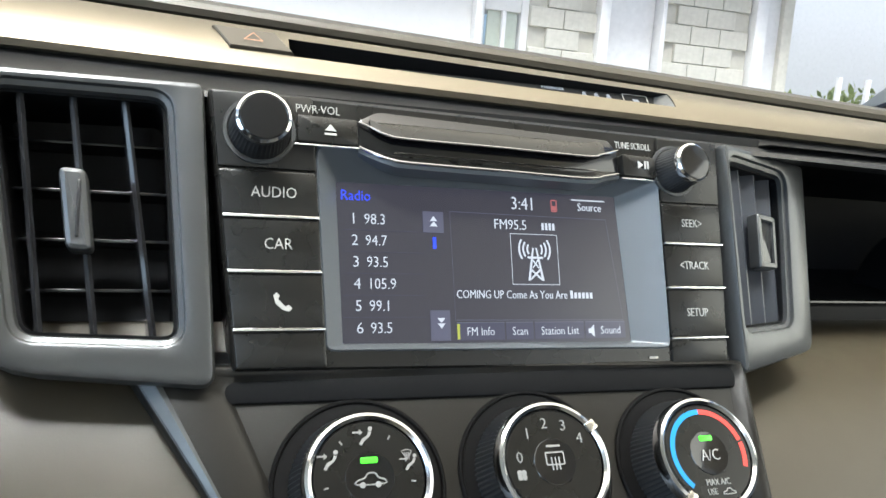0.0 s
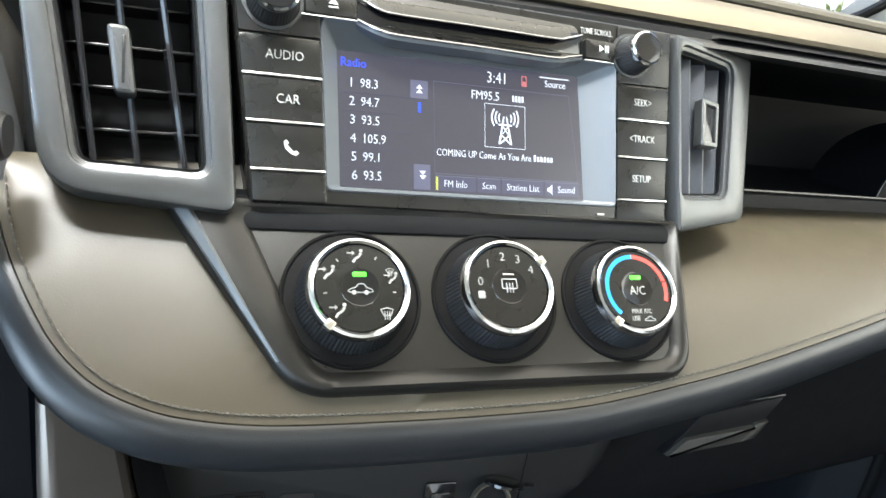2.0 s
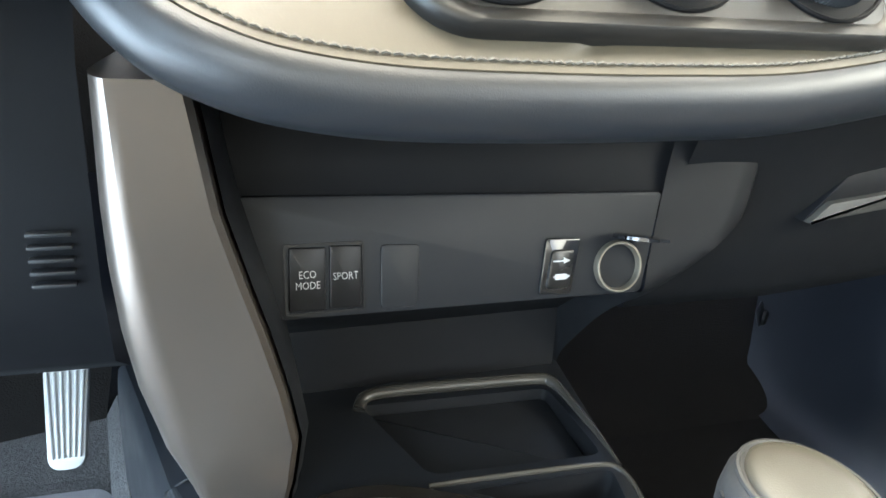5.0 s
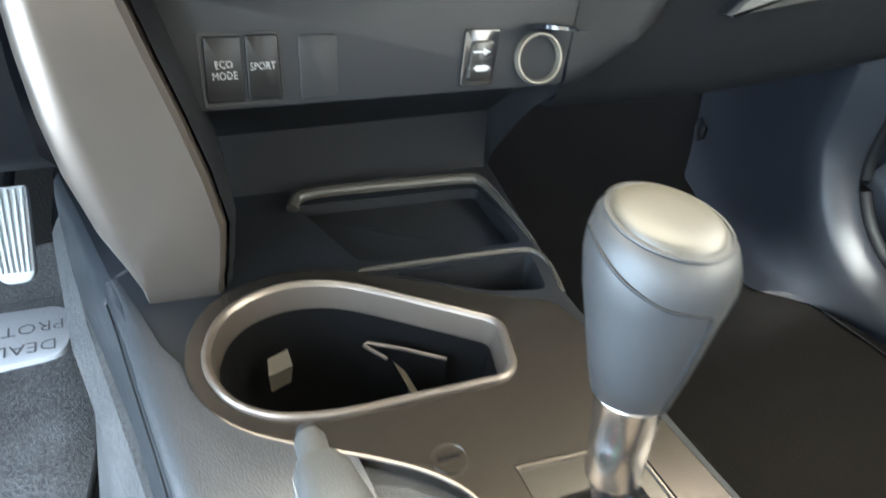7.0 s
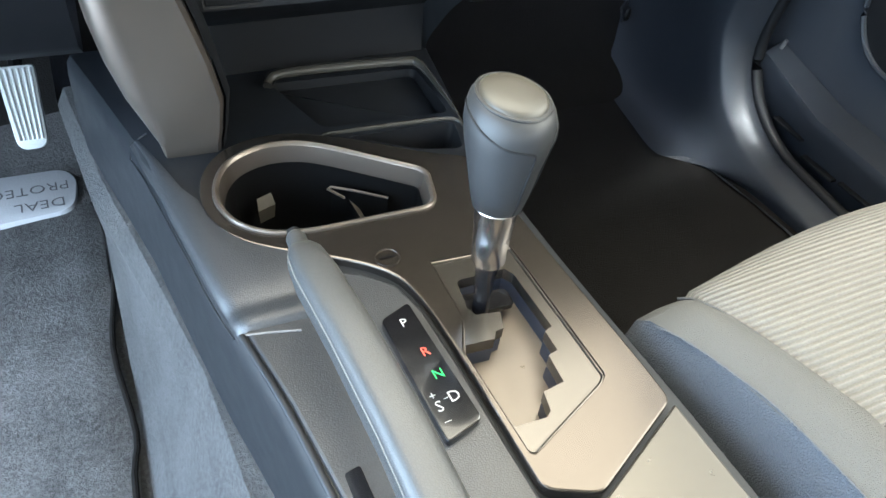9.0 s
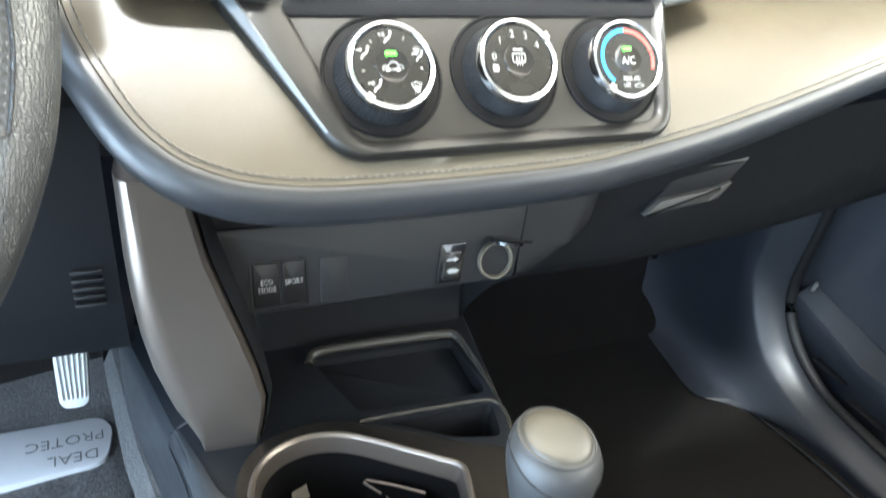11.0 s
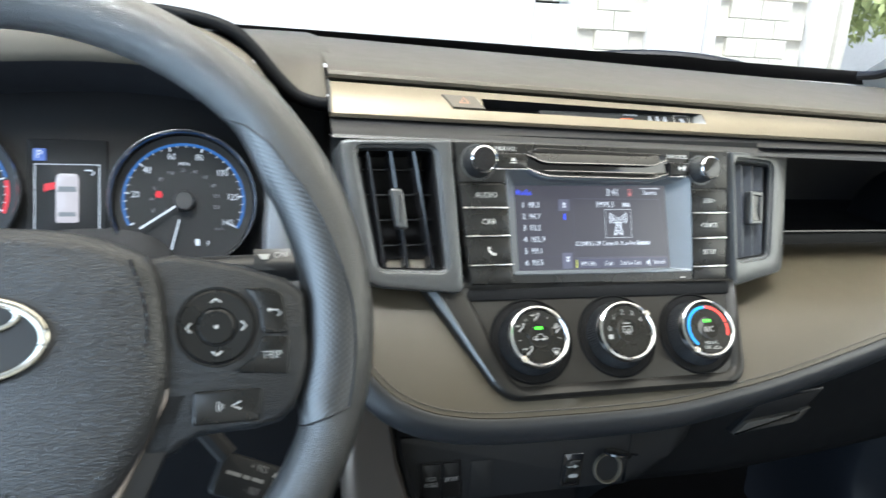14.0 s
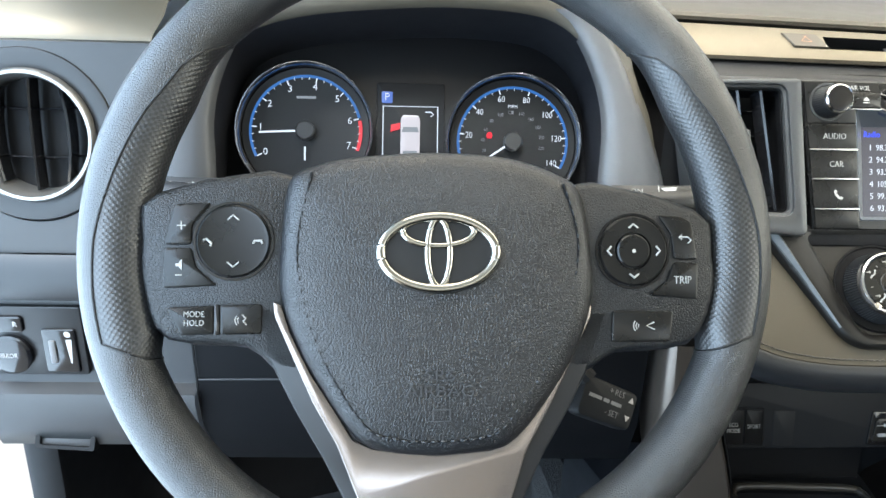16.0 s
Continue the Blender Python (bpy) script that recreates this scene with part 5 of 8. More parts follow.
for x, y, z, r in axis:
    loops.append([(x + r * math.copysign(abs(math.cos(a)) ** 0.6, math.cos(a)), y, z + 1.15 * r * math.copysign(abs(math.sin(a)) ** 0.6, math.sin(a))) for a in [2 * math.pi * i / 24 for i in range(24)]])
part("grip", skin(loops, cap_a=True, cap_b=True), GRIP, hb, "grey leather grip", angle=50)
part("release_button", tube([(0.0092, 0.118, 0.799), (0.0090, 0.140, 0.799), (0.0090, 0.1425, 0.799)], lambda f: 0.0058 if f < 0.9 else 0.0046, 20), GRIP, hb)
part("button_cap", tube([(0.0090, 0.1422, 0.799), (0.0090, 0.1455, 0.799)], 0.0040, 16), DARK, hb)
part("grip_seam", tube([(x - r * 0.97, y, z + r * 0.45) for x, y, z, r in axis[1:]], 0.0006, 6), THREAD, hb)
part("lever_arm", box(0.018, -0.3, 0.752, 0.034, -0.2, 0.78, 0.003), DARK, hb)

# ---- gear lever ----
MS = pose(0.1125, 0.0955, 0.7230, -7.3, 2.5, 0) @ Matrix.Diagonal((1.06, 1.06, 1.022, 1))
lever = thing("gear_lever", "automatic gear lever with grey leather knob and chrome collar", "gear lever", MS)


def slant(z):
    """The knob's top leans back towards the seats."""
    return 0.24 * min(1, max(0, (z - 0.136) / 0.028))


def upright(profile, n=40):
    return skin([[(r * math.cos(2 * math.pi * i / n), r * f * math.sin(2 * math.pi * i / n) + dy, z + slant(z) * (r * f * math.sin(2 * math.pi * i / n) - 0.25 * r * math.cos(2 * math.pi * i / n))) for i in range(n)] for r, f, z, dy in profile], cap_a=True, cap_b=True)


KNOB = material("knob_leather", (0.016, 0.0166, 0.0178), 0.46, spec=0.36, grain=0.1, grain_size=800, voronoi=True)
knob = part("knob", upright([(0.0118, 1, 0.0985, 0), (0.0135, 1, 0.0998, 0), (0.0160, 1, 0.110, 0), (0.0192, 1, 0.126, 0), (0.0222, 1, 0.140, 0), (0.0236, 1, 0.149, 0), (0.0235, 0.98, 0.1555, 0), (0.0221, 0.97, 0.1610, 0), (0.0198, 0.96, 0.1638, 0), (0.0184, 0.96, 0.1644, 0)]), KNOB, lever, "grey leather-wrapped knob", angle=60)
CAPM = material("knob_cap", (0.028, 0.0255, 0.020), 0.42, metal=0.0, grain=0.2, grain_size=1500)
part("cap", upright([(0.0180, 0.96, 0.1636, 0), (0.0177, 0.96, 0.1654, 0), (0.0156, 0.96, 0.1668, 0), (0.009, 0.96, 0.1676, 0)]), CAPM, knob, "satin beige cap", angle=60)
ringp = [(0.0196 * math.cos(a), 0.0189 * math.sin(a), 0.1640 + 0.24 * (0.0189 * math.sin(a) - 0.0049 * math.cos(a))) for a in [2 * math.pi * i / 40 for i in range(40)]]
part("piping", tube(ringp, 0.0008, 6, True), KNOB, knob)
KR = ((0.0985, 0.0125), (0.0998, 0.0137), (0.110, 0.0162), (0.126, 0.0194), (0.140, 0.0224), (0.149, 0.0238), (0.1555, 0.0237), (0.1610, 0.0223))


def knob_radius(z):
    for (z0, r0), (z1, r1) in zip(KR, KR[1:]):
        if z <= z1:
            return r0 + (r1 - r0) * max(0, (z - z0) / (z1 - z0))
    return KR[-1][1]


for line_ in (((-205, 0.1575), (-175, 0.1560), (-150, 0.1520), (-122, 0.1478), (-100, 0.1462), (-84, 0.1440), (-80, 0.1380), (-80, 0.1180), (-80, 0.0992)), ((-10, 0.1570), (-28, 0.1535), (-42, 0.1480), (-47, 0.1430), (-46, 0.1330), (-44, 0.1180), (-42, 0.0992))):
    sv = []
    for a, z in line_:
        r, b_ = knob_radius(z) - 0.0002, radians(a)
        sv.append((r * math.cos(b_), r * math.sin(b_), z + slant(z) * (r * math.sin(b_) - 0.25 * r * math.cos(b_))))
    part("seam", tube(smooth_path(sv, 5), 0.0007, 8), DARK, knob)
part("collar", upright([(0.0085, 1, 0.0600, 0), (0.0098, 1, 0.0620, 0), (0.0106, 1, 0.080, 0), (0.0116, 1, 0.0970, 0), (0.0126, 1, 0.0985, 0), (0.0122, 1, 0.1000, 0)]), material("collar_chrome", (0.55, 0.55, 0.56), 0.2, metal=1.0, spread=0.03), lever, "chrome collar")
part("shaft", upright([(0.0050, 1, -0.01, 0), (0.0050, 1, 0.035, 0), (0.0062, 1, 0.052, 0), (0.0080, 1, 0.061, 0)]), GLOSS, lever)

# ---- passenger seat ----
seat = thing("passenger_seat", "striped beige fabric passenger seat with blue-grey bolster", "car seat")
def seat_fabric():
    m = bpy.data.materials.new("ribbed_fabric")
    m.use_nodes = True
    n, l = m.node_tree.nodes, m.node_tree.links
    b_ = n["Principled BSDF"]
    tc = n.new("ShaderNodeTexCoord")
    w = n.new("ShaderNodeTexWave")
    w.bands_direction = "Y"
    w.inputs["Scale"].default_value = 66
    w.inputs["Distortion"].default_value = 0.6
    w.inputs["Detail Scale"].default_value = 6
    l.new(tc.outputs["Object"], w.inputs["Vector"])
    fine = n.new("ShaderNodeTexNoise")
    fine.inputs["Scale"].default_value = 900
    l.new(tc.outputs["Object"], fine.inputs["Vector"])
    mix = n.new("ShaderNodeMix")
    mix.data_type = "RGBA"
    mix.inputs[6].default_value, mix.inputs[7].default_value = (0.115, 0.108, 0.096, 1), (0.165, 0.155, 0.138, 1)
    l.new(w.outputs["Fac"], mix.inputs[0])
    mul = n.new("ShaderNodeMix")
    mul.data_type, mul.blend_type = "RGBA", "MULTIPLY"
    mul.inputs[0].default_value = 0.5
    l.new(mix.outputs[2], mul.inputs[6])
    l.new(fine.outputs["Fac"], mul.inputs[7])
    l.new(mul.outputs[2], b_.inputs["Base Color"])
    b_.inputs["Roughness"].default_value = 0.9
    bp = n.new("ShaderNodeBump")
    bp.inputs["Strength"].default_value, bp.inputs["Distance"].default_value = 0.8, 0.002
    l.new(w.outputs["Fac"], bp.inputs["Height"])
    l.new(bp.outputs[0], b_.inputs["Normal"])
    return m


RIBBED = seat_fabric()


def seat_row(y, drop, pull):
    """One line of the cushion from the inner seam across to the outer one."""
    fore = max(0.0, min(1.0, (y + 0.02) / 0.09))
    side = (0.268 + pull - 0.006, y + fore * 0.006 - 0.006, 0.762 - drop - 0.012)
    return [side] + [(0.268 + pull + (0.44 - 2 * pull) * i / 16, y + fore * (0.006 + 0.026 * math.sin(math.pi * i / 16)), 0.762 - drop + 0.010 * math.sin(math.pi * i / 16)) for i in range(17)]


part("cushion", skin([seat_row(-0.45, -0.004, 0.02), seat_row(-0.2, 0.0, 0.014), seat_row(-0.05, 0.003, 0.010), seat_row(0.0, 0.004, 0.003), seat_row(0.035, 0.007, -0.006), seat_row(0.055, 0.013, -0.008), seat_row(0.072, 0.028, 0.0), seat_row(0.080, 0.05, 0.01), seat_row(0.078, 0.10, -0.004), seat_row(0.06, 0.16, -0.002)], closed=False), RIBBED, seat, "ribbed beige fabric cushion", angle=60)
BOLSTER = material("bolster_cloth", (0.056, 0.056, 0.054), 0.8, grain=0.6, grain_size=1300, voronoi=True)
MESHC = material("bolster_mesh", (0.046, 0.053, 0.066), 0.7, grain=0.9, grain_size=900, voronoi=True)


def bolster(sign, name_label):
    cx = 0.488
    loops = []
    for y, dz, dx in ((-0.45, 0.012, 0.02), (-0.2, 0.010, 0.014), (-0.05, 0.004, 0.010), (0.0, -0.001, 0.003), (0.038, -0.006, -0.006), (0.060, -0.014, -0.010), (0.074, -0.030, -0.006), (0.080, -0.055, 0.0), (0.076, -0.11, 0.004)):
        x0 = 0.268 + dx
        prof = [(x0 + 0.010, 0.755), (x0 - 0.004, 0.7625), (x0 - 0.022, 0.7605), (x0 - 0.038, 0.754), (x0 - 0.046, 0.730), (x0 - 0.048, 0.685), (x0 - 0.034, 0.62), (x0 - 0.030, 0.56)]
        loops.append([(cx + sign * (cx - x), y, z + dz * (1 if z > 0.7 else 0.2)) for x, z in prof])
    top = part("bolster", skin([lp[:4] for lp in loops], closed=False), BOLSTER, seat, name_label, angle=70)
    part("bolster_side", skin([lp[3:] for lp in loops], closed=False), MESHC, top, "blue-grey mesh cloth side", angle=70)
    return top


bolster(-1, "blue-grey cloth bolster")
bolster(1, "blue-grey cloth bolster")
part("seam", tube(smooth_path([(0.287, -0.45, 0.769), (0.281, -0.2, 0.766), (0.277, -0.05, 0.762), (0.270, 0.0, 0.759), (0.261, 0.038, 0.7545), (0.257, 0.061, 0.7465), (0.259, 0.077, 0.731)], 4), 0.0010, 6), BOLSTER, seat)
part("seam", tube(smooth_path([(0.250, -0.45, 0.7665), (0.244, -0.2, 0.7645), (0.240, -0.05, 0.7585), (0.233, 0.0, 0.7535), (0.224, 0.035, 0.7485), (0.220, 0.054, 0.7405)], 4), 0.0009, 6), MESHC, seat)
part("base", box(0.26, -0.5, 0.466, 0.70, 0.02, 0.60, 0.01), DARK, seat)

# ---- floor, mats, pedal ----
solo("floor", box(-0.64, -1.6, 0.40, 0.90, 1.0, 0.466, 0), FLOOR, "black carpeted cabin floor", "floor", "structure")
solo("toe_board", skin([[(-0.64, 0.66, 0.466), (0.9, 0.66, 0.466)], [(-0.64, 0.74, 0.50), (0.9, 0.74, 0.50)], [(-0.64, 0.93, 0.72), (0.9, 0.93, 0.72)], [(-0.64, 0.96, 1.2), (0.9, 0.96, 1.2)]], closed=False), FLOOR, "black carpeted toe board and firewall", "wall", "structure")
b = bmesh.new()
nx, ny = 44, 64
vs = [[None] * (ny + 1) for _ in range(nx + 1)]
for i in range(nx + 1):
    for j in range(ny + 1):
        x, y = -0.60 + 0.482 * i / nx, -0.1 + 0.80 * j / ny
        edge = min(i, nx - i, j, ny - j)
        z = 0.476 + 0.006 * min(edge, 2) / 2 + 0.0035 * noise.noise((x * 9, y * 9, 0)) + 0.09 * max(0, y - 0.62) ** 1.0
        vs[i][j] = b.verts.new((x + 0.006 * noise.noise((y * 14, 3, 0)), y, z))
for i in range(nx):
    for j in range(ny):
        b.faces.new((vs[i][j], vs[i + 1][j], vs[i + 1][j + 1], vs[i][j + 1]))
mat_ob = solo("floor_mat", b, CARPET, "grey felt driver floor mat with printed heel patch", "floor mat")
PATCH = material("paper_patch", (0.27, 0.275, 0.29), 0.8, grain=0.4, grain_size=500)
patch = part("heel_patch", solid(rounded([(-0.28, 0.575), (-0.142, 0.588), (-0.136, 0.645), (-0.15, 0.668), (-0.28, 0.668)], 0.02), 0.478, 0.4895, top=0.001), PATCH, mat_ob, "pale printed patch")
INKD = material("dark_print", (0.05, 0.05, 0.055), 0.7)
flat_letters("DEAL", 0.023, -0.178, 0.604, 0.4900, INKD, patch, 183)
flat_letters("PROTEC", 0.023, -0.188, 0.634, 0.4900, INKD, patch, 183)
part("mat_fold", tube(smooth_path([(-0.124, 0.60, 0.483), (-0.117, 0.57, 0.483), (-0.112, 0.48, 0.482), (-0.124, 0.37, 0.481), (-0.115, 0.264, 0.48), (-0.123, 0.19, 0.48), (-0.12, -0.1, 0.48)], 4), 0.003, 8), FLOOR, mat_ob)
GCARP = carpet_pile("grey_carpet_strip", 0.02, 0.055)
solo("floor_carpet", skin([[(-0.62, y, 0.468) for y in (-0.3, 0.3, 0.66, 0.76, 0.93)], [(-0.11, -0.3, 0.470), (-0.11, 0.3, 0.470), (-0.11, 0.66, 0.474), (-0.11, 0.76, 0.52), (-0.11, 0.93, 0.73)], [(-0.078, -0.3, 0.52), (-0.092, 0.3, 0.52), (-0.112, 0.5, 0.52), (-0.125, 0.62, 0.535), (-0.135, 0.8, 0.63)], [(-0.020, -0.3, 0.60), (-0.058, 0.2, 0.60), (-0.078, 0.3, 0.602), (-0.112, 0.45, 0.605), (-0.13, 0.6, 0.62)], [(-0.008, -0.3, 0.622), (-0.050, 0.2, 0.622), (-0.068, 0.3, 0.622), (-0.098, 0.45, 0.624), (-0.12, 0.6, 0.64)], [(0.03, -0.3, 0.626), (-0.02, 0.2, 0.626), (-0.044, 0.3, 0.626), (-0.07, 0.45, 0.628), (-0.09, 0.6, 0.645)]], closed=False), GCARP, "grey carpet of the driver footwell", "carpet", "structure")
ped = thing("accelerator_pedal", "pale ribbed accelerator pedal above the driver carpet", "pedal", pose(-0.160, 0.585, 0.628, -32, 0, 0))
PEDM = material("pedal_rubber", (0.28, 0.29, 0.29), 0.55, grain=0.2, grain_size=900)
part("pad", block(rounded([(-0.0145, -0.040), (0.0145, -0.040), (0.0185, 0.045), (-0.0175, 0.045)], [0.012, 0.012, 0.004, 0.004], 5), 0.0, 0.012, 0.002), PEDM, ped)
for i in range(6):
    x = -0.0125 + i * 0.005
    part("rib", tube([(x * 0.85, -0.0012, -0.030), (x * 1.15, -0.0012, 0.042)], 0.0014, 8), PEDM, ped)
part("arm", tube([(0, 0.008, 0.04), (0, 0.06, 0.09), (0, 0.12, 0.2)], 0.007, 8), DARK, ped)

# ---- glove box and passenger footwell ----
glove = thing("glove_box", "black glove box below the dashboard with a recessed pull handle", "glove box")
GX = [0.24, 0.30, 0.36, 0.44, 0.52, 0.62, 0.72, 0.84]
def glove_row(y, z, bow=0.0):
    return [(x, y + 0.16 * max(0, x - 0.36) ** 1.5 + 0.0, z + 0.05 * max(0, x - 0.36)) for x in GX]
part("lid", skin([glove_row(0.33, 0.965), glove_row(0.352, 0.93), glove_row(0.366, 0.89), glove_row(0.377, 0.85), glove_row(0.387, 0.815), glove_row(0.400, 0.797), glove_row(0.435, 0.788), glove_row(0.60, 0.785)], closed=False), DARK, glove, angle=60)
H = [(0.345, 0.872), (0.425, 0.883), (0.450, 0.917), (0.380, 0.912)]
part("handle_pocket", block(H, 0.362, 0.385, 0.002), DARK, glove, at=pose(0, 0, 0))
HANDLE = material("handle_plastic", (0.042, 0.040, 0.036), 0.4, grain=0.2, grain_size=1200)
HB_ = rounded([(0.345, 0.872), (0.413, 0.881), (0.425, 0.894), (0.360, 0.886)], 0.001, 2)
part("pull_handle", block(HB_, 0.357, 0.37, 0.0015), HANDLE, glove, "dark grey pull handle")
part("handle_glint", block([(0.413, 0.881), (0.425, 0.883), (0.437, 0.898), (0.425, 0.896)], 0.358, 0.37, 0.001), HANDLE, glove)
part("lid_edge", tube([(0.360, 0.361, 0.913), (0.408, 0.361, 0.916), (0.450, 0.362, 0.919)], 0.0012, 6), LIP, glove)
KICK = material("kick_panel_plastic", (0.0165, 0.019, 0.0245), 0.44, spec=0.4, grain=0.15, grain_size=1100)
EDGE = smooth_path([(0.755, 0.84, 0.90), (0.748, 0.81, 0.70), (0.735, 0.785, 0.60), (0.715, 0.755, 0.525), (0.684, 0.713, 0.472), (0.655, 0.585, 0.470), (0.650, 0.510, 0.470), (0.694, 0.488, 0.470), (0.710, 0.420, 0.470), (0.720, 0.310, 0.470), (0.722, 0.0, 0.470), (0.722, -0.6, 0.470)], 5)
CREST = smooth_path([(0.735, 0.555, 0.90), (0.735, 0.553, 0.78), (0.735, 0.554, 0.714), (0.735, 0.557, 0.634), (0.735, 0.515, 0.554), (0.735, 0.458, 0.513), (0.735, 0.385, 0.498), (0.735, 0.304, 0.487), (0.735, 0.2, 0.486), (0.735, 0.08, 0.486), (0.735, -0.1, 0.486), (0.735, -0.6, 0.486)], 5)
OUTER = smooth_path([(0.775, 0.505, 0.92), (0.775, 0.508, 0.82), (0.775, 0.514, 0.734), (0.775, 0.522, 0.628), (0.775, 0.487, 0.563), (0.775, 0.417, 0.522), (0.775, 0.327, 0.510), (0.775, 0.27, 0.506), (0.775, 0.2, 0.504), (0.775, 0.08, 0.503), (0.775, -0.1, 0.503), (0.775, -0.6, 0.503)], 5)
sheet = []
for k in range(9):
    f = k / 8
    row = []
    for e, c in zip(EDGE, CREST):
        reach = min(1.0, (c - e).length / 0.12)
        row.append(tuple(e.lerp(c, f) + Vector((0.022, 0.020, -0.016)) * reach * math.sin(math.pi * f) * (1 - 0.55 * f)))
    sheet.append(row)
for f, lift in ((0.12, 0.0015), (0.5, 0.002), (0.9, -0.001), (1.0, -0.006)):
    sheet.append([tuple(c.lerp(o_, f) + Vector((0, -0.6, 0.8)) * lift) for c, o_ in zip(CREST, OUTER)])
kick = thing("kick_panel", "black moulded kick panel and sill trim of the passenger footwell", "trim panel")
part("panel", skin(sheet, closed=False), KICK, kick, angle=75)
part("clip", lathe([(0.011, 0.0), (0.011, -0.004), (0.008, -0.006)], 20), DARK, kick, at=pose(0.712, 0.742, 0.575, 0, 0, 40))
part("clip_plate", box(-0.022, -0.002, -0.013, 0.022, 0.002, 0.013, 0.003), KICK, kick, at=pose(0.716, 0.752, 0.575, -20, 0, 40))
solo("door_seal", tube([o_ + Vector((0.010, 0.004, -0.006)) for o_ in OUTER], 0.009, 10), DARK, "black rubber seal of the passenger door opening", "trim", "structure", angle=70)
door = thing("passenger_door", "black passenger door panel with speaker and map pocket", "car door")
DOORM = material("door_plastic", (0.032, 0.035, 0.042), 0.42, grain=0.3, grain_size=1100)
part("panel", skin([[(0.86, 0.62, 0.42), (0.855, 0.2, 0.42), (0.85, -0.7, 0.42)], [(0.855, 0.62, 0.60), (0.85, 0.2, 0.62), (0.845, -0.7, 0.64)], [(0.85, 0.62, 0.80), (0.85, 0.2, 0.82), (0.845, -0.7, 0.84)], [(0.84, 0.62, 1.0), (0.835, 0.2, 1.02), (0.83, -0.7, 1.02)], [(0.86, 0.62, 1.10), (0.86, 0.2, 1.12), (0.86, -0.7, 1.12)], [(0.92, 0.62, 1.12), (0.92, 0.2, 1.14), (0.92, -0.7, 1.14)]], closed=False), DOORM, door, angle=60)
part("pocket_edge", skin([[(0.85, 0.545, 0.615), (0.85, 0.40, 0.585), (0.85, 0.0, 0.57), (0.85, -0.5, 0.57)], [(0.812, 0.535, 0.607), (0.805, 0.40, 0.575), (0.80, 0.0, 0.56), (0.80, -0.5, 0.56)], [(0.806, 0.532, 0.597), (0.800, 0.40, 0.563), (0.795, 0.0, 0.548), (0.795, -0.5, 0.548)], [(0.835, 0.52, 0.50), (0.83, 0.40, 0.48), (0.83, 0.0, 0.46), (0.83, -0.5, 0.46)]], closed=False), KICK, door, angle=50)
spk = [(0.842, 0.36 + 0.085 * math.cos(a), 0.74 + 0.085 * math.sin(a)) for a in [2 * math.pi * i / 48 for i in range(48)]]
part("speaker_ring", tube(spk, 0.004, 8, True), KICK, door)
part("speaker_grille", skin([[(0.845, 0.36 + r * math.cos(a), 0.74 + r * math.sin(a)) for a in [2 * math.pi * i / 48 for i in range(48)]] for r in (0.083, 0.04)] + [[(0.838, 0.36 + 0.01 * math.cos(a), 0.74 + 0.01 * math.sin(a)) for a in [2 * math.pi * i / 48 for i in range(48)]]], cap_b=True), DARK, door)
part("door_clip", tube([(0.838, 0.535, 0.602), (0.838, 0.530, 0.625)], 0.003, 8), GREY, door)
for y0, z0 in ((0.47, 0.535), (0.40, 0.515), (0.33, 0.520)):
    part("slot", box(0.806, y0 - 0.06, z0 - 0.003, 0.822, y0, z0 + 0.001, 0.0005), DARK, door, at=None)

# ---- steering wheel ----
MW = pose(-0.275, 0.137, 1.113, -23, 0, 3)
wheel = thing("steering_wheel", "black leather three-spoke steering wheel with satin lower spoke", "steering wheel", MW)
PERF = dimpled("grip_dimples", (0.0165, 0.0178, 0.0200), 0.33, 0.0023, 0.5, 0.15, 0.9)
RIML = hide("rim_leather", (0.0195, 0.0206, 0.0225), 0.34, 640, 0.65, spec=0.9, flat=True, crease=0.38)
RC = (-0.0008, 0.014, -0.005)


RIM_R = 0.1796


def girth(a):
    """Half the rim's width at angle a on the passenger side: fuller at the hand grip."""
    f = min(max((44 - a) / 16, 0), 1) * min(max((a + 22) / 7, 0), 1)
    return 0.0165 + 0.0038 * f * f * (3 - 2 * f)


def rim_point(a, q, side, lift=0.0):
    """A point of the rim: a round the wheel, q round its section, side mirrors it."""
    g_ = girth(a)
    r = RIM_R - (g_ - 0.0165) * 0.85 + (g_ + lift) * math.cos(radians(q))
    return (RC[0] + side * r * math.cos(radians(a)), RC[1] + (0.0174 + lift) * math.sin(radians(q)), RC[2] + r * math.sin(radians(a)))


def foot(q):
    """The grip's lower edge slopes down towards the hub."""
    return -13.5 - 4.0 * (1 - math.cos(radians(q)))


GRIP_Q = [(-20, -64), (-8, -66), (2, -71), (12, -84), (26, -98), (36, -114), (41, -136), (44, -166), (46, -182)]


def grip_edge(a):
    """Where round the section the dimpled grip begins."""
    for (a0, q0), (a1, q1) in zip(GRIP_Q, GRIP_Q[1:]):
        if a <= a1:
            return q0 + (q1 - q0) * max(0, (a - a0) / (a1 - a0))
    return GRIP_Q[-1][1]


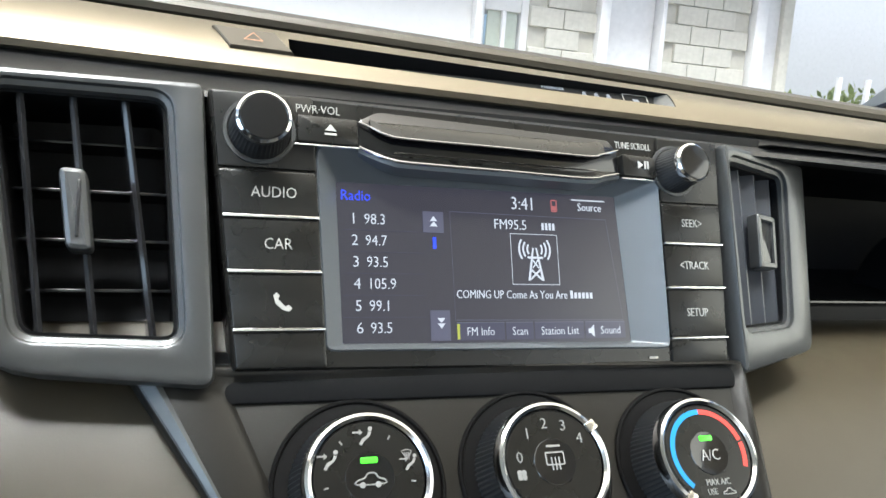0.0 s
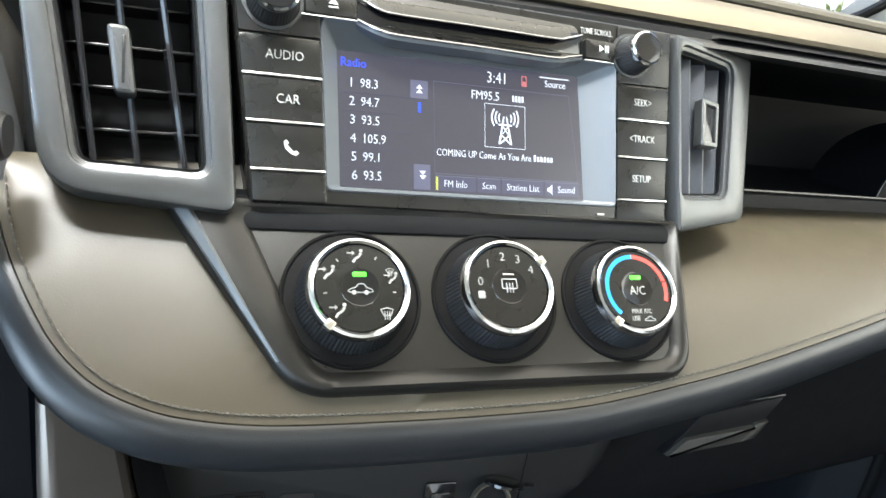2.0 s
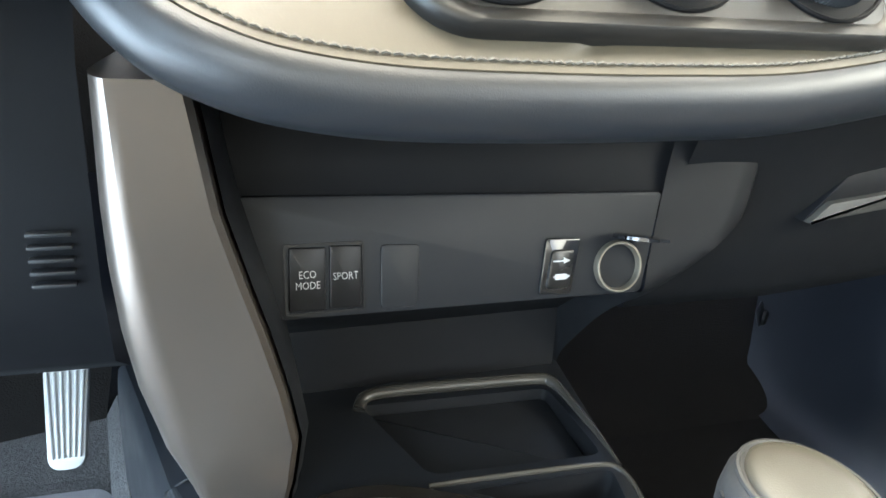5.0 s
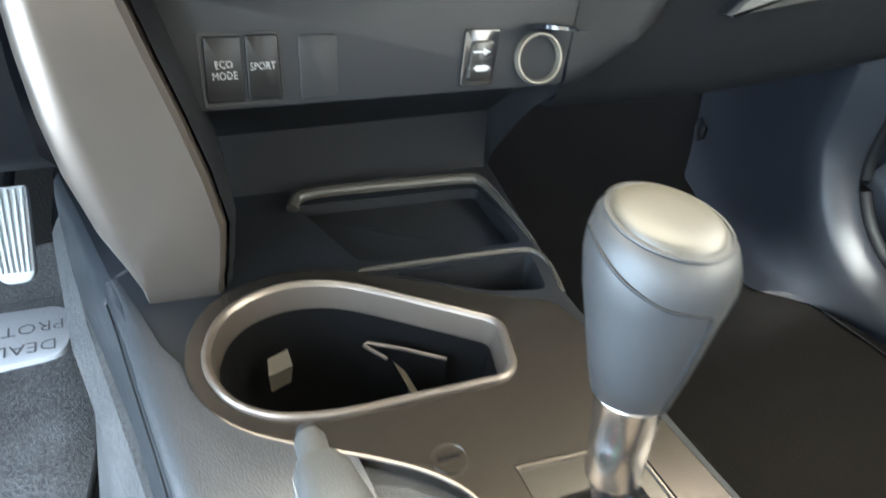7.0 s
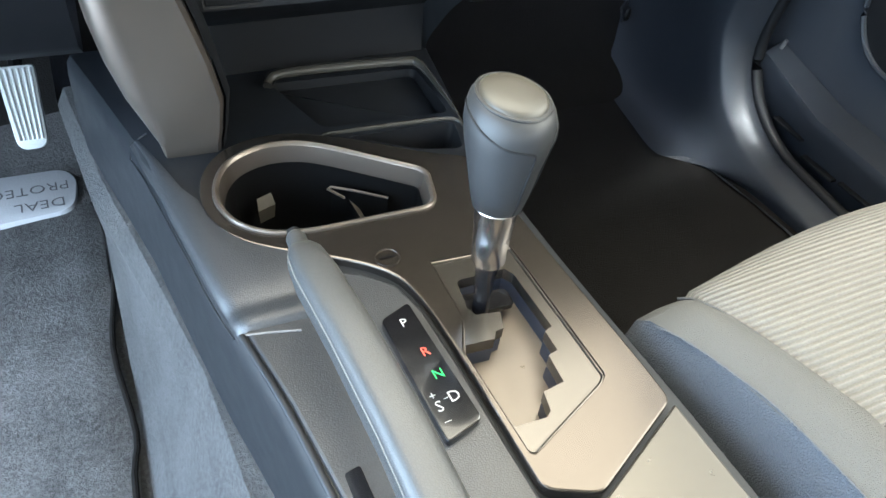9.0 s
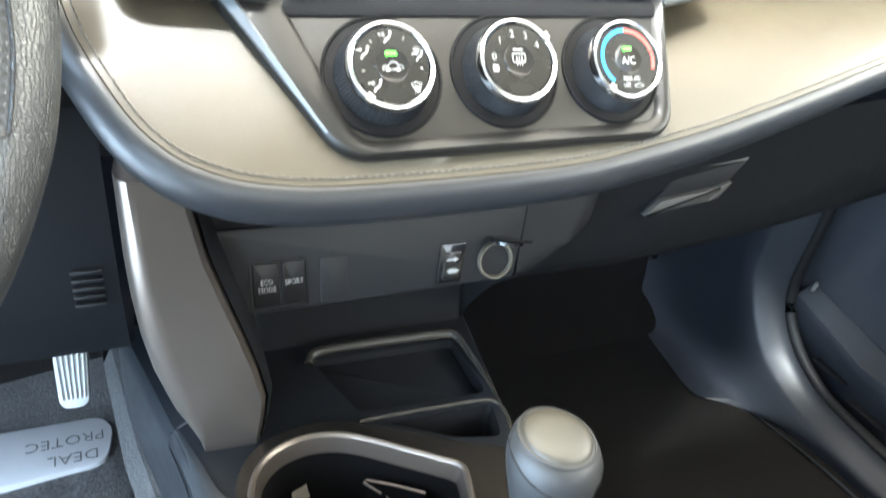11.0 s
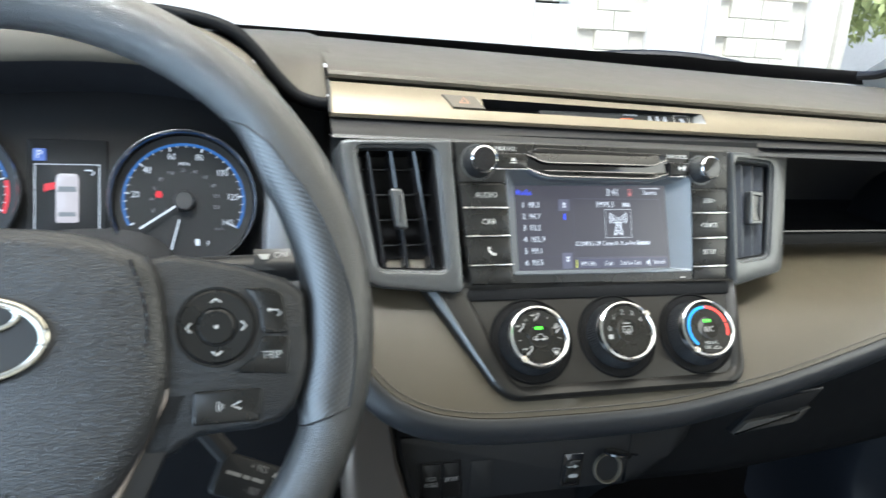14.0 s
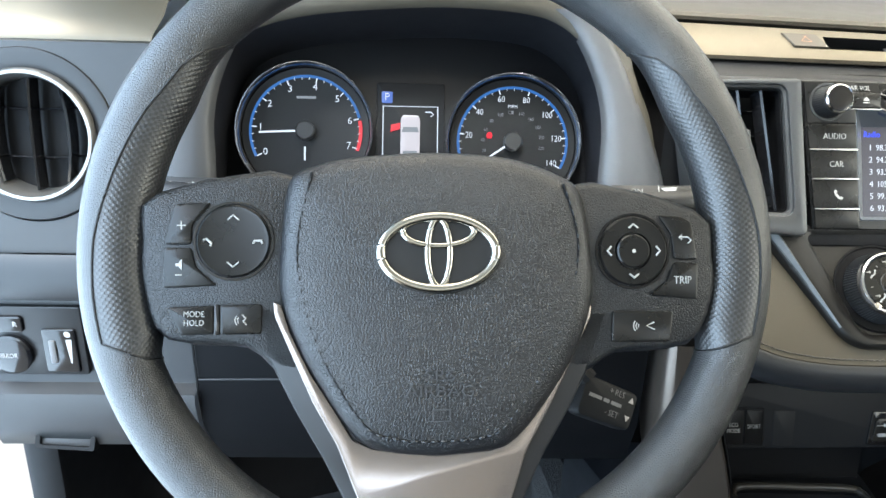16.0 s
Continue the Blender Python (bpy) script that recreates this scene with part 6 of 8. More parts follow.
def rim_sheet(rows_q, rows_a, side, lift=0.0):
    """A sheet of the rim; rows_a(i) and rows_q(i, a) give its lines."""
    bm_ = bmesh.new()
    uv = bm_.loops.layers.uv.new("UVMap")
    grid_, flat = [], {}
    for av, qv in zip(rows_a, rows_q):
        line_ = []
        for a_, q_ in zip(av, qv):
            v = bm_.verts.new(rim_point(a_, q_, side, lift))
            flat[v] = (radians(a_) * 0.166, radians(q_) * 0.018)
            line_.append(v)
        grid_.append(line_)
    for ra, rb in zip(grid_, grid_[1:]):
        for i in range(len(ra) - 1):
            f_ = bm_.faces.new((ra[i], ra[i + 1], rb[i + 1], rb[i]))
            for lp in f_.loops:
                lp[uv].uv = flat[lp.vert]
    return bm_


TOP_A = 45.0
for side in (1, -1):
    us = [i / 44 for i in range(45)]
    # dimpled grip on the inner side, plain leather round the outer side
    qa, aa, qb, ab = [], [], [], []
    for u in us:
        q0 = grip_edge(foot(-66) + (TOP_A - foot(-66)) * u)
        qv = [q0 + (-240 - q0) * k / 20 for k in range(21)]
        qa.append(qv)
        aa.append([foot(q_) + (TOP_A - foot(q_)) * u for q_ in qv])
        qv = [q0 + (120 - q0) * k / 20 for k in range(21)]
        qb.append(qv)
        ab.append([foot(q_) + (TOP_A - foot(q_)) * u for q_ in qv])
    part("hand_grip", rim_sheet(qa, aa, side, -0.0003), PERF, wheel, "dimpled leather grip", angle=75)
    part("rim", rim_sheet(qb, ab, side), RIML, wheel, "grained leather rim", angle=75)
    seam_ = [rim_point(av[0], qv[0], side, 0.0) for av, qv in zip(aa, qa)]
    part("grip_seam", tube(seam_, 0.0007, 6), WHEEL, wheel)
    part("grip_seam", tube([rim_point(a_, q_, side, 0.0) for a_, q_ in zip(aa[0], qa[0])], 0.0007, 6), WHEEL, wheel)
    part("grip_seam", tube([rim_point(a_, q_, side, 0.0) for a_, q_ in zip(aa[-1], qa[-1])], 0.0006, 6), WHEEL, wheel)
    # the plain arcs above and below
    ring_q = [-240 + 360 * k / 40 for k in range(41)]
    part("rim", rim_sheet([ring_q] * 31, [[TOP_A + (90 - TOP_A) * i / 30] * 41 for i in range(31)], side), RIML, wheel, "grained leather rim", angle=75)
    part("rim", rim_sheet([ring_q] * 46, [[foot(q_) + (-90 - foot(q_)) * i / 45 for q_ in ring_q] for i in range(46)], side), RIML, wheel, "grained leather rim", angle=75)
# airbag cover
HUB = [(-0.0815, 0.0325), (-0.0677, 0.0405), (-0.043, 0.0455), (-0.0008, 0.0480), (0.039, 0.0450), (0.0663, 0.0360), (0.0791, 0.0250), (0.0844, -0.0087), (0.0838, -0.0388), (0.0720, -0.0685), (0.0525, -0.0977), (0.0387, -0.1119), (0.0276, -0.1162), (-0.0035, -0.1185), (-0.0311, -0.1155), (-0.0463, -0.1080), (-0.063, -0.0846), (-0.0782, -0.057), (-0.0867, -0.0295), (-0.0859, 0.0074)]
HUB = [(p.x, p.y) for p in smooth_path([(x, y, 0) for x, y in HUB], 4, True)]
HC = (-0.0015, -0.030)


def hub_loop(f, y, dz=0.0):
    return [(HC[0] + (x - HC[0]) * f, y, HC[1] + (z - HC[1]) * f + dz) for x, z in HUB]


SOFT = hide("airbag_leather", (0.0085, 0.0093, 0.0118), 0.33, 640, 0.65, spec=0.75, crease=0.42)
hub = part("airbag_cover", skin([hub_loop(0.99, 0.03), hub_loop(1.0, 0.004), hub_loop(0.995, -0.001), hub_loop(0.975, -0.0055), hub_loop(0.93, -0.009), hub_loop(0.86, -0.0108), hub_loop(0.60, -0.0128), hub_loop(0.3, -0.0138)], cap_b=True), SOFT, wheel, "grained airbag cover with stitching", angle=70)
st = [(-0.0691, 0.035), (-0.0766, -0.0082), (-0.0674, -0.054), (-0.0432, -0.0968), (-0.025, -0.1065), (-0.0014, -0.1082), (0.022, -0.1065), (0.0355, -0.0985), (0.0595, -0.0619), (0.0748, -0.0087), (0.0674, 0.0294)]
st = smooth_path([(x, -0.0106, z) for x, z in st], 14)
b = bmesh.new()
acc = 0.0
for a, c in zip(st, st[1:]):
    acc += (c - a).length
    if acc > 0.0042:
        acc = 0.0
        t = (c - a).normalized()
        tube([a - t * 0.0014 + Vector((0, 0.0004, 0)), a - Vector((0, 0.0006, 0)), a + t * 0.0014 + Vector((0, 0.0004, 0))], 0.0005, 5, bm=b)
tagged(part("stitching", b, material("grey_wheel_thread", (0.045, 0.047, 0.05), 0.8), hub, "grey stitches"), kind="stuff")
part("seam_groove", tube([p + Vector((0, 0.0008, 0)) for p in st], 0.0008, 6), DARK, hub)
# badge of plain chrome ovals
badge = part("badge", lathe([(0.030, -0.0125), (0.030, -0.0145)], 48), BLACK, wheel, "chrome oval badge", at=pose(-0.002, 0, -0.0083) @ Matrix.Diagonal((1.04, 1, 0.66, 1)))


def oval(cx, cz, rx, rz, r, n=120):
    return tube([(cx + rx * math.cos(2 * math.pi * i / n), -0.0148, cz + rz * math.sin(2 * math.pi * i / n)) for i in range(n)], r, 14, True)


GOLDCH = material("warm_chrome", (0.46, 0.44, 0.395), 0.13, metal=1.0, spread=0.03)
part("badge_oval", oval(-0.002, -0.0083, 0.0307, 0.0192, 0.0028), GOLDCH, wheel, "chrome oval")
part("badge_oval", oval(-0.002, 0.0030, 0.0190, 0.0078, 0.0019), GOLDCH, wheel, "chrome oval")
part("badge_oval", oval(-0.002, -0.0083, 0.0060, 0.0180, 0.0019), GOLDCH, wheel, "chrome oval")
# The embossing's highlight is put into its colour, paler than the cover.
EMB = material("emboss_highlight", (0.045, 0.048, 0.053), 0.3)
letters("SRS", 0.0085, -0.0015, -0.0135, -0.0735, EMB, hub, depth=0.0008, squeeze=1.3)
letters("AIRBAG", 0.0085, -0.0015, -0.0132, -0.0818, EMB, hub, depth=0.0008, squeeze=1.25)
eb = rounded(rect(-0.006, -0.0978, 0.004, -0.0908), 0.001)
part("emboss", skin([loop_at(eb, -0.0128), loop_at(inset(eb, 0.0008), -0.0128)]), EMB, hub)
# spokes with switches
for s, pts in ((-1, [(-0.068, 0.032), (-0.152, 0.0255), (-0.160, 0.0), (-0.158, -0.030), (-0.146, -0.0535), (-0.105, -0.058), (-0.086, -0.072), (-0.066, -0.060)]), (1, [(0.062, 0.028), (0.146, 0.017), (0.156, -0.01), (0.155, -0.035), (0.140, -0.060), (0.098, -0.064), (0.080, -0.074), (0.062, -0.060)])):
    pts = [(p.x, p.y) for p in smooth_path([(x, z, 0) for x, z in pts], 3, True)]
    sp = part("spoke", skin([loop_at(inset(pts, -0.002), 0.020), loop_at(pts, 0.003), loop_at(inset(pts, 0.0015), 0.0004), loop_at(inset(pts, 0.004), -0.0008)], cap_a=True, cap_b=True), WHEEL, wheel, "grained black spoke", angle=50)
    if s < 0:
        pad = part("phone_pad", lathe([(0.0195, 0.002), (0.0195, -0.002), (0.0185, -0.0032), (0.0165, -0.0028)], 48), BUTTON, sp, at=pose(-0.1112, 0, -0.0012))
        for x, z, r in ((0, 0.0125, 0), (0, -0.0125, 180)):
            part("arrow", tube([(-0.003, -0.0036, -0.0012), (0, -0.0036, 0.0014), (0.003, -0.0036, -0.0012)], 0.0005, 6), INK, pad, at=pose(x, 0, z, 0, r, 0))
        for x, g_ in ((-0.0130, 40), (0.0130, 90)):
            part("handset_mark", tube([(-0.0024, -0.0036, -0.0010), (-0.0018, -0.0036, 0.0006), (0.0018, -0.0036, 0.0006), (0.0024, -0.0036, -0.0010)], 0.0007, 6), INK, pad, at=pose(x, 0, -0.0005, 0, g_ if x < 0 else 0, 0))
        ring = lathe([(0.0215, 0.0), (0.0213, -0.0018), (0.0200, -0.0018), (0.0196, 0.0)], 48, -0.1112, -0.0012, cap=False)
        part("pad_ring", ring, GLOSS, sp)
        bu = part("volume_up", block(rounded([(-0.1475, -0.0030), (-0.1335, -0.0030), (-0.1330, 0.0080), (-0.1230, 0.0195), (-0.1420, 0.0190)], 0.002, 3), -0.0022, 0.004, 0.001), BUTTON, sp)
        letters("+", 0.010, -0.1385, -0.0024, 0.0068, INK, bu)
        bd = part("volume_down", block(rounded([(-0.1480, -0.0262), (-0.1200, -0.0250), (-0.1310, -0.0150), (-0.1335, -0.0045), (-0.1475, -0.0045)], 0.002, 3), -0.0022, 0.004, 0.001), BUTTON, sp)
        poly_mark([(-0.1412, -0.0130), (-0.1398, -0.0130), (-0.1380, -0.0105), (-0.1380, -0.0165), (-0.1398, -0.0145), (-0.1412, -0.0145)], -0.0024, INK, bd)
        bar(-0.1415, -0.0195, -0.1380, -0.0188, -0.0024, INK, bd)
        mo = part("mode_button", block(rounded([(-0.1385, -0.0512), (-0.1215, -0.0508), (-0.1215, -0.0355), (-0.1455, -0.0362)], 0.0018, 3), -0.0022, 0.004, 0.001), BUTTON, sp)
        letters("MODE\nHOLD", 0.0046, -0.1315, -0.0024, -0.0425, INK, mo, squeeze=0.85)
        ta = part("talk_button", block(rounded([(-0.1180, -0.0512), (-0.0965, -0.0510), (-0.0960, -0.0350), (-0.1180, -0.0353)], 0.0018, 3), -0.0022, 0.004, 0.001), BUTTON, sp)
        part("talk_mark", tube([(-0.1062, -0.0025, -0.0405), (-0.1045, -0.0025, -0.0425), (-0.1058, -0.0025, -0.0440), (-0.1040, -0.0025, -0.0460)], 0.0005, 6), INK, ta)
        for d in (0.0, 0.0013):
            arc_mark(-0.1070, -0.0435, 0.0016 + d, 0.0021 + d, 220, 320, -0.0023, INK, ta, "talk_mark", 8)
        part("button_gap", box(-0.1211, -0.0018, -0.0512, -0.1185, 0.003, -0.0350, 0.0004), GLOSS, sp)
    else:
        pad = part("menu_pad", lathe([(0.0195, 0.002), (0.0195, -0.002), (0.0185, -0.0032), (0.0105, -0.0026), (0.0100, -0.001)], 48, cap=False), BUTTON, sp, at=pose(0.1082, 0, -0.0072))
        part("centre_key", lathe([(0.0096, 0.0), (0.0094, -0.0030), (0.0085, -0.0038)], 40), BUTTON, pad)
        part("dot", lathe([(0.0011, -0.0038), (0.0011, -0.0042)], 16), INK, pad)
        for a in (0, 90, 180, 270):
            part("arrow", tube([(-0.0026, -0.0036, 0.0128), (0, -0.0036, 0.0150), (0.0026, -0.0036, 0.0128)], 0.0006, 6), INK, pad, at=pose(0, 0, 0, 0, a, 0))
        part("pad_ring", lathe([(0.0215, 0.0), (0.0213, -0.0018), (0.0200, -0.0018), (0.0196, 0.0)], 48, 0.1082, -0.0072, cap=False), GLOSS, sp)
        bu = part("return_button", block(rounded([(0.1320, -0.0120), (0.1455, -0.0125), (0.1430, 0.0085), (0.1370, 0.0125), (0.1230, 0.0130), (0.1305, 0.0020)], 0.002, 3), -0.0022, 0.004, 0.001), BUTTON, sp)
        part("return_mark", tube([(0.1400, -0.0025, -0.0030), (0.1420, -0.0025, -0.0012), (0.1400, -0.0025, 0.0005), (0.1355, -0.0025, 0.0005)], 0.0005, 6), INK, bu)
        poly_mark([(0.1345, 0.0005), (0.1365, 0.0022), (0.1365, -0.0012)], -0.0024, INK, bu)
        bd = part("trip_button", block(rounded([(0.1170, -0.0320), (0.1450, -0.0345), (0.1460, -0.0140), (0.1318, -0.0135), (0.1280, -0.0235)], 0.002, 3), -0.0022, 0.004, 0.001), BUTTON, sp)
        letters("TRIP", 0.0062, 0.1365, -0.0024, -0.0238, INK, bd, squeeze=0.85)
        la = part("lane_button", block(rounded([(0.0950, -0.0580), (0.1285, -0.0580), (0.1310, -0.0410), (0.0960, -0.0405)], 0.0018, 3), -0.0022, 0.004, 0.001), BUTTON, sp)
        for d in (0.0, 0.0014, 0.0028):
            arc_mark(0.1118, -0.0490, 0.0012 + d, 0.0017 + d, 230, 310, -0.0023, INK, la, "lane_mark", 8)
        part("lane_mark", tube([(0.1195, -0.0025, -0.0470), (0.1150, -0.0025, -0.0490), (0.1195, -0.0025, -0.0510)], 0.0005, 6), INK, la)
part("boss", lathe([(0.045, 0.02), (0.04, 0.09), (0.038, 0.12)], 32, 0, -0.03), DARK, wheel)
# satin lower spoke
SPOKE = material("satin_spoke", (0.27, 0.235, 0.215), 0.25, metal=0.85, spread=0.06, grain=0.04, grain_size=2500)
LO = [(-0.0902, -0.034), (-0.0895, -0.0415), (-0.0818, -0.0596), (-0.0692, -0.0882), (-0.0565, -0.1108), (-0.0460, -0.1379), (-0.044, -0.172), (0.036, -0.172), (0.0382, -0.1405), (0.0460, -0.1166), (0.0602, -0.091), (0.0745, -0.0619), (0.0832, -0.0434), (0.0837, -0.0371),
      (0.0800, -0.0400), (0.0750, -0.0526), (0.062, -0.0756), (0.047, -0.0983), (0.036, -0.1112), (0.0269, -0.115), (-0.0035, -0.117), (-0.0372, -0.1130), (-0.048, -0.1080), (-0.057, -0.0930), (-0.0705, -0.0720), (-0.0812, -0.0500), (-0.0855, -0.0360)]
part("lower_spoke", block(LO, -0.0035, 0.008, 0.0012), SPOKE, wheel, "satin silver lower spoke")
part("spoke_back", block([(-0.0985, -0.036), (-0.094, -0.062), (-0.079, -0.092), (-0.064, -0.118), (-0.052, -0.142), (-0.050, -0.172), (0.042, -0.172), (0.0445, -0.143), (0.056, -0.119), (0.071, -0.094), (0.086, -0.064), (0.092, -0.04)], -0.0008, 0.022, 0.002), BLACK, wheel)

# ---- steering column, stalks ----
column = thing("steering_column", "grey-brown plastic steering column shroud with stalks", "steering column")
COL = material("column_plastic", (0.012, 0.0122, 0.0135), 0.5, grain=0.3, grain_size=1200)
loops = []
for y, cz, rx, rz in ((0.215, 1.028, 0.05, 0.040), (0.23, 1.030, 0.06, 0.048), (0.30, 1.034, 0.068, 0.052), (0.42, 1.04, 0.07, 0.055)):
    loops.append([(-0.275 + rx * math.copysign(abs(math.cos(a)) ** 0.7, math.cos(a)), y, cz + rz * math.copysign(abs(math.sin(a)) ** 0.7, math.sin(a))) for a in [2 * math.pi * i / 32 for i in range(32)]])
part("shroud", skin(loops, cap_a=True, cap_b=True), COL, column, angle=60)
for s, label in ((1, "wiper stalk with white markings"), (-1, "light stalk with white markings")):
    x1 = -0.275 + s * 0.06
    x2 = -0.08 if s > 0 else -0.485
    sk = []
    for f, r, rz in ((0, 0.011, 0.009), (0.5, 0.011, 0.009), (0.62, 0.014, 0.011), (0.97, 0.0145, 0.0115), (1.0, 0.012, 0.009)):
        x = x1 + (x2 - x1) * f
        sk.append([(x, 0.27 + r * math.cos(a), 1.094 + 0.006 * f + rz * 0.95 * math.copysign(abs(math.sin(a)) ** 0.7, math.sin(a))) for a in [2 * math.pi * i / 20 for i in range(20)]])
    stalk = part("stalk", skin(sk, cap_a=True, cap_b=True), BLACK, column, label, angle=50)
    fm = Matrix.Translation((x1 + (x2 - x1) * 0.72, 0.2615, 1.105)) @ pose(0, 0, 0, -38, 0, 0)
    face = part("stalk_face", box(-0.030, -0.0005, -0.008, 0.028, 0.001, 0.008, 0.0003), BLACK, column, at=fm)
    if s > 0:
        letters("ON", 0.006, -0.012, -0.0008, 0.003, INK, face)
        letters("INT", 0.006, -0.012, -0.0008, -0.004, INK, face)
        letters("REAR", 0.006, 0.016, -0.0008, -0.001, INK, face)
        poly_mark([(-0.027, 0.004), (-0.019, 0.004), (-0.021, 0.0), (-0.025, 0.0)], -0.0006, INK, face, "wiper_mark")
        poly_mark([(0.006, 0.006), (0.018, 0.007), (0.016, 0.003), (0.009, 0.003)], -0.0006, INK, face, "wiper_mark")
        bar(0.004, -0.008, 0.0046, 0.008, -0.0005, INK, face, "division")
    else:
        for x in (-0.02, -0.004, 0.012):
            arc_mark(x, 0.002, 0.0012, 0.0026, 0, 180, -0.0006, INK, face, "light_mark", 10)
            for d in (-0.0012, 0.0, 0.0012):
                bar(x - 0.0045, 0.002 + d - 0.0002, x - 0.001, 0.002 + d + 0.0002, -0.0006, INK, face, "light_mark")
        bar(-0.022, -0.006, -0.016, -0.005, -0.0006, INK, face, "light_mark")
FAINT = material("faint_print", (0.13, 0.13, 0.13), 0.5)
cr = part("cruise_lever", block(rounded([(-0.021, -0.016), (0.021, -0.014), (0.021, 0.013), (-0.021, 0.013)], 0.005), -0.006, 0.010, 0.003), DARK, column, "cruise lever with printed words", at=Matrix.Translation((-0.153, 0.203, 0.970)) @ pose(0, 0, 0, -32, 24, 0))
letters("+ RES", 0.0062, 0.004, -0.0062, 0.008, FAINT, cr, squeeze=0.8)
for x0_, x1_ in ((-0.016, -0.006), (-0.0045, 0.000), (0.0015, 0.0095)):
    bar(x0_, -0.0008, x1_, 0.0016, -0.0061, FAINT, cr, "small_words")
letters("- SET", 0.0062, 0.004, -0.0062, -0.007, FAINT, cr, squeeze=0.8)
for z, s in ((0.007, 1), (-0.0065, -1)):
    poly_mark([(0.014, z - s * 0.002), (0.018, z - s * 0.002), (0.016, z + s * 0.002)], -0.0061, MUTED, cr)
part("cruise_arm", tube([(-0.165, 0.208, 0.985), (-0.185, 0.22, 1.005), (-0.21, 0.235, 1.02)], 0.007, 10), DARK, column)
part("lock_barrel", lathe([(0.017, 0.02), (0.017, -0.004), (0.014, -0.007)], 32), BLACK, column, at=pose(-0.41, 0.30, 1.0, 0, 0, 0))

# ---- instrument cluster ----
MK = pose(-0.295, 0.397, 1.113, -20, 0, 0)
CLUSTERM = material("cluster_black", (0.0045, 0.0048, 0.0058), 0.42, spec=0.3)
cluster = thing("instrument_cluster", "black instrument cluster with two round gauges and lit display", "instrument cluster", MK)
part("backing", block(rounded([(-0.2, -0.085), (0.2, -0.085), (0.17, 0.10), (-0.17, 0.10)], 0.03), 0.004, 0.02, 0.003), CLUSTERM, cluster)
CHROMED = material("gauge_ring_chrome", (0.50, 0.50, 0.51), 0.2, metal=1.0, spread=0.03)
GWHITE = glow("gauge_white", (0.75, 0.78, 0.82), 0.6)
GBLUE = glow("gauge_blue", (0.03, 0.15, 0.45), 0.45)
GRED = glow("gauge_red", (0.9, 0.03, 0.05), 0.5)
GDIM = glow("gauge_dim", (0.5, 0.52, 0.55), 0.25)


def gauge(cx, cz, name):
    g_ = part(name, lathe([(0.0560, 0.004), (0.0555, 0.0), (0.05, 0.0005), (0.02, 0.0005)], 64), CLUSTERM, cluster, at=pose(cx, 0, cz))
    part("chrome_ring", lathe([(0.0595, 0.004), (0.0595, -0.011), (0.0588, -0.0128), (0.0577, -0.0115), (0.0560, 0.001)], 72, cap=False), CHROMED, g_, "satin chrome ring")
    return g_


def at_angle(a, r):
    return r * math.sin(radians(a)), r * math.cos(radians(a))


tach = gauge(-0.0915, 0.0075, "rev_counter")
for k in range(8):
    a = -118 + k * 226 / 7
    x, z = at_angle(a, 0.0395)
    letters(str(k), 0.0088, x, 0.0, z, GWHITE, tach)
for k in range(29):
    a = -118 + k * 226 / 28
    part("tick", box(-0.0005 if k % 4 == 0 else -0.0003, -0.0003, 0.0430 if k % 4 == 0 else 0.0455, 0.0005 if k % 4 == 0 else 0.0003, 0, 0.0475, 0), GWHITE, tach, at=pose(0, 0, 0, 0, a, 0))
arc_mark(0, 0, 0.0470, 0.0494, -118, 75, 0.0, GBLUE, tach, "blue_arc", 48)
arc_mark(0, 0, 0.0465, 0.0495, 78, 110, 0.0, GRED, tach, "red_arc", 16)
bar(-0.0085, 0.0285, 0.0085, 0.0308, 0.0, GDIM, tach, "small_words")
part("needle", box(-0.0008, -0.0045, -0.002, 0.0008, -0.0035, 0.040, 0.0002), GWHITE, tach, "white needle", at=pose(0, 0, 0, 0, -93, 0))
part("needle_cap", lathe([(0.0085, 0.0), (0.0085, -0.006), (0.0070, -0.0075)], 32), BLACK, tach)
part("needle", box(-0.0007, -0.0040, -0.026, 0.0007, -0.0030, -0.014, 0.0002), GWHITE, tach, "white needle")
speed = gauge(0.0905, 0.0015, "speedometer")
for k, v in enumerate((20, 40, 60, 80, 100, 120, 140)):
    a = -82 + (v - 20) * 200 / 120
    x, z = at_angle(a, 0.0390)
    letters(str(v), 0.0078, x, 0.0, z, GWHITE, speed, squeeze=0.85)
for k in range(29):
    a = -115 + k * 233 / 28
    part("tick", box(-0.0005 if k % 4 == 0 else -0.0003, -0.0003, 0.0435 if k % 4 == 0 else 0.0455, 0.0005 if k % 4 == 0 else 0.0003, 0, 0.0475, 0), GWHITE, speed, at=pose(0, 0, 0, 0, a, 0))
arc_mark(0, 0, 0.0470, 0.0494, -115, 118, 0.0, GBLUE, speed, "blue_arc", 48)
for k, v in enumerate((20, 40, 60, 80, 100, 120, 140, 160, 180, 200, 220)):
    a = -108 + (v - 20) * 1.045
    x, z = at_angle(a, 0.0262)
    letters(str(v), 0.0044, x, 0.0, z, GDIM, speed, squeeze=0.8)
letters("MPH", 0.0044, 0, 0.0, 0.0315, GWHITE, speed)
letters("km/h", 0.0036, 0.028, 0.0, -0.0235, GDIM, speed)
part("needle", box(-0.0008, -0.0045, -0.002, 0.0008, -0.0035, 0.042, 0.0002), GWHITE, speed, "white needle", at=pose(0, 0, 0, 0, -124, 0))
part("needle_cap", lathe([(0.0085, 0.0), (0.0085, -0.006), (0.0070, -0.0075)], 32), BLACK, speed)
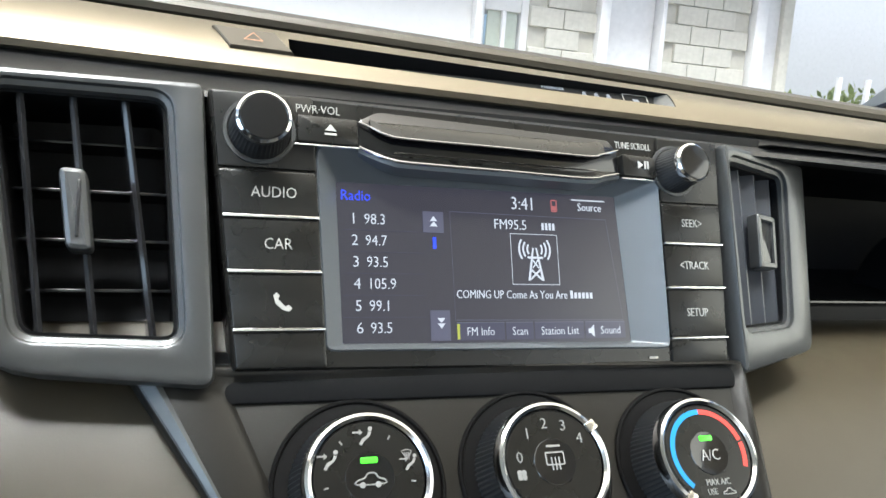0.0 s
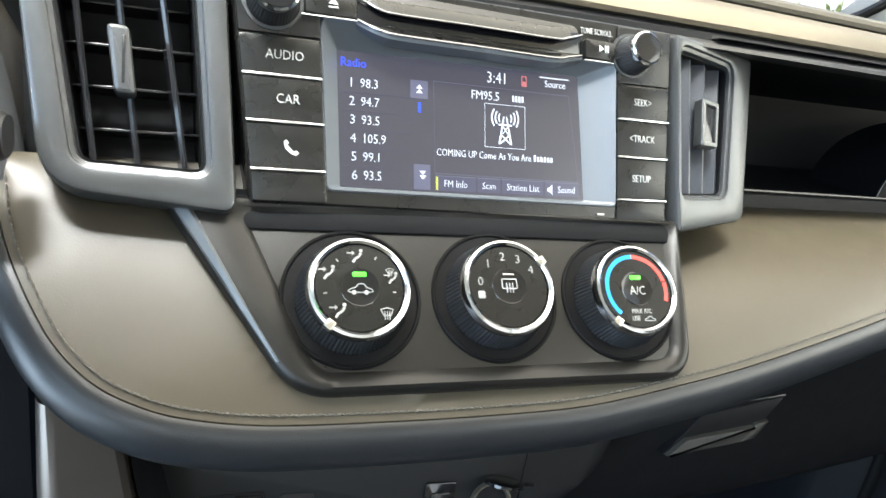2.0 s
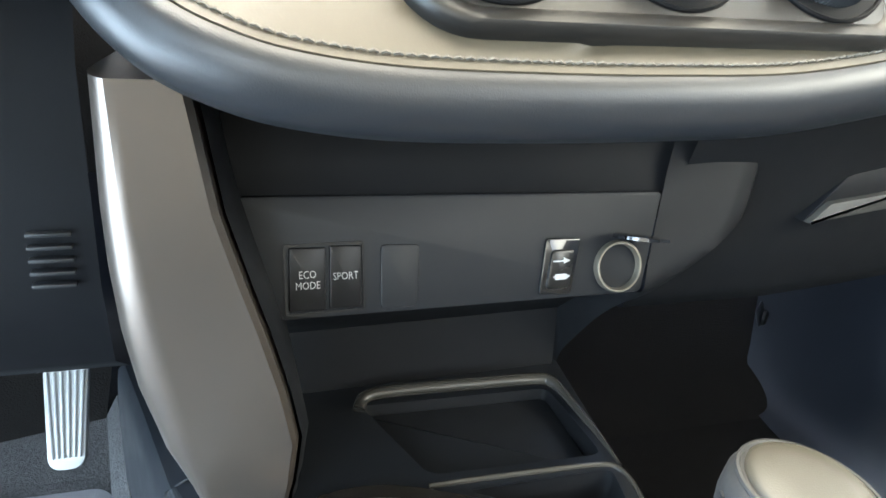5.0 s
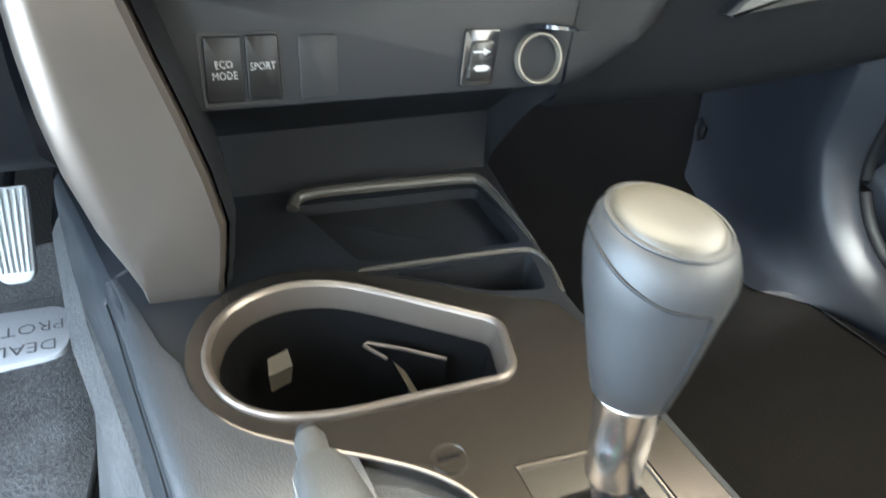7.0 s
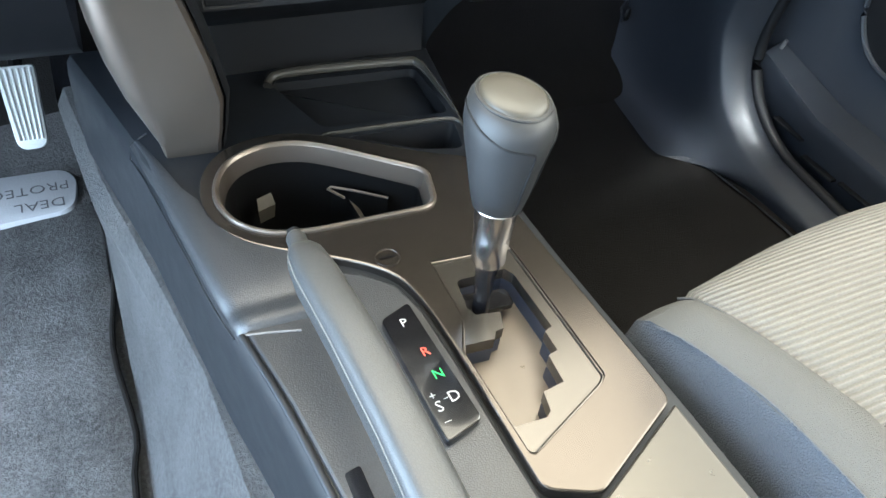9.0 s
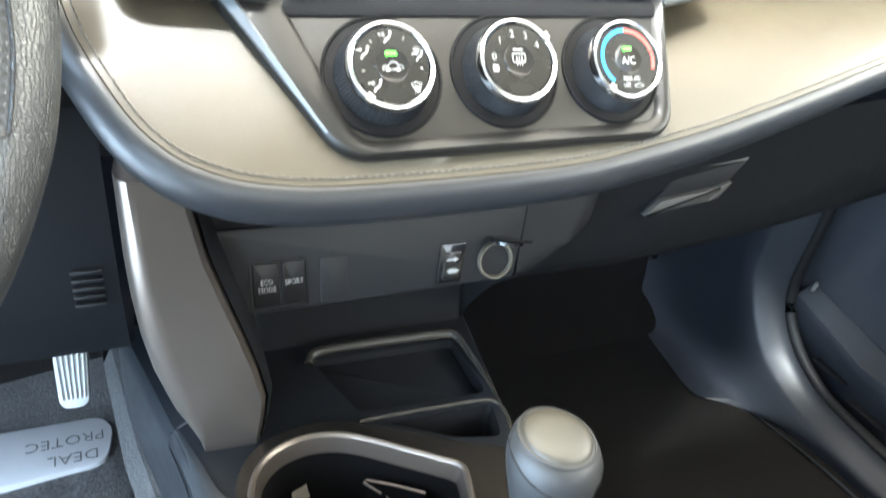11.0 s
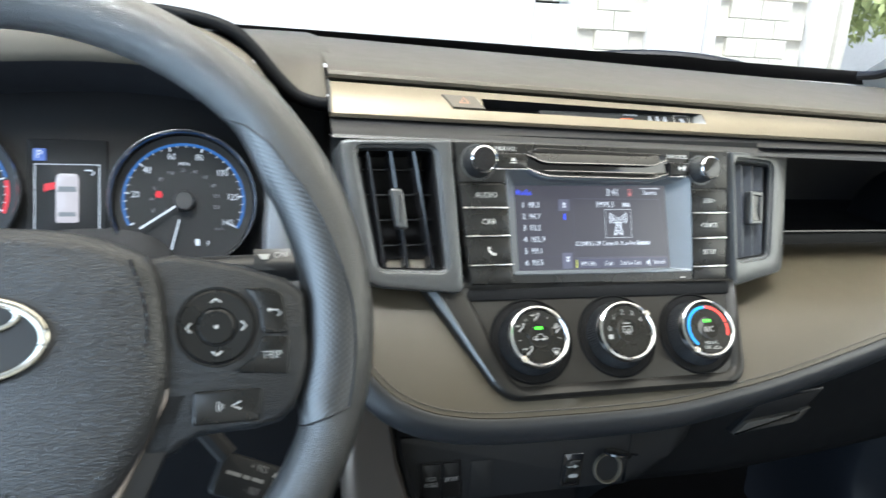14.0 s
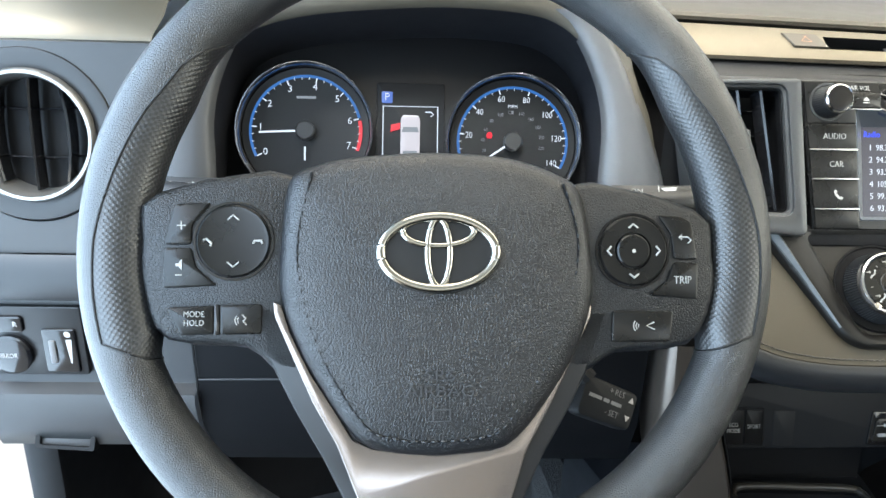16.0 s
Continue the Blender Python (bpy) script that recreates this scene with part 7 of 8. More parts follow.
part("belt_lamp", lathe([(0.0028, 0.0), (0.0028, -0.0004)], 16, -0.0205, 0.0055), GRED, speed, "red seat-belt lamp")
poly_mark([(-0.0228, 0.003), (-0.0180, 0.003), (-0.0190, 0.0085), (-0.0220, 0.0085)], -0.0001, GRED, speed, "belt_lamp")
part("needle", box(-0.0006, -0.0040, -0.042, 0.0006, -0.0030, -0.016, 0.0002), GWHITE, speed, "white fuel needle", at=pose(0, 0, 0, 0, 14, 0))
letters("E", 0.006, -0.021, 0.0, -0.036, GWHITE, speed)
letters("F", 0.006, 0.019, 0.0, -0.036, GWHITE, speed)
part("fuel_mark", box(0.0085, -0.0003, -0.0375, 0.012, 0, -0.032, 0), GWHITE, speed)
info = part("info_display", block(rounded(rect(-0.030, -0.035, 0.030, 0.052), 0.002), 0.001, 0.006, 0.001), DARK, cluster, "lit trip display showing an open-door car")
FR = rect(-0.0245, -0.034, 0.0245, 0.0315)
part("display_frame", skin([loop_at(FR, 0.0006), loop_at(inset(FR, 0.0010), 0.0006)]), GWHITE, info)
GPB = glow("display_blue", (0.10, 0.18, 0.55), 0.5)
part("gear_sign", block(rounded(rect(-0.0255, 0.034, -0.0160, 0.0440), 0.0008), 0.0002, 0.001, 0.0002), GPB, info)
letters("P", 0.0095, -0.0207, 0.0000, 0.0390, GWHITE, info)
CARB = glow("display_pale", (0.7, 0.62, 0.62), 0.5)
part("car_picture", block(rounded([(-0.0085, -0.0165), (0.0085, -0.0165), (0.0085, 0.0200), (0.0070, 0.0235), (-0.0070, 0.0235), (-0.0085, 0.0200)], 0.002), 0.0003, 0.001, 0.0002), CARB, info)
poly_mark([(-0.0075, 0.0085), (0.0075, 0.0085), (0.0062, 0.0130), (-0.0062, 0.0130)], 0.0002, GDIM, info, "car_window")
poly_mark([(-0.0070, -0.0115), (0.0070, -0.0115), (0.0060, -0.0080), (-0.0060, -0.0080)], 0.0002, GDIM, info, "car_window")
poly_mark([(-0.0175, 0.0085), (-0.0090, 0.0110), (-0.0090, 0.0165), (-0.0170, 0.0150)], 0.0002, GRED, info, "open_door")
part("return_mark", tube([(0.0180, 0.0002, 0.0225), (0.0205, 0.0002, 0.0245), (0.0180, 0.0002, 0.0265), (0.0130, 0.0002, 0.0265)], 0.0006, 6), GWHITE, info)

# hood over the cluster, in the frame of the cluster
def arch(pts, y):
    return [(p.x, y, p.y) for p in smooth_path([(x, z, 0) for x, z in pts], 5)]


A2 = [(-0.166, -0.10), (-0.163, -0.02), (-0.155, 0.036), (-0.136, 0.071), (-0.086, 0.0895), (0.0, 0.0985), (0.058, 0.0990), (0.101, 0.0945), (0.123, 0.0855), (0.139, 0.072), (0.1475, 0.059), (0.1535, 0.044), (0.159, -0.005), (0.163, -0.10)]
A0 = [(x * 0.985, z - 0.006) for x, z in A2]
A1 = [(x * 0.99, z - 0.003) for x, z in A2]
A3 = [(-0.205, -0.11), (-0.203, -0.02), (-0.190, 0.056), (-0.152, 0.108), (-0.086, 0.132), (0.0, 0.140), (0.058, 0.139), (0.105, 0.130), (0.139, 0.113), (0.158, 0.090), (0.170, 0.066), (0.180, 0.043), (0.195, 0.004), (0.210, -0.11)]
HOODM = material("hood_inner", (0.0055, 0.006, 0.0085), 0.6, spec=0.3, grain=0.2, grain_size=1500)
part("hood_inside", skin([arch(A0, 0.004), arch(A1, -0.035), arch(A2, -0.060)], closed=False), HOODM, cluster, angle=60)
part("hood", skin([arch(A2, -0.060), arch([(x * 1.008, z + 0.0012) for x, z in A2], -0.0632), arch([(x * 1.05, z + 0.006) for x, z in A2], -0.0660), arch([(x * 1.14, z + 0.018) for x, z in A2], -0.069), arch(A3, -0.064), arch([(x * 1.01, z + 0.002) for x, z in A3], -0.055), arch([(x * 1.03, z - 0.002) for x, z in A3], 0.0), arch([(x * 1.04, z - 0.035) for x, z in A3], 0.10), arch([(x * 1.05, z - 0.09) for x, z in A3], 0.25)], closed=False), PAD, cluster, "brown-grey grained hood", angle=60)
# dark rolled edge of the top pad, from the hood down to the end of the strip
FALL = [Vector(p) for p in smooth_path([(-0.275, 0.430, 1.268), (-0.228, 0.402, 1.2705), (-0.189, 0.390, 1.2665), (-0.162, 0.386, 1.2585), (-0.146, 0.384, 1.246), (-0.134, 0.382, 1.2325), (-0.123, 0.381, 1.2205), (-0.111, 0.379, 1.2105), (-0.100, 0.377, 1.2065), (-0.0885, 0.376, 1.205)], 4)]
KIN = MK.inverted()
rows = []
for k, p in enumerate(FALL):
    rows.append([tuple(KIN @ Vector((p.x, y, p.z + (1.252 - p.z) * f))) for y, f in ((p.y + 0.004, 0.04), (0.412, 0.48), (0.435, 0.68), (0.50, 0.86), (0.60, 1.0))])
part("hood_shoulder", skin(rows, closed=False), PAD, cluster, "brown-grey grained shoulder", angle=70)
rows, back = [], []
for k, p in enumerate(FALL):
    n = (FALL[min(k + 1, len(FALL) - 1)] - FALL[max(k - 1, 0)]).normalized()
    down = Vector((n.z, 0, -n.x))
    rows.append([tuple(KIN @ (p + Vector((0, dy, 0)) + down * d)) for dy, d in ((0.006, -0.002), (0.0012, -0.0008), (0.0, 0.002), (0.001, 0.006), (0.005, 0.0085), (0.014, 0.0095))])
    if p.x > -0.136:
        back.append([tuple(KIN @ (p + Vector((0, 0.013, 0)) + down * 0.009)), tuple(KIN @ Vector((p.x, 0.404, min(p.z - 0.012, 1.20)))), tuple(KIN @ Vector((p.x, 0.404, 1.10)))])
part("pad_edge", skin(rows, closed=False), MATT, cluster, "dark rolled edge", angle=60)
part("recess_wall", skin(back, closed=False), MATT, cluster, angle=60)
FLANK = material("flank_satin", (0.075, 0.077, 0.082), 0.4, metal=0.3, grain=0.1, grain_size=2000)
FL = smooth_path([(0.112, 0.145, 0.0985), (0.1275, 0.156, 0.0868), (0.1418, 0.169, 0.064), (0.1528, 0.182, 0.034), (0.1568, 0.194, 0.004), (0.1545, 0.205, -0.035), (0.152, 0.218, -0.10)], 4)
for s in (1, -1):
    fl, sd = [], []
    for u0, u1, v in FL:
        w = u1 - u0
        fl.append([(s * (u0 - 0.0010), -0.0560, v), (s * u0, -0.0610, v), (s * (u0 + 0.10 * w), -0.0665, v), (s * (u0 + 0.32 * w), -0.0680, v), (s * (u0 + 0.62 * w), -0.0705, v), (s * (u0 + 0.86 * w), -0.0685, v), (s * u1, -0.0610, v), (s * (u1 + 0.0015), -0.0570, v)])
        sd.append([(s * (u1 + 0.0012), -0.0580, v), (s * (u1 - 0.004), -0.030, v), (s * (u1 - 0.012), 0.02, v)])
    part("hood_flank", skin(fl, closed=False), FLANK, cluster, "satin grey flank", angle=60)
    # the flank's side is coloured dark for the shade of the valley beside it
    part("flank_side", skin(sd[8:], closed=False), DARK, cluster, angle=60)

# ---- dash left of the wheel ----
ldash = thing("driver_side_dash", "black driver-side dashboard end with satin strip and switches", "dashboard")
LX = [-0.66, -0.60, -0.55, -0.50, -0.47]
part("top_pad", skin([[(x, y, z) for x in (-0.66, -0.55, -0.48, -0.40, -0.3, -0.2, -0.08)] for y, z in ((0.79, 1.253), (0.62, 1.252), (0.50, 1.246), (0.44, 1.238), (0.425, 1.232))], closed=False), PAD, ldash, angle=60)
part("top_pad", skin([[(x, y, z) for x in (-0.66, -0.60, -0.55, -0.488)] for y, z in ((0.44, 1.238), (0.40, 1.236), (0.386, 1.232), (0.383, 1.226))], closed=False), PAD, ldash, angle=60)
part("satin_strip", skin([[(x, 0.383, 1.228) for x in LX[:4] + [-0.489]], [(x, 0.366, 1.215) for x in LX[:4] + [-0.489]], [(x, 0.353, 1.201) for x in LX[:4] + [-0.495]], [(x, 0.352, 1.197) for x in LX[:4] + [-0.496]], [(x, 0.360, 1.194) for x in LX[:4] + [-0.496]]], closed=False), TRIM, ldash, "satin silver strip", angle=40)
def face_y(z):
    return 0.326 + 0.10 * (z - 1.03)


sq, ci = [], []
for i in range(64):
    a = 2 * math.pi * i / 64
    c, s = math.cos(a), math.sin(a)
    k = min((0.116 if c > 0 else 0.09) / max(abs(c), 1e-6), (0.072 if s > 0 else 0.094) / max(abs(s), 1e-6))
    sq.append((-0.586 + k * c, face_y(1.124 + k * s), 1.124 + k * s))
    ci.append((-0.592 + 0.067 * c, face_y(1.123 + 0.067 * s), 1.123 + 0.067 * s))
LFACE = material("side_face_plastic", (0.028, 0.0295, 0.032), 0.45, grain=0.2, grain_size=1300)
part("face", skin([sq, ci]), LFACE, ldash, angle=60)
part("face_top", skin([[(x, 0.358, 1.197) for x in LX], [(x, 0.343, 1.196) for x in LX]], closed=False), LFACE, ldash)
part("face_step", skin([[(x, 0.322, 1.03) for x in LX], [(x, 0.315, 1.020) for x in LX], [(x, 0.318, 0.992) for x in LX], [(x, 0.330, 0.986) for x in LX]], closed=False), LIP, ldash, angle=60)
part("switch_face", skin([[(x, 0.330, 0.986) for x in LX], [(x, 0.332, 0.915) for x in LX], [(x, 0.330, 0.908) for x in LX]], closed=False), LIP, ldash)
KX = [-0.475, -0.40, -0.35, -0.25, -0.16, -0.085]
KNEE = [-0.66, -0.60, -0.55, -0.50, -0.478]
part("knee_panel", skin([[(x, 0.330, 1.00) for x in KX], [(x, 0.318, 0.97) for x in KX], [(x, 0.3245, 0.87) for x in KX], [(x, 0.345, 0.82) for x in KX], [(x, 0.40, 0.785) for x in KX], [(x, 0.55, 0.78) for x in KX], [(x, 0.75, 0.80) for x in KX]], closed=False), MATT, ldash, "black knee panel", angle=60)
part("lower_panel", skin([[(x, 0.330, 0.908) for x in KNEE], [(x, 0.316, 0.904) for x in KNEE], [(x, 0.314, 0.895) for x in KNEE], [(x, 0.322, 0.865) for x in KNEE], [(x, 0.333, 0.842) for x in KNEE], [(x, 0.352, 0.836) for x in KNEE], [(x, 0.50, 0.835) for x in KNEE]], closed=False), LFACE, ldash, "grey lower panel under the switches", angle=60)
part("panel_joint", tube([(-0.4765, 0.322, 1.0), (-0.4765, 0.3175, 0.965), (-0.4765, 0.3225, 0.90), (-0.4750, 0.326, 0.868), (-0.4700, 0.346, 0.82)], 0.0013, 6), DARK, ldash)
part("knee_ledge", tube([(-0.475, 0.3215, 0.9165), (-0.41, 0.3215, 0.9175), (-0.34, 0.3215, 0.9175)], 0.0012, 6), LIP, ldash)
part("knee_seam", tube([(-0.128, 0.335, 0.90), (-0.130, 0.352, 0.84), (-0.133, 0.40, 0.786)], 0.0012, 6), GREY, ldash)
for i in range(5):
    part("sensor_slit", box(-0.112, 0.3195, 0.897 - i * 0.006, -0.094, 0.325, 0.8988 - i * 0.006, 0.0005), LOWER, ldash)
MV = pose(-0.592, 0.337, 1.1245, -6, 0, 0) @ Matrix.Diagonal((0.96, 1, 0.96, 1))
RINGS = material("pale_satin_ring", (0.27, 0.262, 0.248), 0.30, metal=0.8, spread=0.05)
rv = thing("side_air_vent", "round driver-side air vent with satin silver ring", "air vent", MV)
part("housing", lathe([(0.0715, 0.02), (0.0710, -0.001), (0.0695, -0.0032), (0.0610, -0.0042), (0.0535, -0.0020), (0.0530, 0.004)], 64, cap=False), BLACK, rv, "black outer ring")
part("silver_ring", lathe([(0.0545, 0.004), (0.0540, -0.0070), (0.0525, -0.0090), (0.0500, -0.0085), (0.0478, -0.0030), (0.0468, 0.008), (0.0466, 0.02)], 64, cap=False), RINGS, rv, "pale satin silver ring")
part("duct", lathe([(0.0475, 0.02), (0.046, 0.05)], 48), DARK, rv)
for x, h, bow in ((-0.026, 0.038, 0.004), (0.0015, 0.0455, 0.0015), (0.026, 0.038, -0.004)):
    rows_ = []
    for i in range(13):
        z = -h + 2 * h * i / 12
        d = bow * ((z / h) ** 2 - 1)
        rows_.append([(x + d - 0.0011, 0.016, z), (x + d - 0.0013, 0.001, z), (x + d, -0.0004, z), (x + d + 0.0013, 0.001, z), (x + d + 0.0011, 0.016, z)])
    part("slat", skin(rows_, cap_a=True, cap_b=True), SLAT, rv)
for z in (0.021, -0.019):
    pts_ = smooth_path([(-0.042, 0.014, z + 0.002), (-0.02, 0.012, z), (0.0, 0.012, z - 0.0008), (0.02, 0.012, z), (0.042, 0.014, z + 0.002)], 4)
    part("slat", skin([[(p.x, p.y, p.z - 0.0009) for p in pts_], [(p.x, p.y - 0.001, p.z) for p in pts_], [(p.x, p.y, p.z + 0.0009) for p in pts_], [(p.x, p.y + 0.010, p.z) for p in pts_]], closed=False), SLAT, rv)
sw = thing("mirror_switches", "black panel of mirror and dimmer switches", "switch panel", pose(-0.60, 0.3295, 0.948, 1, 0, 0))
part("panel", block(rounded(rect(-0.052, -0.031, 0.030, 0.034), 0.003), -0.003, 0.002, 0.001), BLACK, sw)
dm = part("dimmer", block(rounded(rect(-0.004, -0.027, 0.024, 0.014), 0.002), -0.0055, 0, 0.001), GLOSS, sw)
part("thumb_wheel", block(rounded(rect(0.001, -0.018, 0.007, 0.004), 0.002), -0.0075, 0, 0.0015), GREY, dm)
poly_mark([(0.0155, 0.0045), (0.0205, 0.0045), (0.0185, -0.018), (0.0175, -0.018)], -0.0057, INK, dm)
part("light_mark", lathe([(0.0028, -0.0055), (0.0028, -0.0058)], 16, 0.0175, 0.0095), INK, dm)
mk = part("mirror_knob", lathe([(0.018, -0.002), (0.018, -0.007), (0.015, -0.0085)], 32, -0.032, -0.010), GLOSS, sw)
letters("MIRROR", 0.0062, -0.034, -0.0088, -0.010, INK, mk, squeeze=0.8)
part("fold_button", block(rounded(rect(-0.050, 0.011, -0.018, 0.026), 0.004), -0.006, 0, 0.0012), GLOSS, sw)
letters("R", 0.007, -0.024, -0.0063, 0.0185, INK, sw)
hr = thing("bonnet_release", "black bonnet release handle under the dash", "release handle", pose(-0.600, 0.328, 0.851, -24, 4, 0))
part("bezel", skin([loop_at(rounded(rect(-0.026, -0.009, 0.026, 0.010), 0.002), d) for d in (0.01, -0.0025)] + [loop_at(rounded(rect(-0.022, -0.006, 0.022, 0.008), 0.002), d) for d in (-0.0025, 0.004)]), DARK, hr)
part("handle", block(rounded(rect(-0.023, -0.007, 0.023, 0.006), 0.002), 0.001, 0.006, 0.0015), LFACE, hr)

# ---- cabin shell ----
solo("ceiling", box(-0.66, -1.6, 1.60, 0.90, 0.02, 1.64, 0.01), LINER, "pale cloth headliner", "ceiling", "structure")
solo("wall_rear", box(-0.66, -1.66, 0.35, 0.92, -1.62, 1.15, 0), LINER, "plain rear of the cabin", "wall", "structure")
solo("roof_rear_pillar", box(-0.66, -1.66, 1.15, 0.92, -1.60, 1.64, 0), LINER, "plain rear header of the cabin", "wall", "structure")
PILLAR = material("pillar_trim", (0.7, 0.71, 0.72), 0.7, grain=0.3, grain_size=1000)
for s, label in ((1, "pale windscreen pillar trim"), (-1, "pale driver-side windscreen pillar trim")):
    X = (lambda x: x) if s > 0 else (lambda x: 0.232 - x)
    loops = []
    for y, z, x in ((0.74, 1.19, 0.775), (0.664, 1.238, 0.735), (0.60, 1.268, 0.722), (0.50, 1.313, 0.712), (0.30, 1.41, 0.695), (0.05, 1.54, 0.675), (-0.05, 1.60, 0.665)):
        loops.append([(X(x - 0.022), y + 0.02, z + 0.008), (X(x), y - 0.012, z - 0.004), (X(x + 0.05), y - 0.035, z - 0.03), (X(x + 0.13), y - 0.03, z - 0.05), (X(x + 0.16), y + 0.02, z - 0.02), (X(x + 0.08), y + 0.05, z + 0.03)])
    solo("pillar_right" if s > 0 else "pillar_left", skin(loops, cap_a=True, cap_b=True), PILLAR, label, "pillar", "structure", angle=60)
# windscreen with its black border
def ws_top(x, f):
    base = Vector((x, ws_y(min(max(x, -0.45), 0.72)) + 0.004, 1.248 - 0.012 * x))
    top = Vector((0.115 + (x - 0.115) * 0.88, 0.03, 1.60))
    return base.lerp(top, f)


GLASS = bpy.data.materials.new("windscreen_glass")
GLASS.use_nodes = True
gn = GLASS.node_tree.nodes
gn["Principled BSDF"].inputs["Transmission Weight"].default_value = 1.0
gn["Principled BSDF"].inputs["Roughness"].default_value = 0.0
gn["Principled BSDF"].inputs["IOR"].default_value = 1.02
gx = [-0.55 + 1.30 * i / 24 for i in range(25)]
ws = solo("window_1", skin([[tuple(ws_top(x, f)) for x in gx] for f in (0, 0.25, 0.5, 0.75, 1.0)], closed=False), GLASS, "laminated windscreen", "windscreen", "structure", angle=80)
ws.visible_shadow = False
FRIT = material("black_frit", (0.006, 0.006, 0.007), 0.4)
frit = [ws_top(x, 0.0) + Vector((0, -0.004, 0.0)) for x in gx]
part("frit", skin([[tuple(p + Vector((0, 0.01, -0.012))) for p in frit], [tuple(p) for p in frit], [tuple(p + Vector((0, -0.014, 0.0075))) for p in frit]], closed=False), FRIT, ws, "black glass border")
edge = smooth_path([(0.690, 0.668, 1.2405), (0.703, 0.640, 1.246), (0.709, 0.60, 1.264), (0.704, 0.50, 1.309), (0.69, 0.30, 1.405), (0.66, 0.03, 1.57)], 5)
part("frit_side", tube(edge, 0.006, 8), FRIT, ws)
wb = smooth_path([(0.30, 0.90, 1.225), (0.42, 0.86, 1.244), (0.52, 0.82, 1.247), (0.60, 0.79, 1.238)], 4)
solo("wiper_blade", tube(wb, 0.006, 8), FRIT, "black wiper blade resting below the windscreen", "wiper")
# outer sides below the windows
solo("door_left_rear", box(-0.70, -1.62, 0.35, -0.66, -0.75, 1.12, 0.01), LINER, "plain rear side wall", "wall", "structure")
solo("wall_right", box(0.92, -1.62, 0.35, 0.96, 0.8, 1.10, 0.01), DARK, "dark outer side wall", "wall", "structure")
solo("wall_front_left", box(-0.70, 0.42, 0.40, -0.66, 1.0, 1.20, 0.01), DARK, "dark side wall beside the driver footwell", "wall", "structure")
solo("bonnet", skin([[(x, y, z) for x in (-0.62, -0.3, 0.115, 0.5, 0.85)] for y, z in ((0.90, 1.16), (1.2, 1.15), (1.6, 1.10), (1.85, 0.95), (1.9, 0.5))], closed=False), WHITE, "white bonnet in front of the windscreen", "car bonnet", angle=60)

# ---- outside: shop front and wall across the car park ----
STONE = material("split_block", (0.60, 0.585, 0.51), 0.9, grain=0.7, grain_size=30, spread=0.2)
MORTAR = material("mortar", (0.55, 0.535, 0.465), 0.95, grain=0.4, grain_size=60)
STUCCO = material("white_stucco", (0.82, 0.82, 0.80), 0.85, grain=0.4, grain_size=50, spread=0.04)
FRAMEP = material("white_frame_paint", (0.75, 0.75, 0.74), 0.4)
shop = thing("shop_building", "white single-storey shop front with block piers across the car park", "building")
FYW = 8.0
part("wall", box(-14, FYW + 0.1, GROUND_Z, 3.0, FYW + 0.5, 4.2, 0.02), STUCCO, shop, "white stucco wall")
part("wall", box(3.45, FYW + 0.1, GROUND_Z, 4.5, FYW + 0.5, 4.2, 0.02), STUCCO, shop, "white stucco wall")
part("wall", box(3.0, FYW + 0.1, GROUND_Z, 3.45, FYW + 0.5, 1.30, 0.02), STUCCO, shop)
part("wall", box(3.0, FYW + 0.1, 2.6, 3.45, FYW + 0.5, 4.2, 0.02), STUCCO, shop)
part("roof_fascia", box(-14, FYW - 0.5, 3.6, 16, FYW + 0.6, 4.3, 0.03), STUCCO, shop, "white roof fascia")
for x0, x1 in ((2.84, 2.92), (4.40, 4.53), (5.24, 5.30), (6.62, 6.80)):
    part("post", box(x0, FYW - 0.06, GROUND_Z, x1, FYW + 0.14, 3.6, 0.01), FRAMEP, shop, "white post")
part("panel_door", box(4.53, FYW + 0.12, GROUND_Z, 5.24, FYW + 0.2, 3.6, 0.01), FRAMEP, shop, "white panel door")
# Greenery showing in the pane is painted into its opaque base colour.
SHOPGL = material("shop_glass", (0.50, 0.54, 0.44), 0.1, metal=0.0, coat=1.0)
win = part("window", box(3.05, FYW + 0.14, 1.33, 3.42, FYW + 0.18, 2.6, 0.005), SHOPGL, shop)
part("mullion", box(3.21, FYW + 0.08, 1.33, 3.26, FYW + 0.16, 2.6, 0.004), FRAMEP, win)
part("side_panel", box(6.80, FYW + 0.12, GROUND_Z, 7.14, FYW + 0.24, 3.6, 0.01), FRAMEP, shop)
part("corner_post", box(7.14, FYW + 0.05, GROUND_Z, 7.30, FYW + 0.3, 3.6, 0.01), STONE, shop, "sand-coloured corner post")
bm_ = bmesh.new()
box(0, 0, 0, 0.426, 0.06, 0.232, 0.010, bm=bm_)
blk = bpy.data.meshes.new("block")
bm_.to_mesh(blk)
bm_.free()
blk.materials.append(STONE)
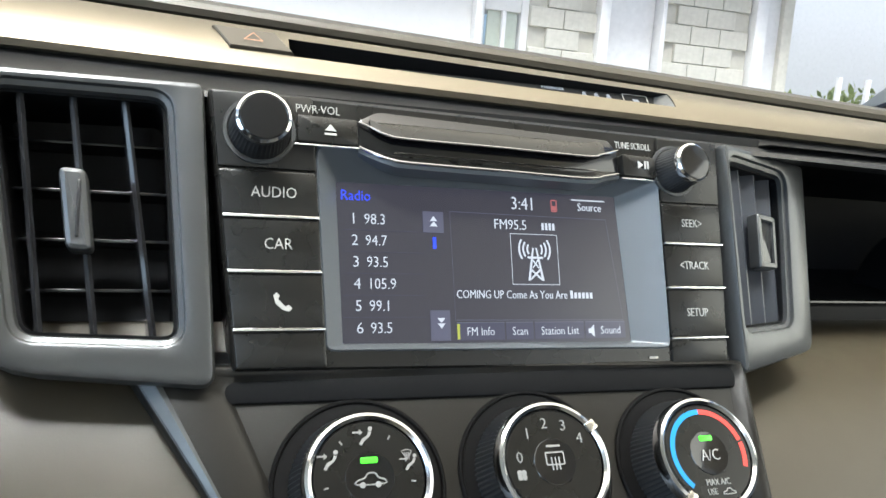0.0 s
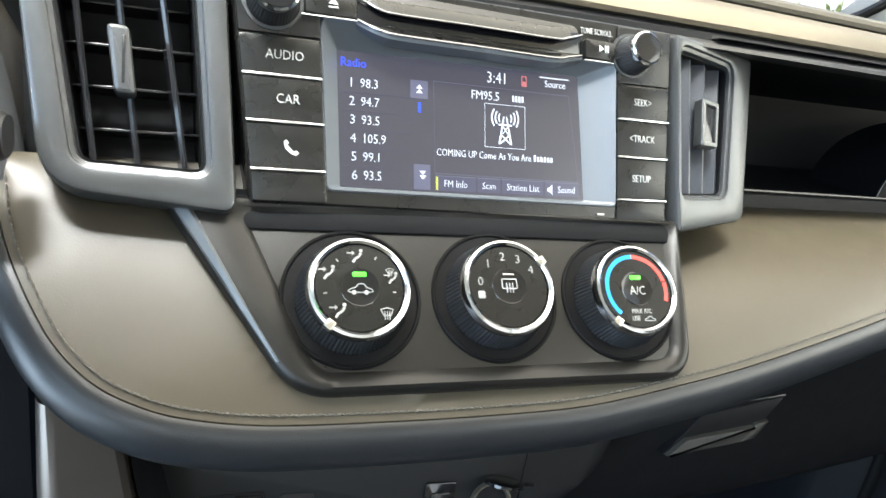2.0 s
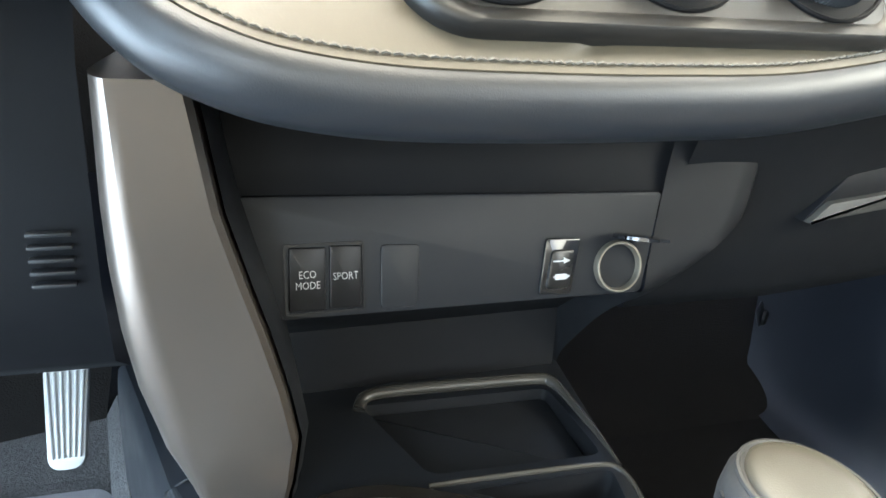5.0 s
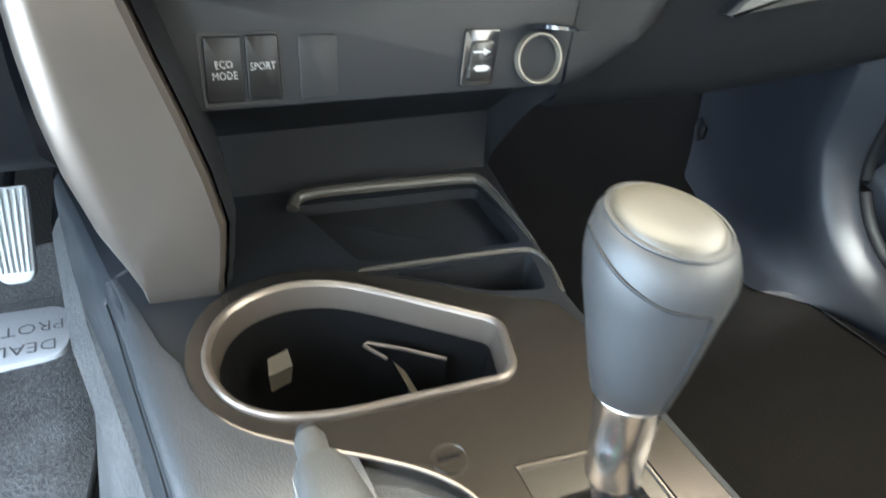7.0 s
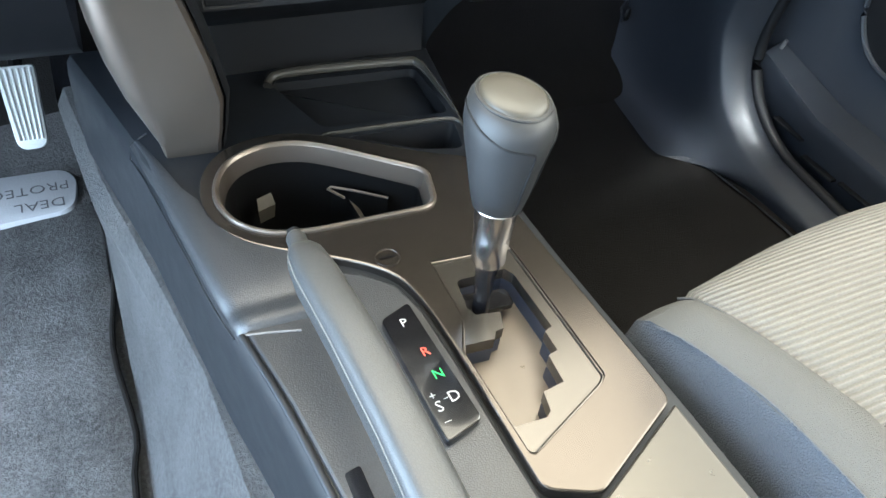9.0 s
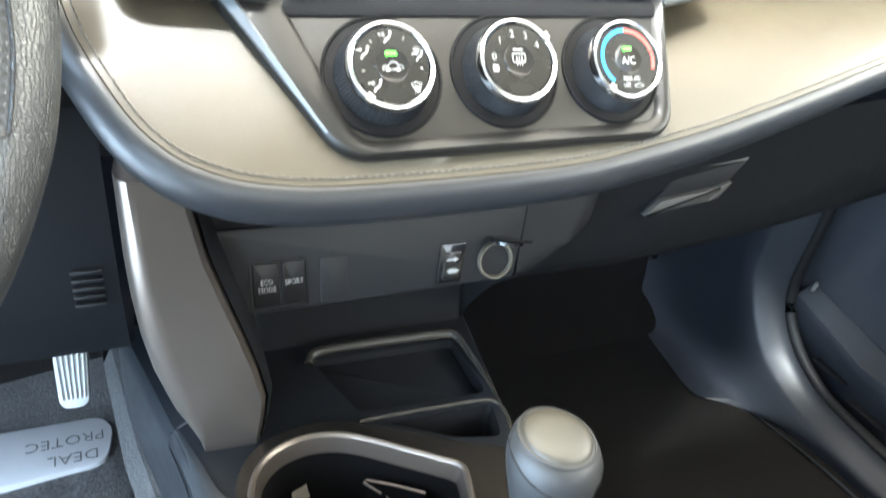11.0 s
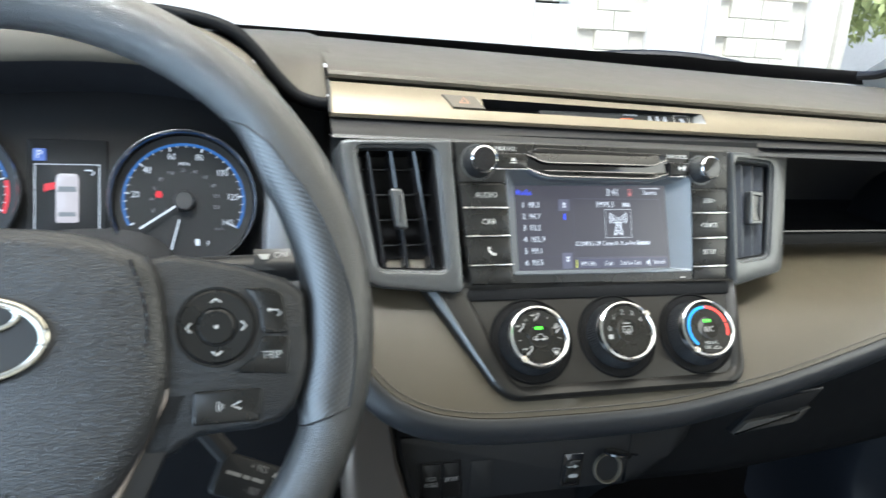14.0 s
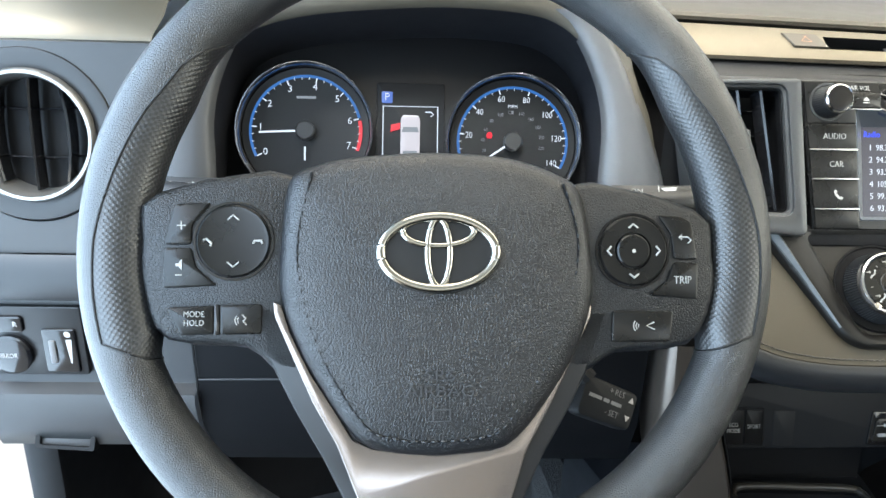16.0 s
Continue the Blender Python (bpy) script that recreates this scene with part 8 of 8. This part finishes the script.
for px0, px1 in ((5.30, 6.62), (3.54, 4.40)):
    pier = part("pier", box(px0, FYW + 0.08, GROUND_Z, px1, FYW + 0.4, 3.6, 0), MORTAR, shop, "pale block pier")
    for r in range(14):
        for c in range(5):
            x = px0 + c * 0.435 - (0.2175 if r % 2 else 0)
            if x + 0.43 > px1 + 0.02 or x < px0:
                continue
            ob = new("block", blk)
            ob.parent = pier
            ob.location = (x, FYW + 0.03, GROUND_Z + r * 0.24)
LEAF = material("leaf_green", (0.36, 0.42, 0.17), 0.6, spread=0.4)
rnd = random.Random(4)


def bush(name, cx, cy, cz, rx, rz, n, label):
    b_ = bmesh.new()
    for _ in range(n):
        a, e, r = rnd.uniform(0, 6.28), rnd.uniform(-1, 1), rnd.random() ** 0.4
        p = Vector((cx + rx * r * math.cos(a) * math.sqrt(1 - e * e), cy + rx * r * math.sin(a) * math.sqrt(1 - e * e), cz + rz * r * e))
        q = Euler((rnd.uniform(0, 6), rnd.uniform(0, 6), rnd.uniform(0, 6))).to_matrix()
        s = rnd.uniform(0.05, 0.11)
        vv = [b_.verts.new(p + q @ Vector(v) * s) for v in ((-1, 0, 0), (0, -0.45, 0.1), (1, 0, 0), (0, 0.45, 0.1))]
        b_.faces.new(vv)
    t = thing(name, label, "shrub")
    part("crown", b_, LEAF, t)
    part("trunk", tube([(cx, cy, GROUND_Z), (cx + 0.03, cy, cz)], lambda f: 0.05 - 0.03 * f, 8), STONE, t)


FARW = material("pale_far_wall", (0.50, 0.52, 0.54), 0.8, grain=0.4, grain_size=20, spread=0.08)
part("far_wall", box(6.4, FYW + 3.0, GROUND_Z, 20, FYW + 3.3, 5.0, 0.02), FARW, shop, "pale grey wall beyond the shrubs")
bush("shrub", 8.0, FYW + 1.2, 1.5, 0.9, 0.6, 900, "yellow-green shrub beyond the shop corner")
bush("shrub", 9.4, FYW + 1.0, 1.6, 0.7, 0.7, 700, "yellow-green shrub beyond the shop corner")
for x in (7.75, 8.25, 8.8, 9.5):
    solo("rail_post", box(x, FYW - 0.4, GROUND_Z, x + 0.06, FYW - 0.34, 2.2, 0.005), FRAMEP, "white post of the side fence", "post", group="fence posts")
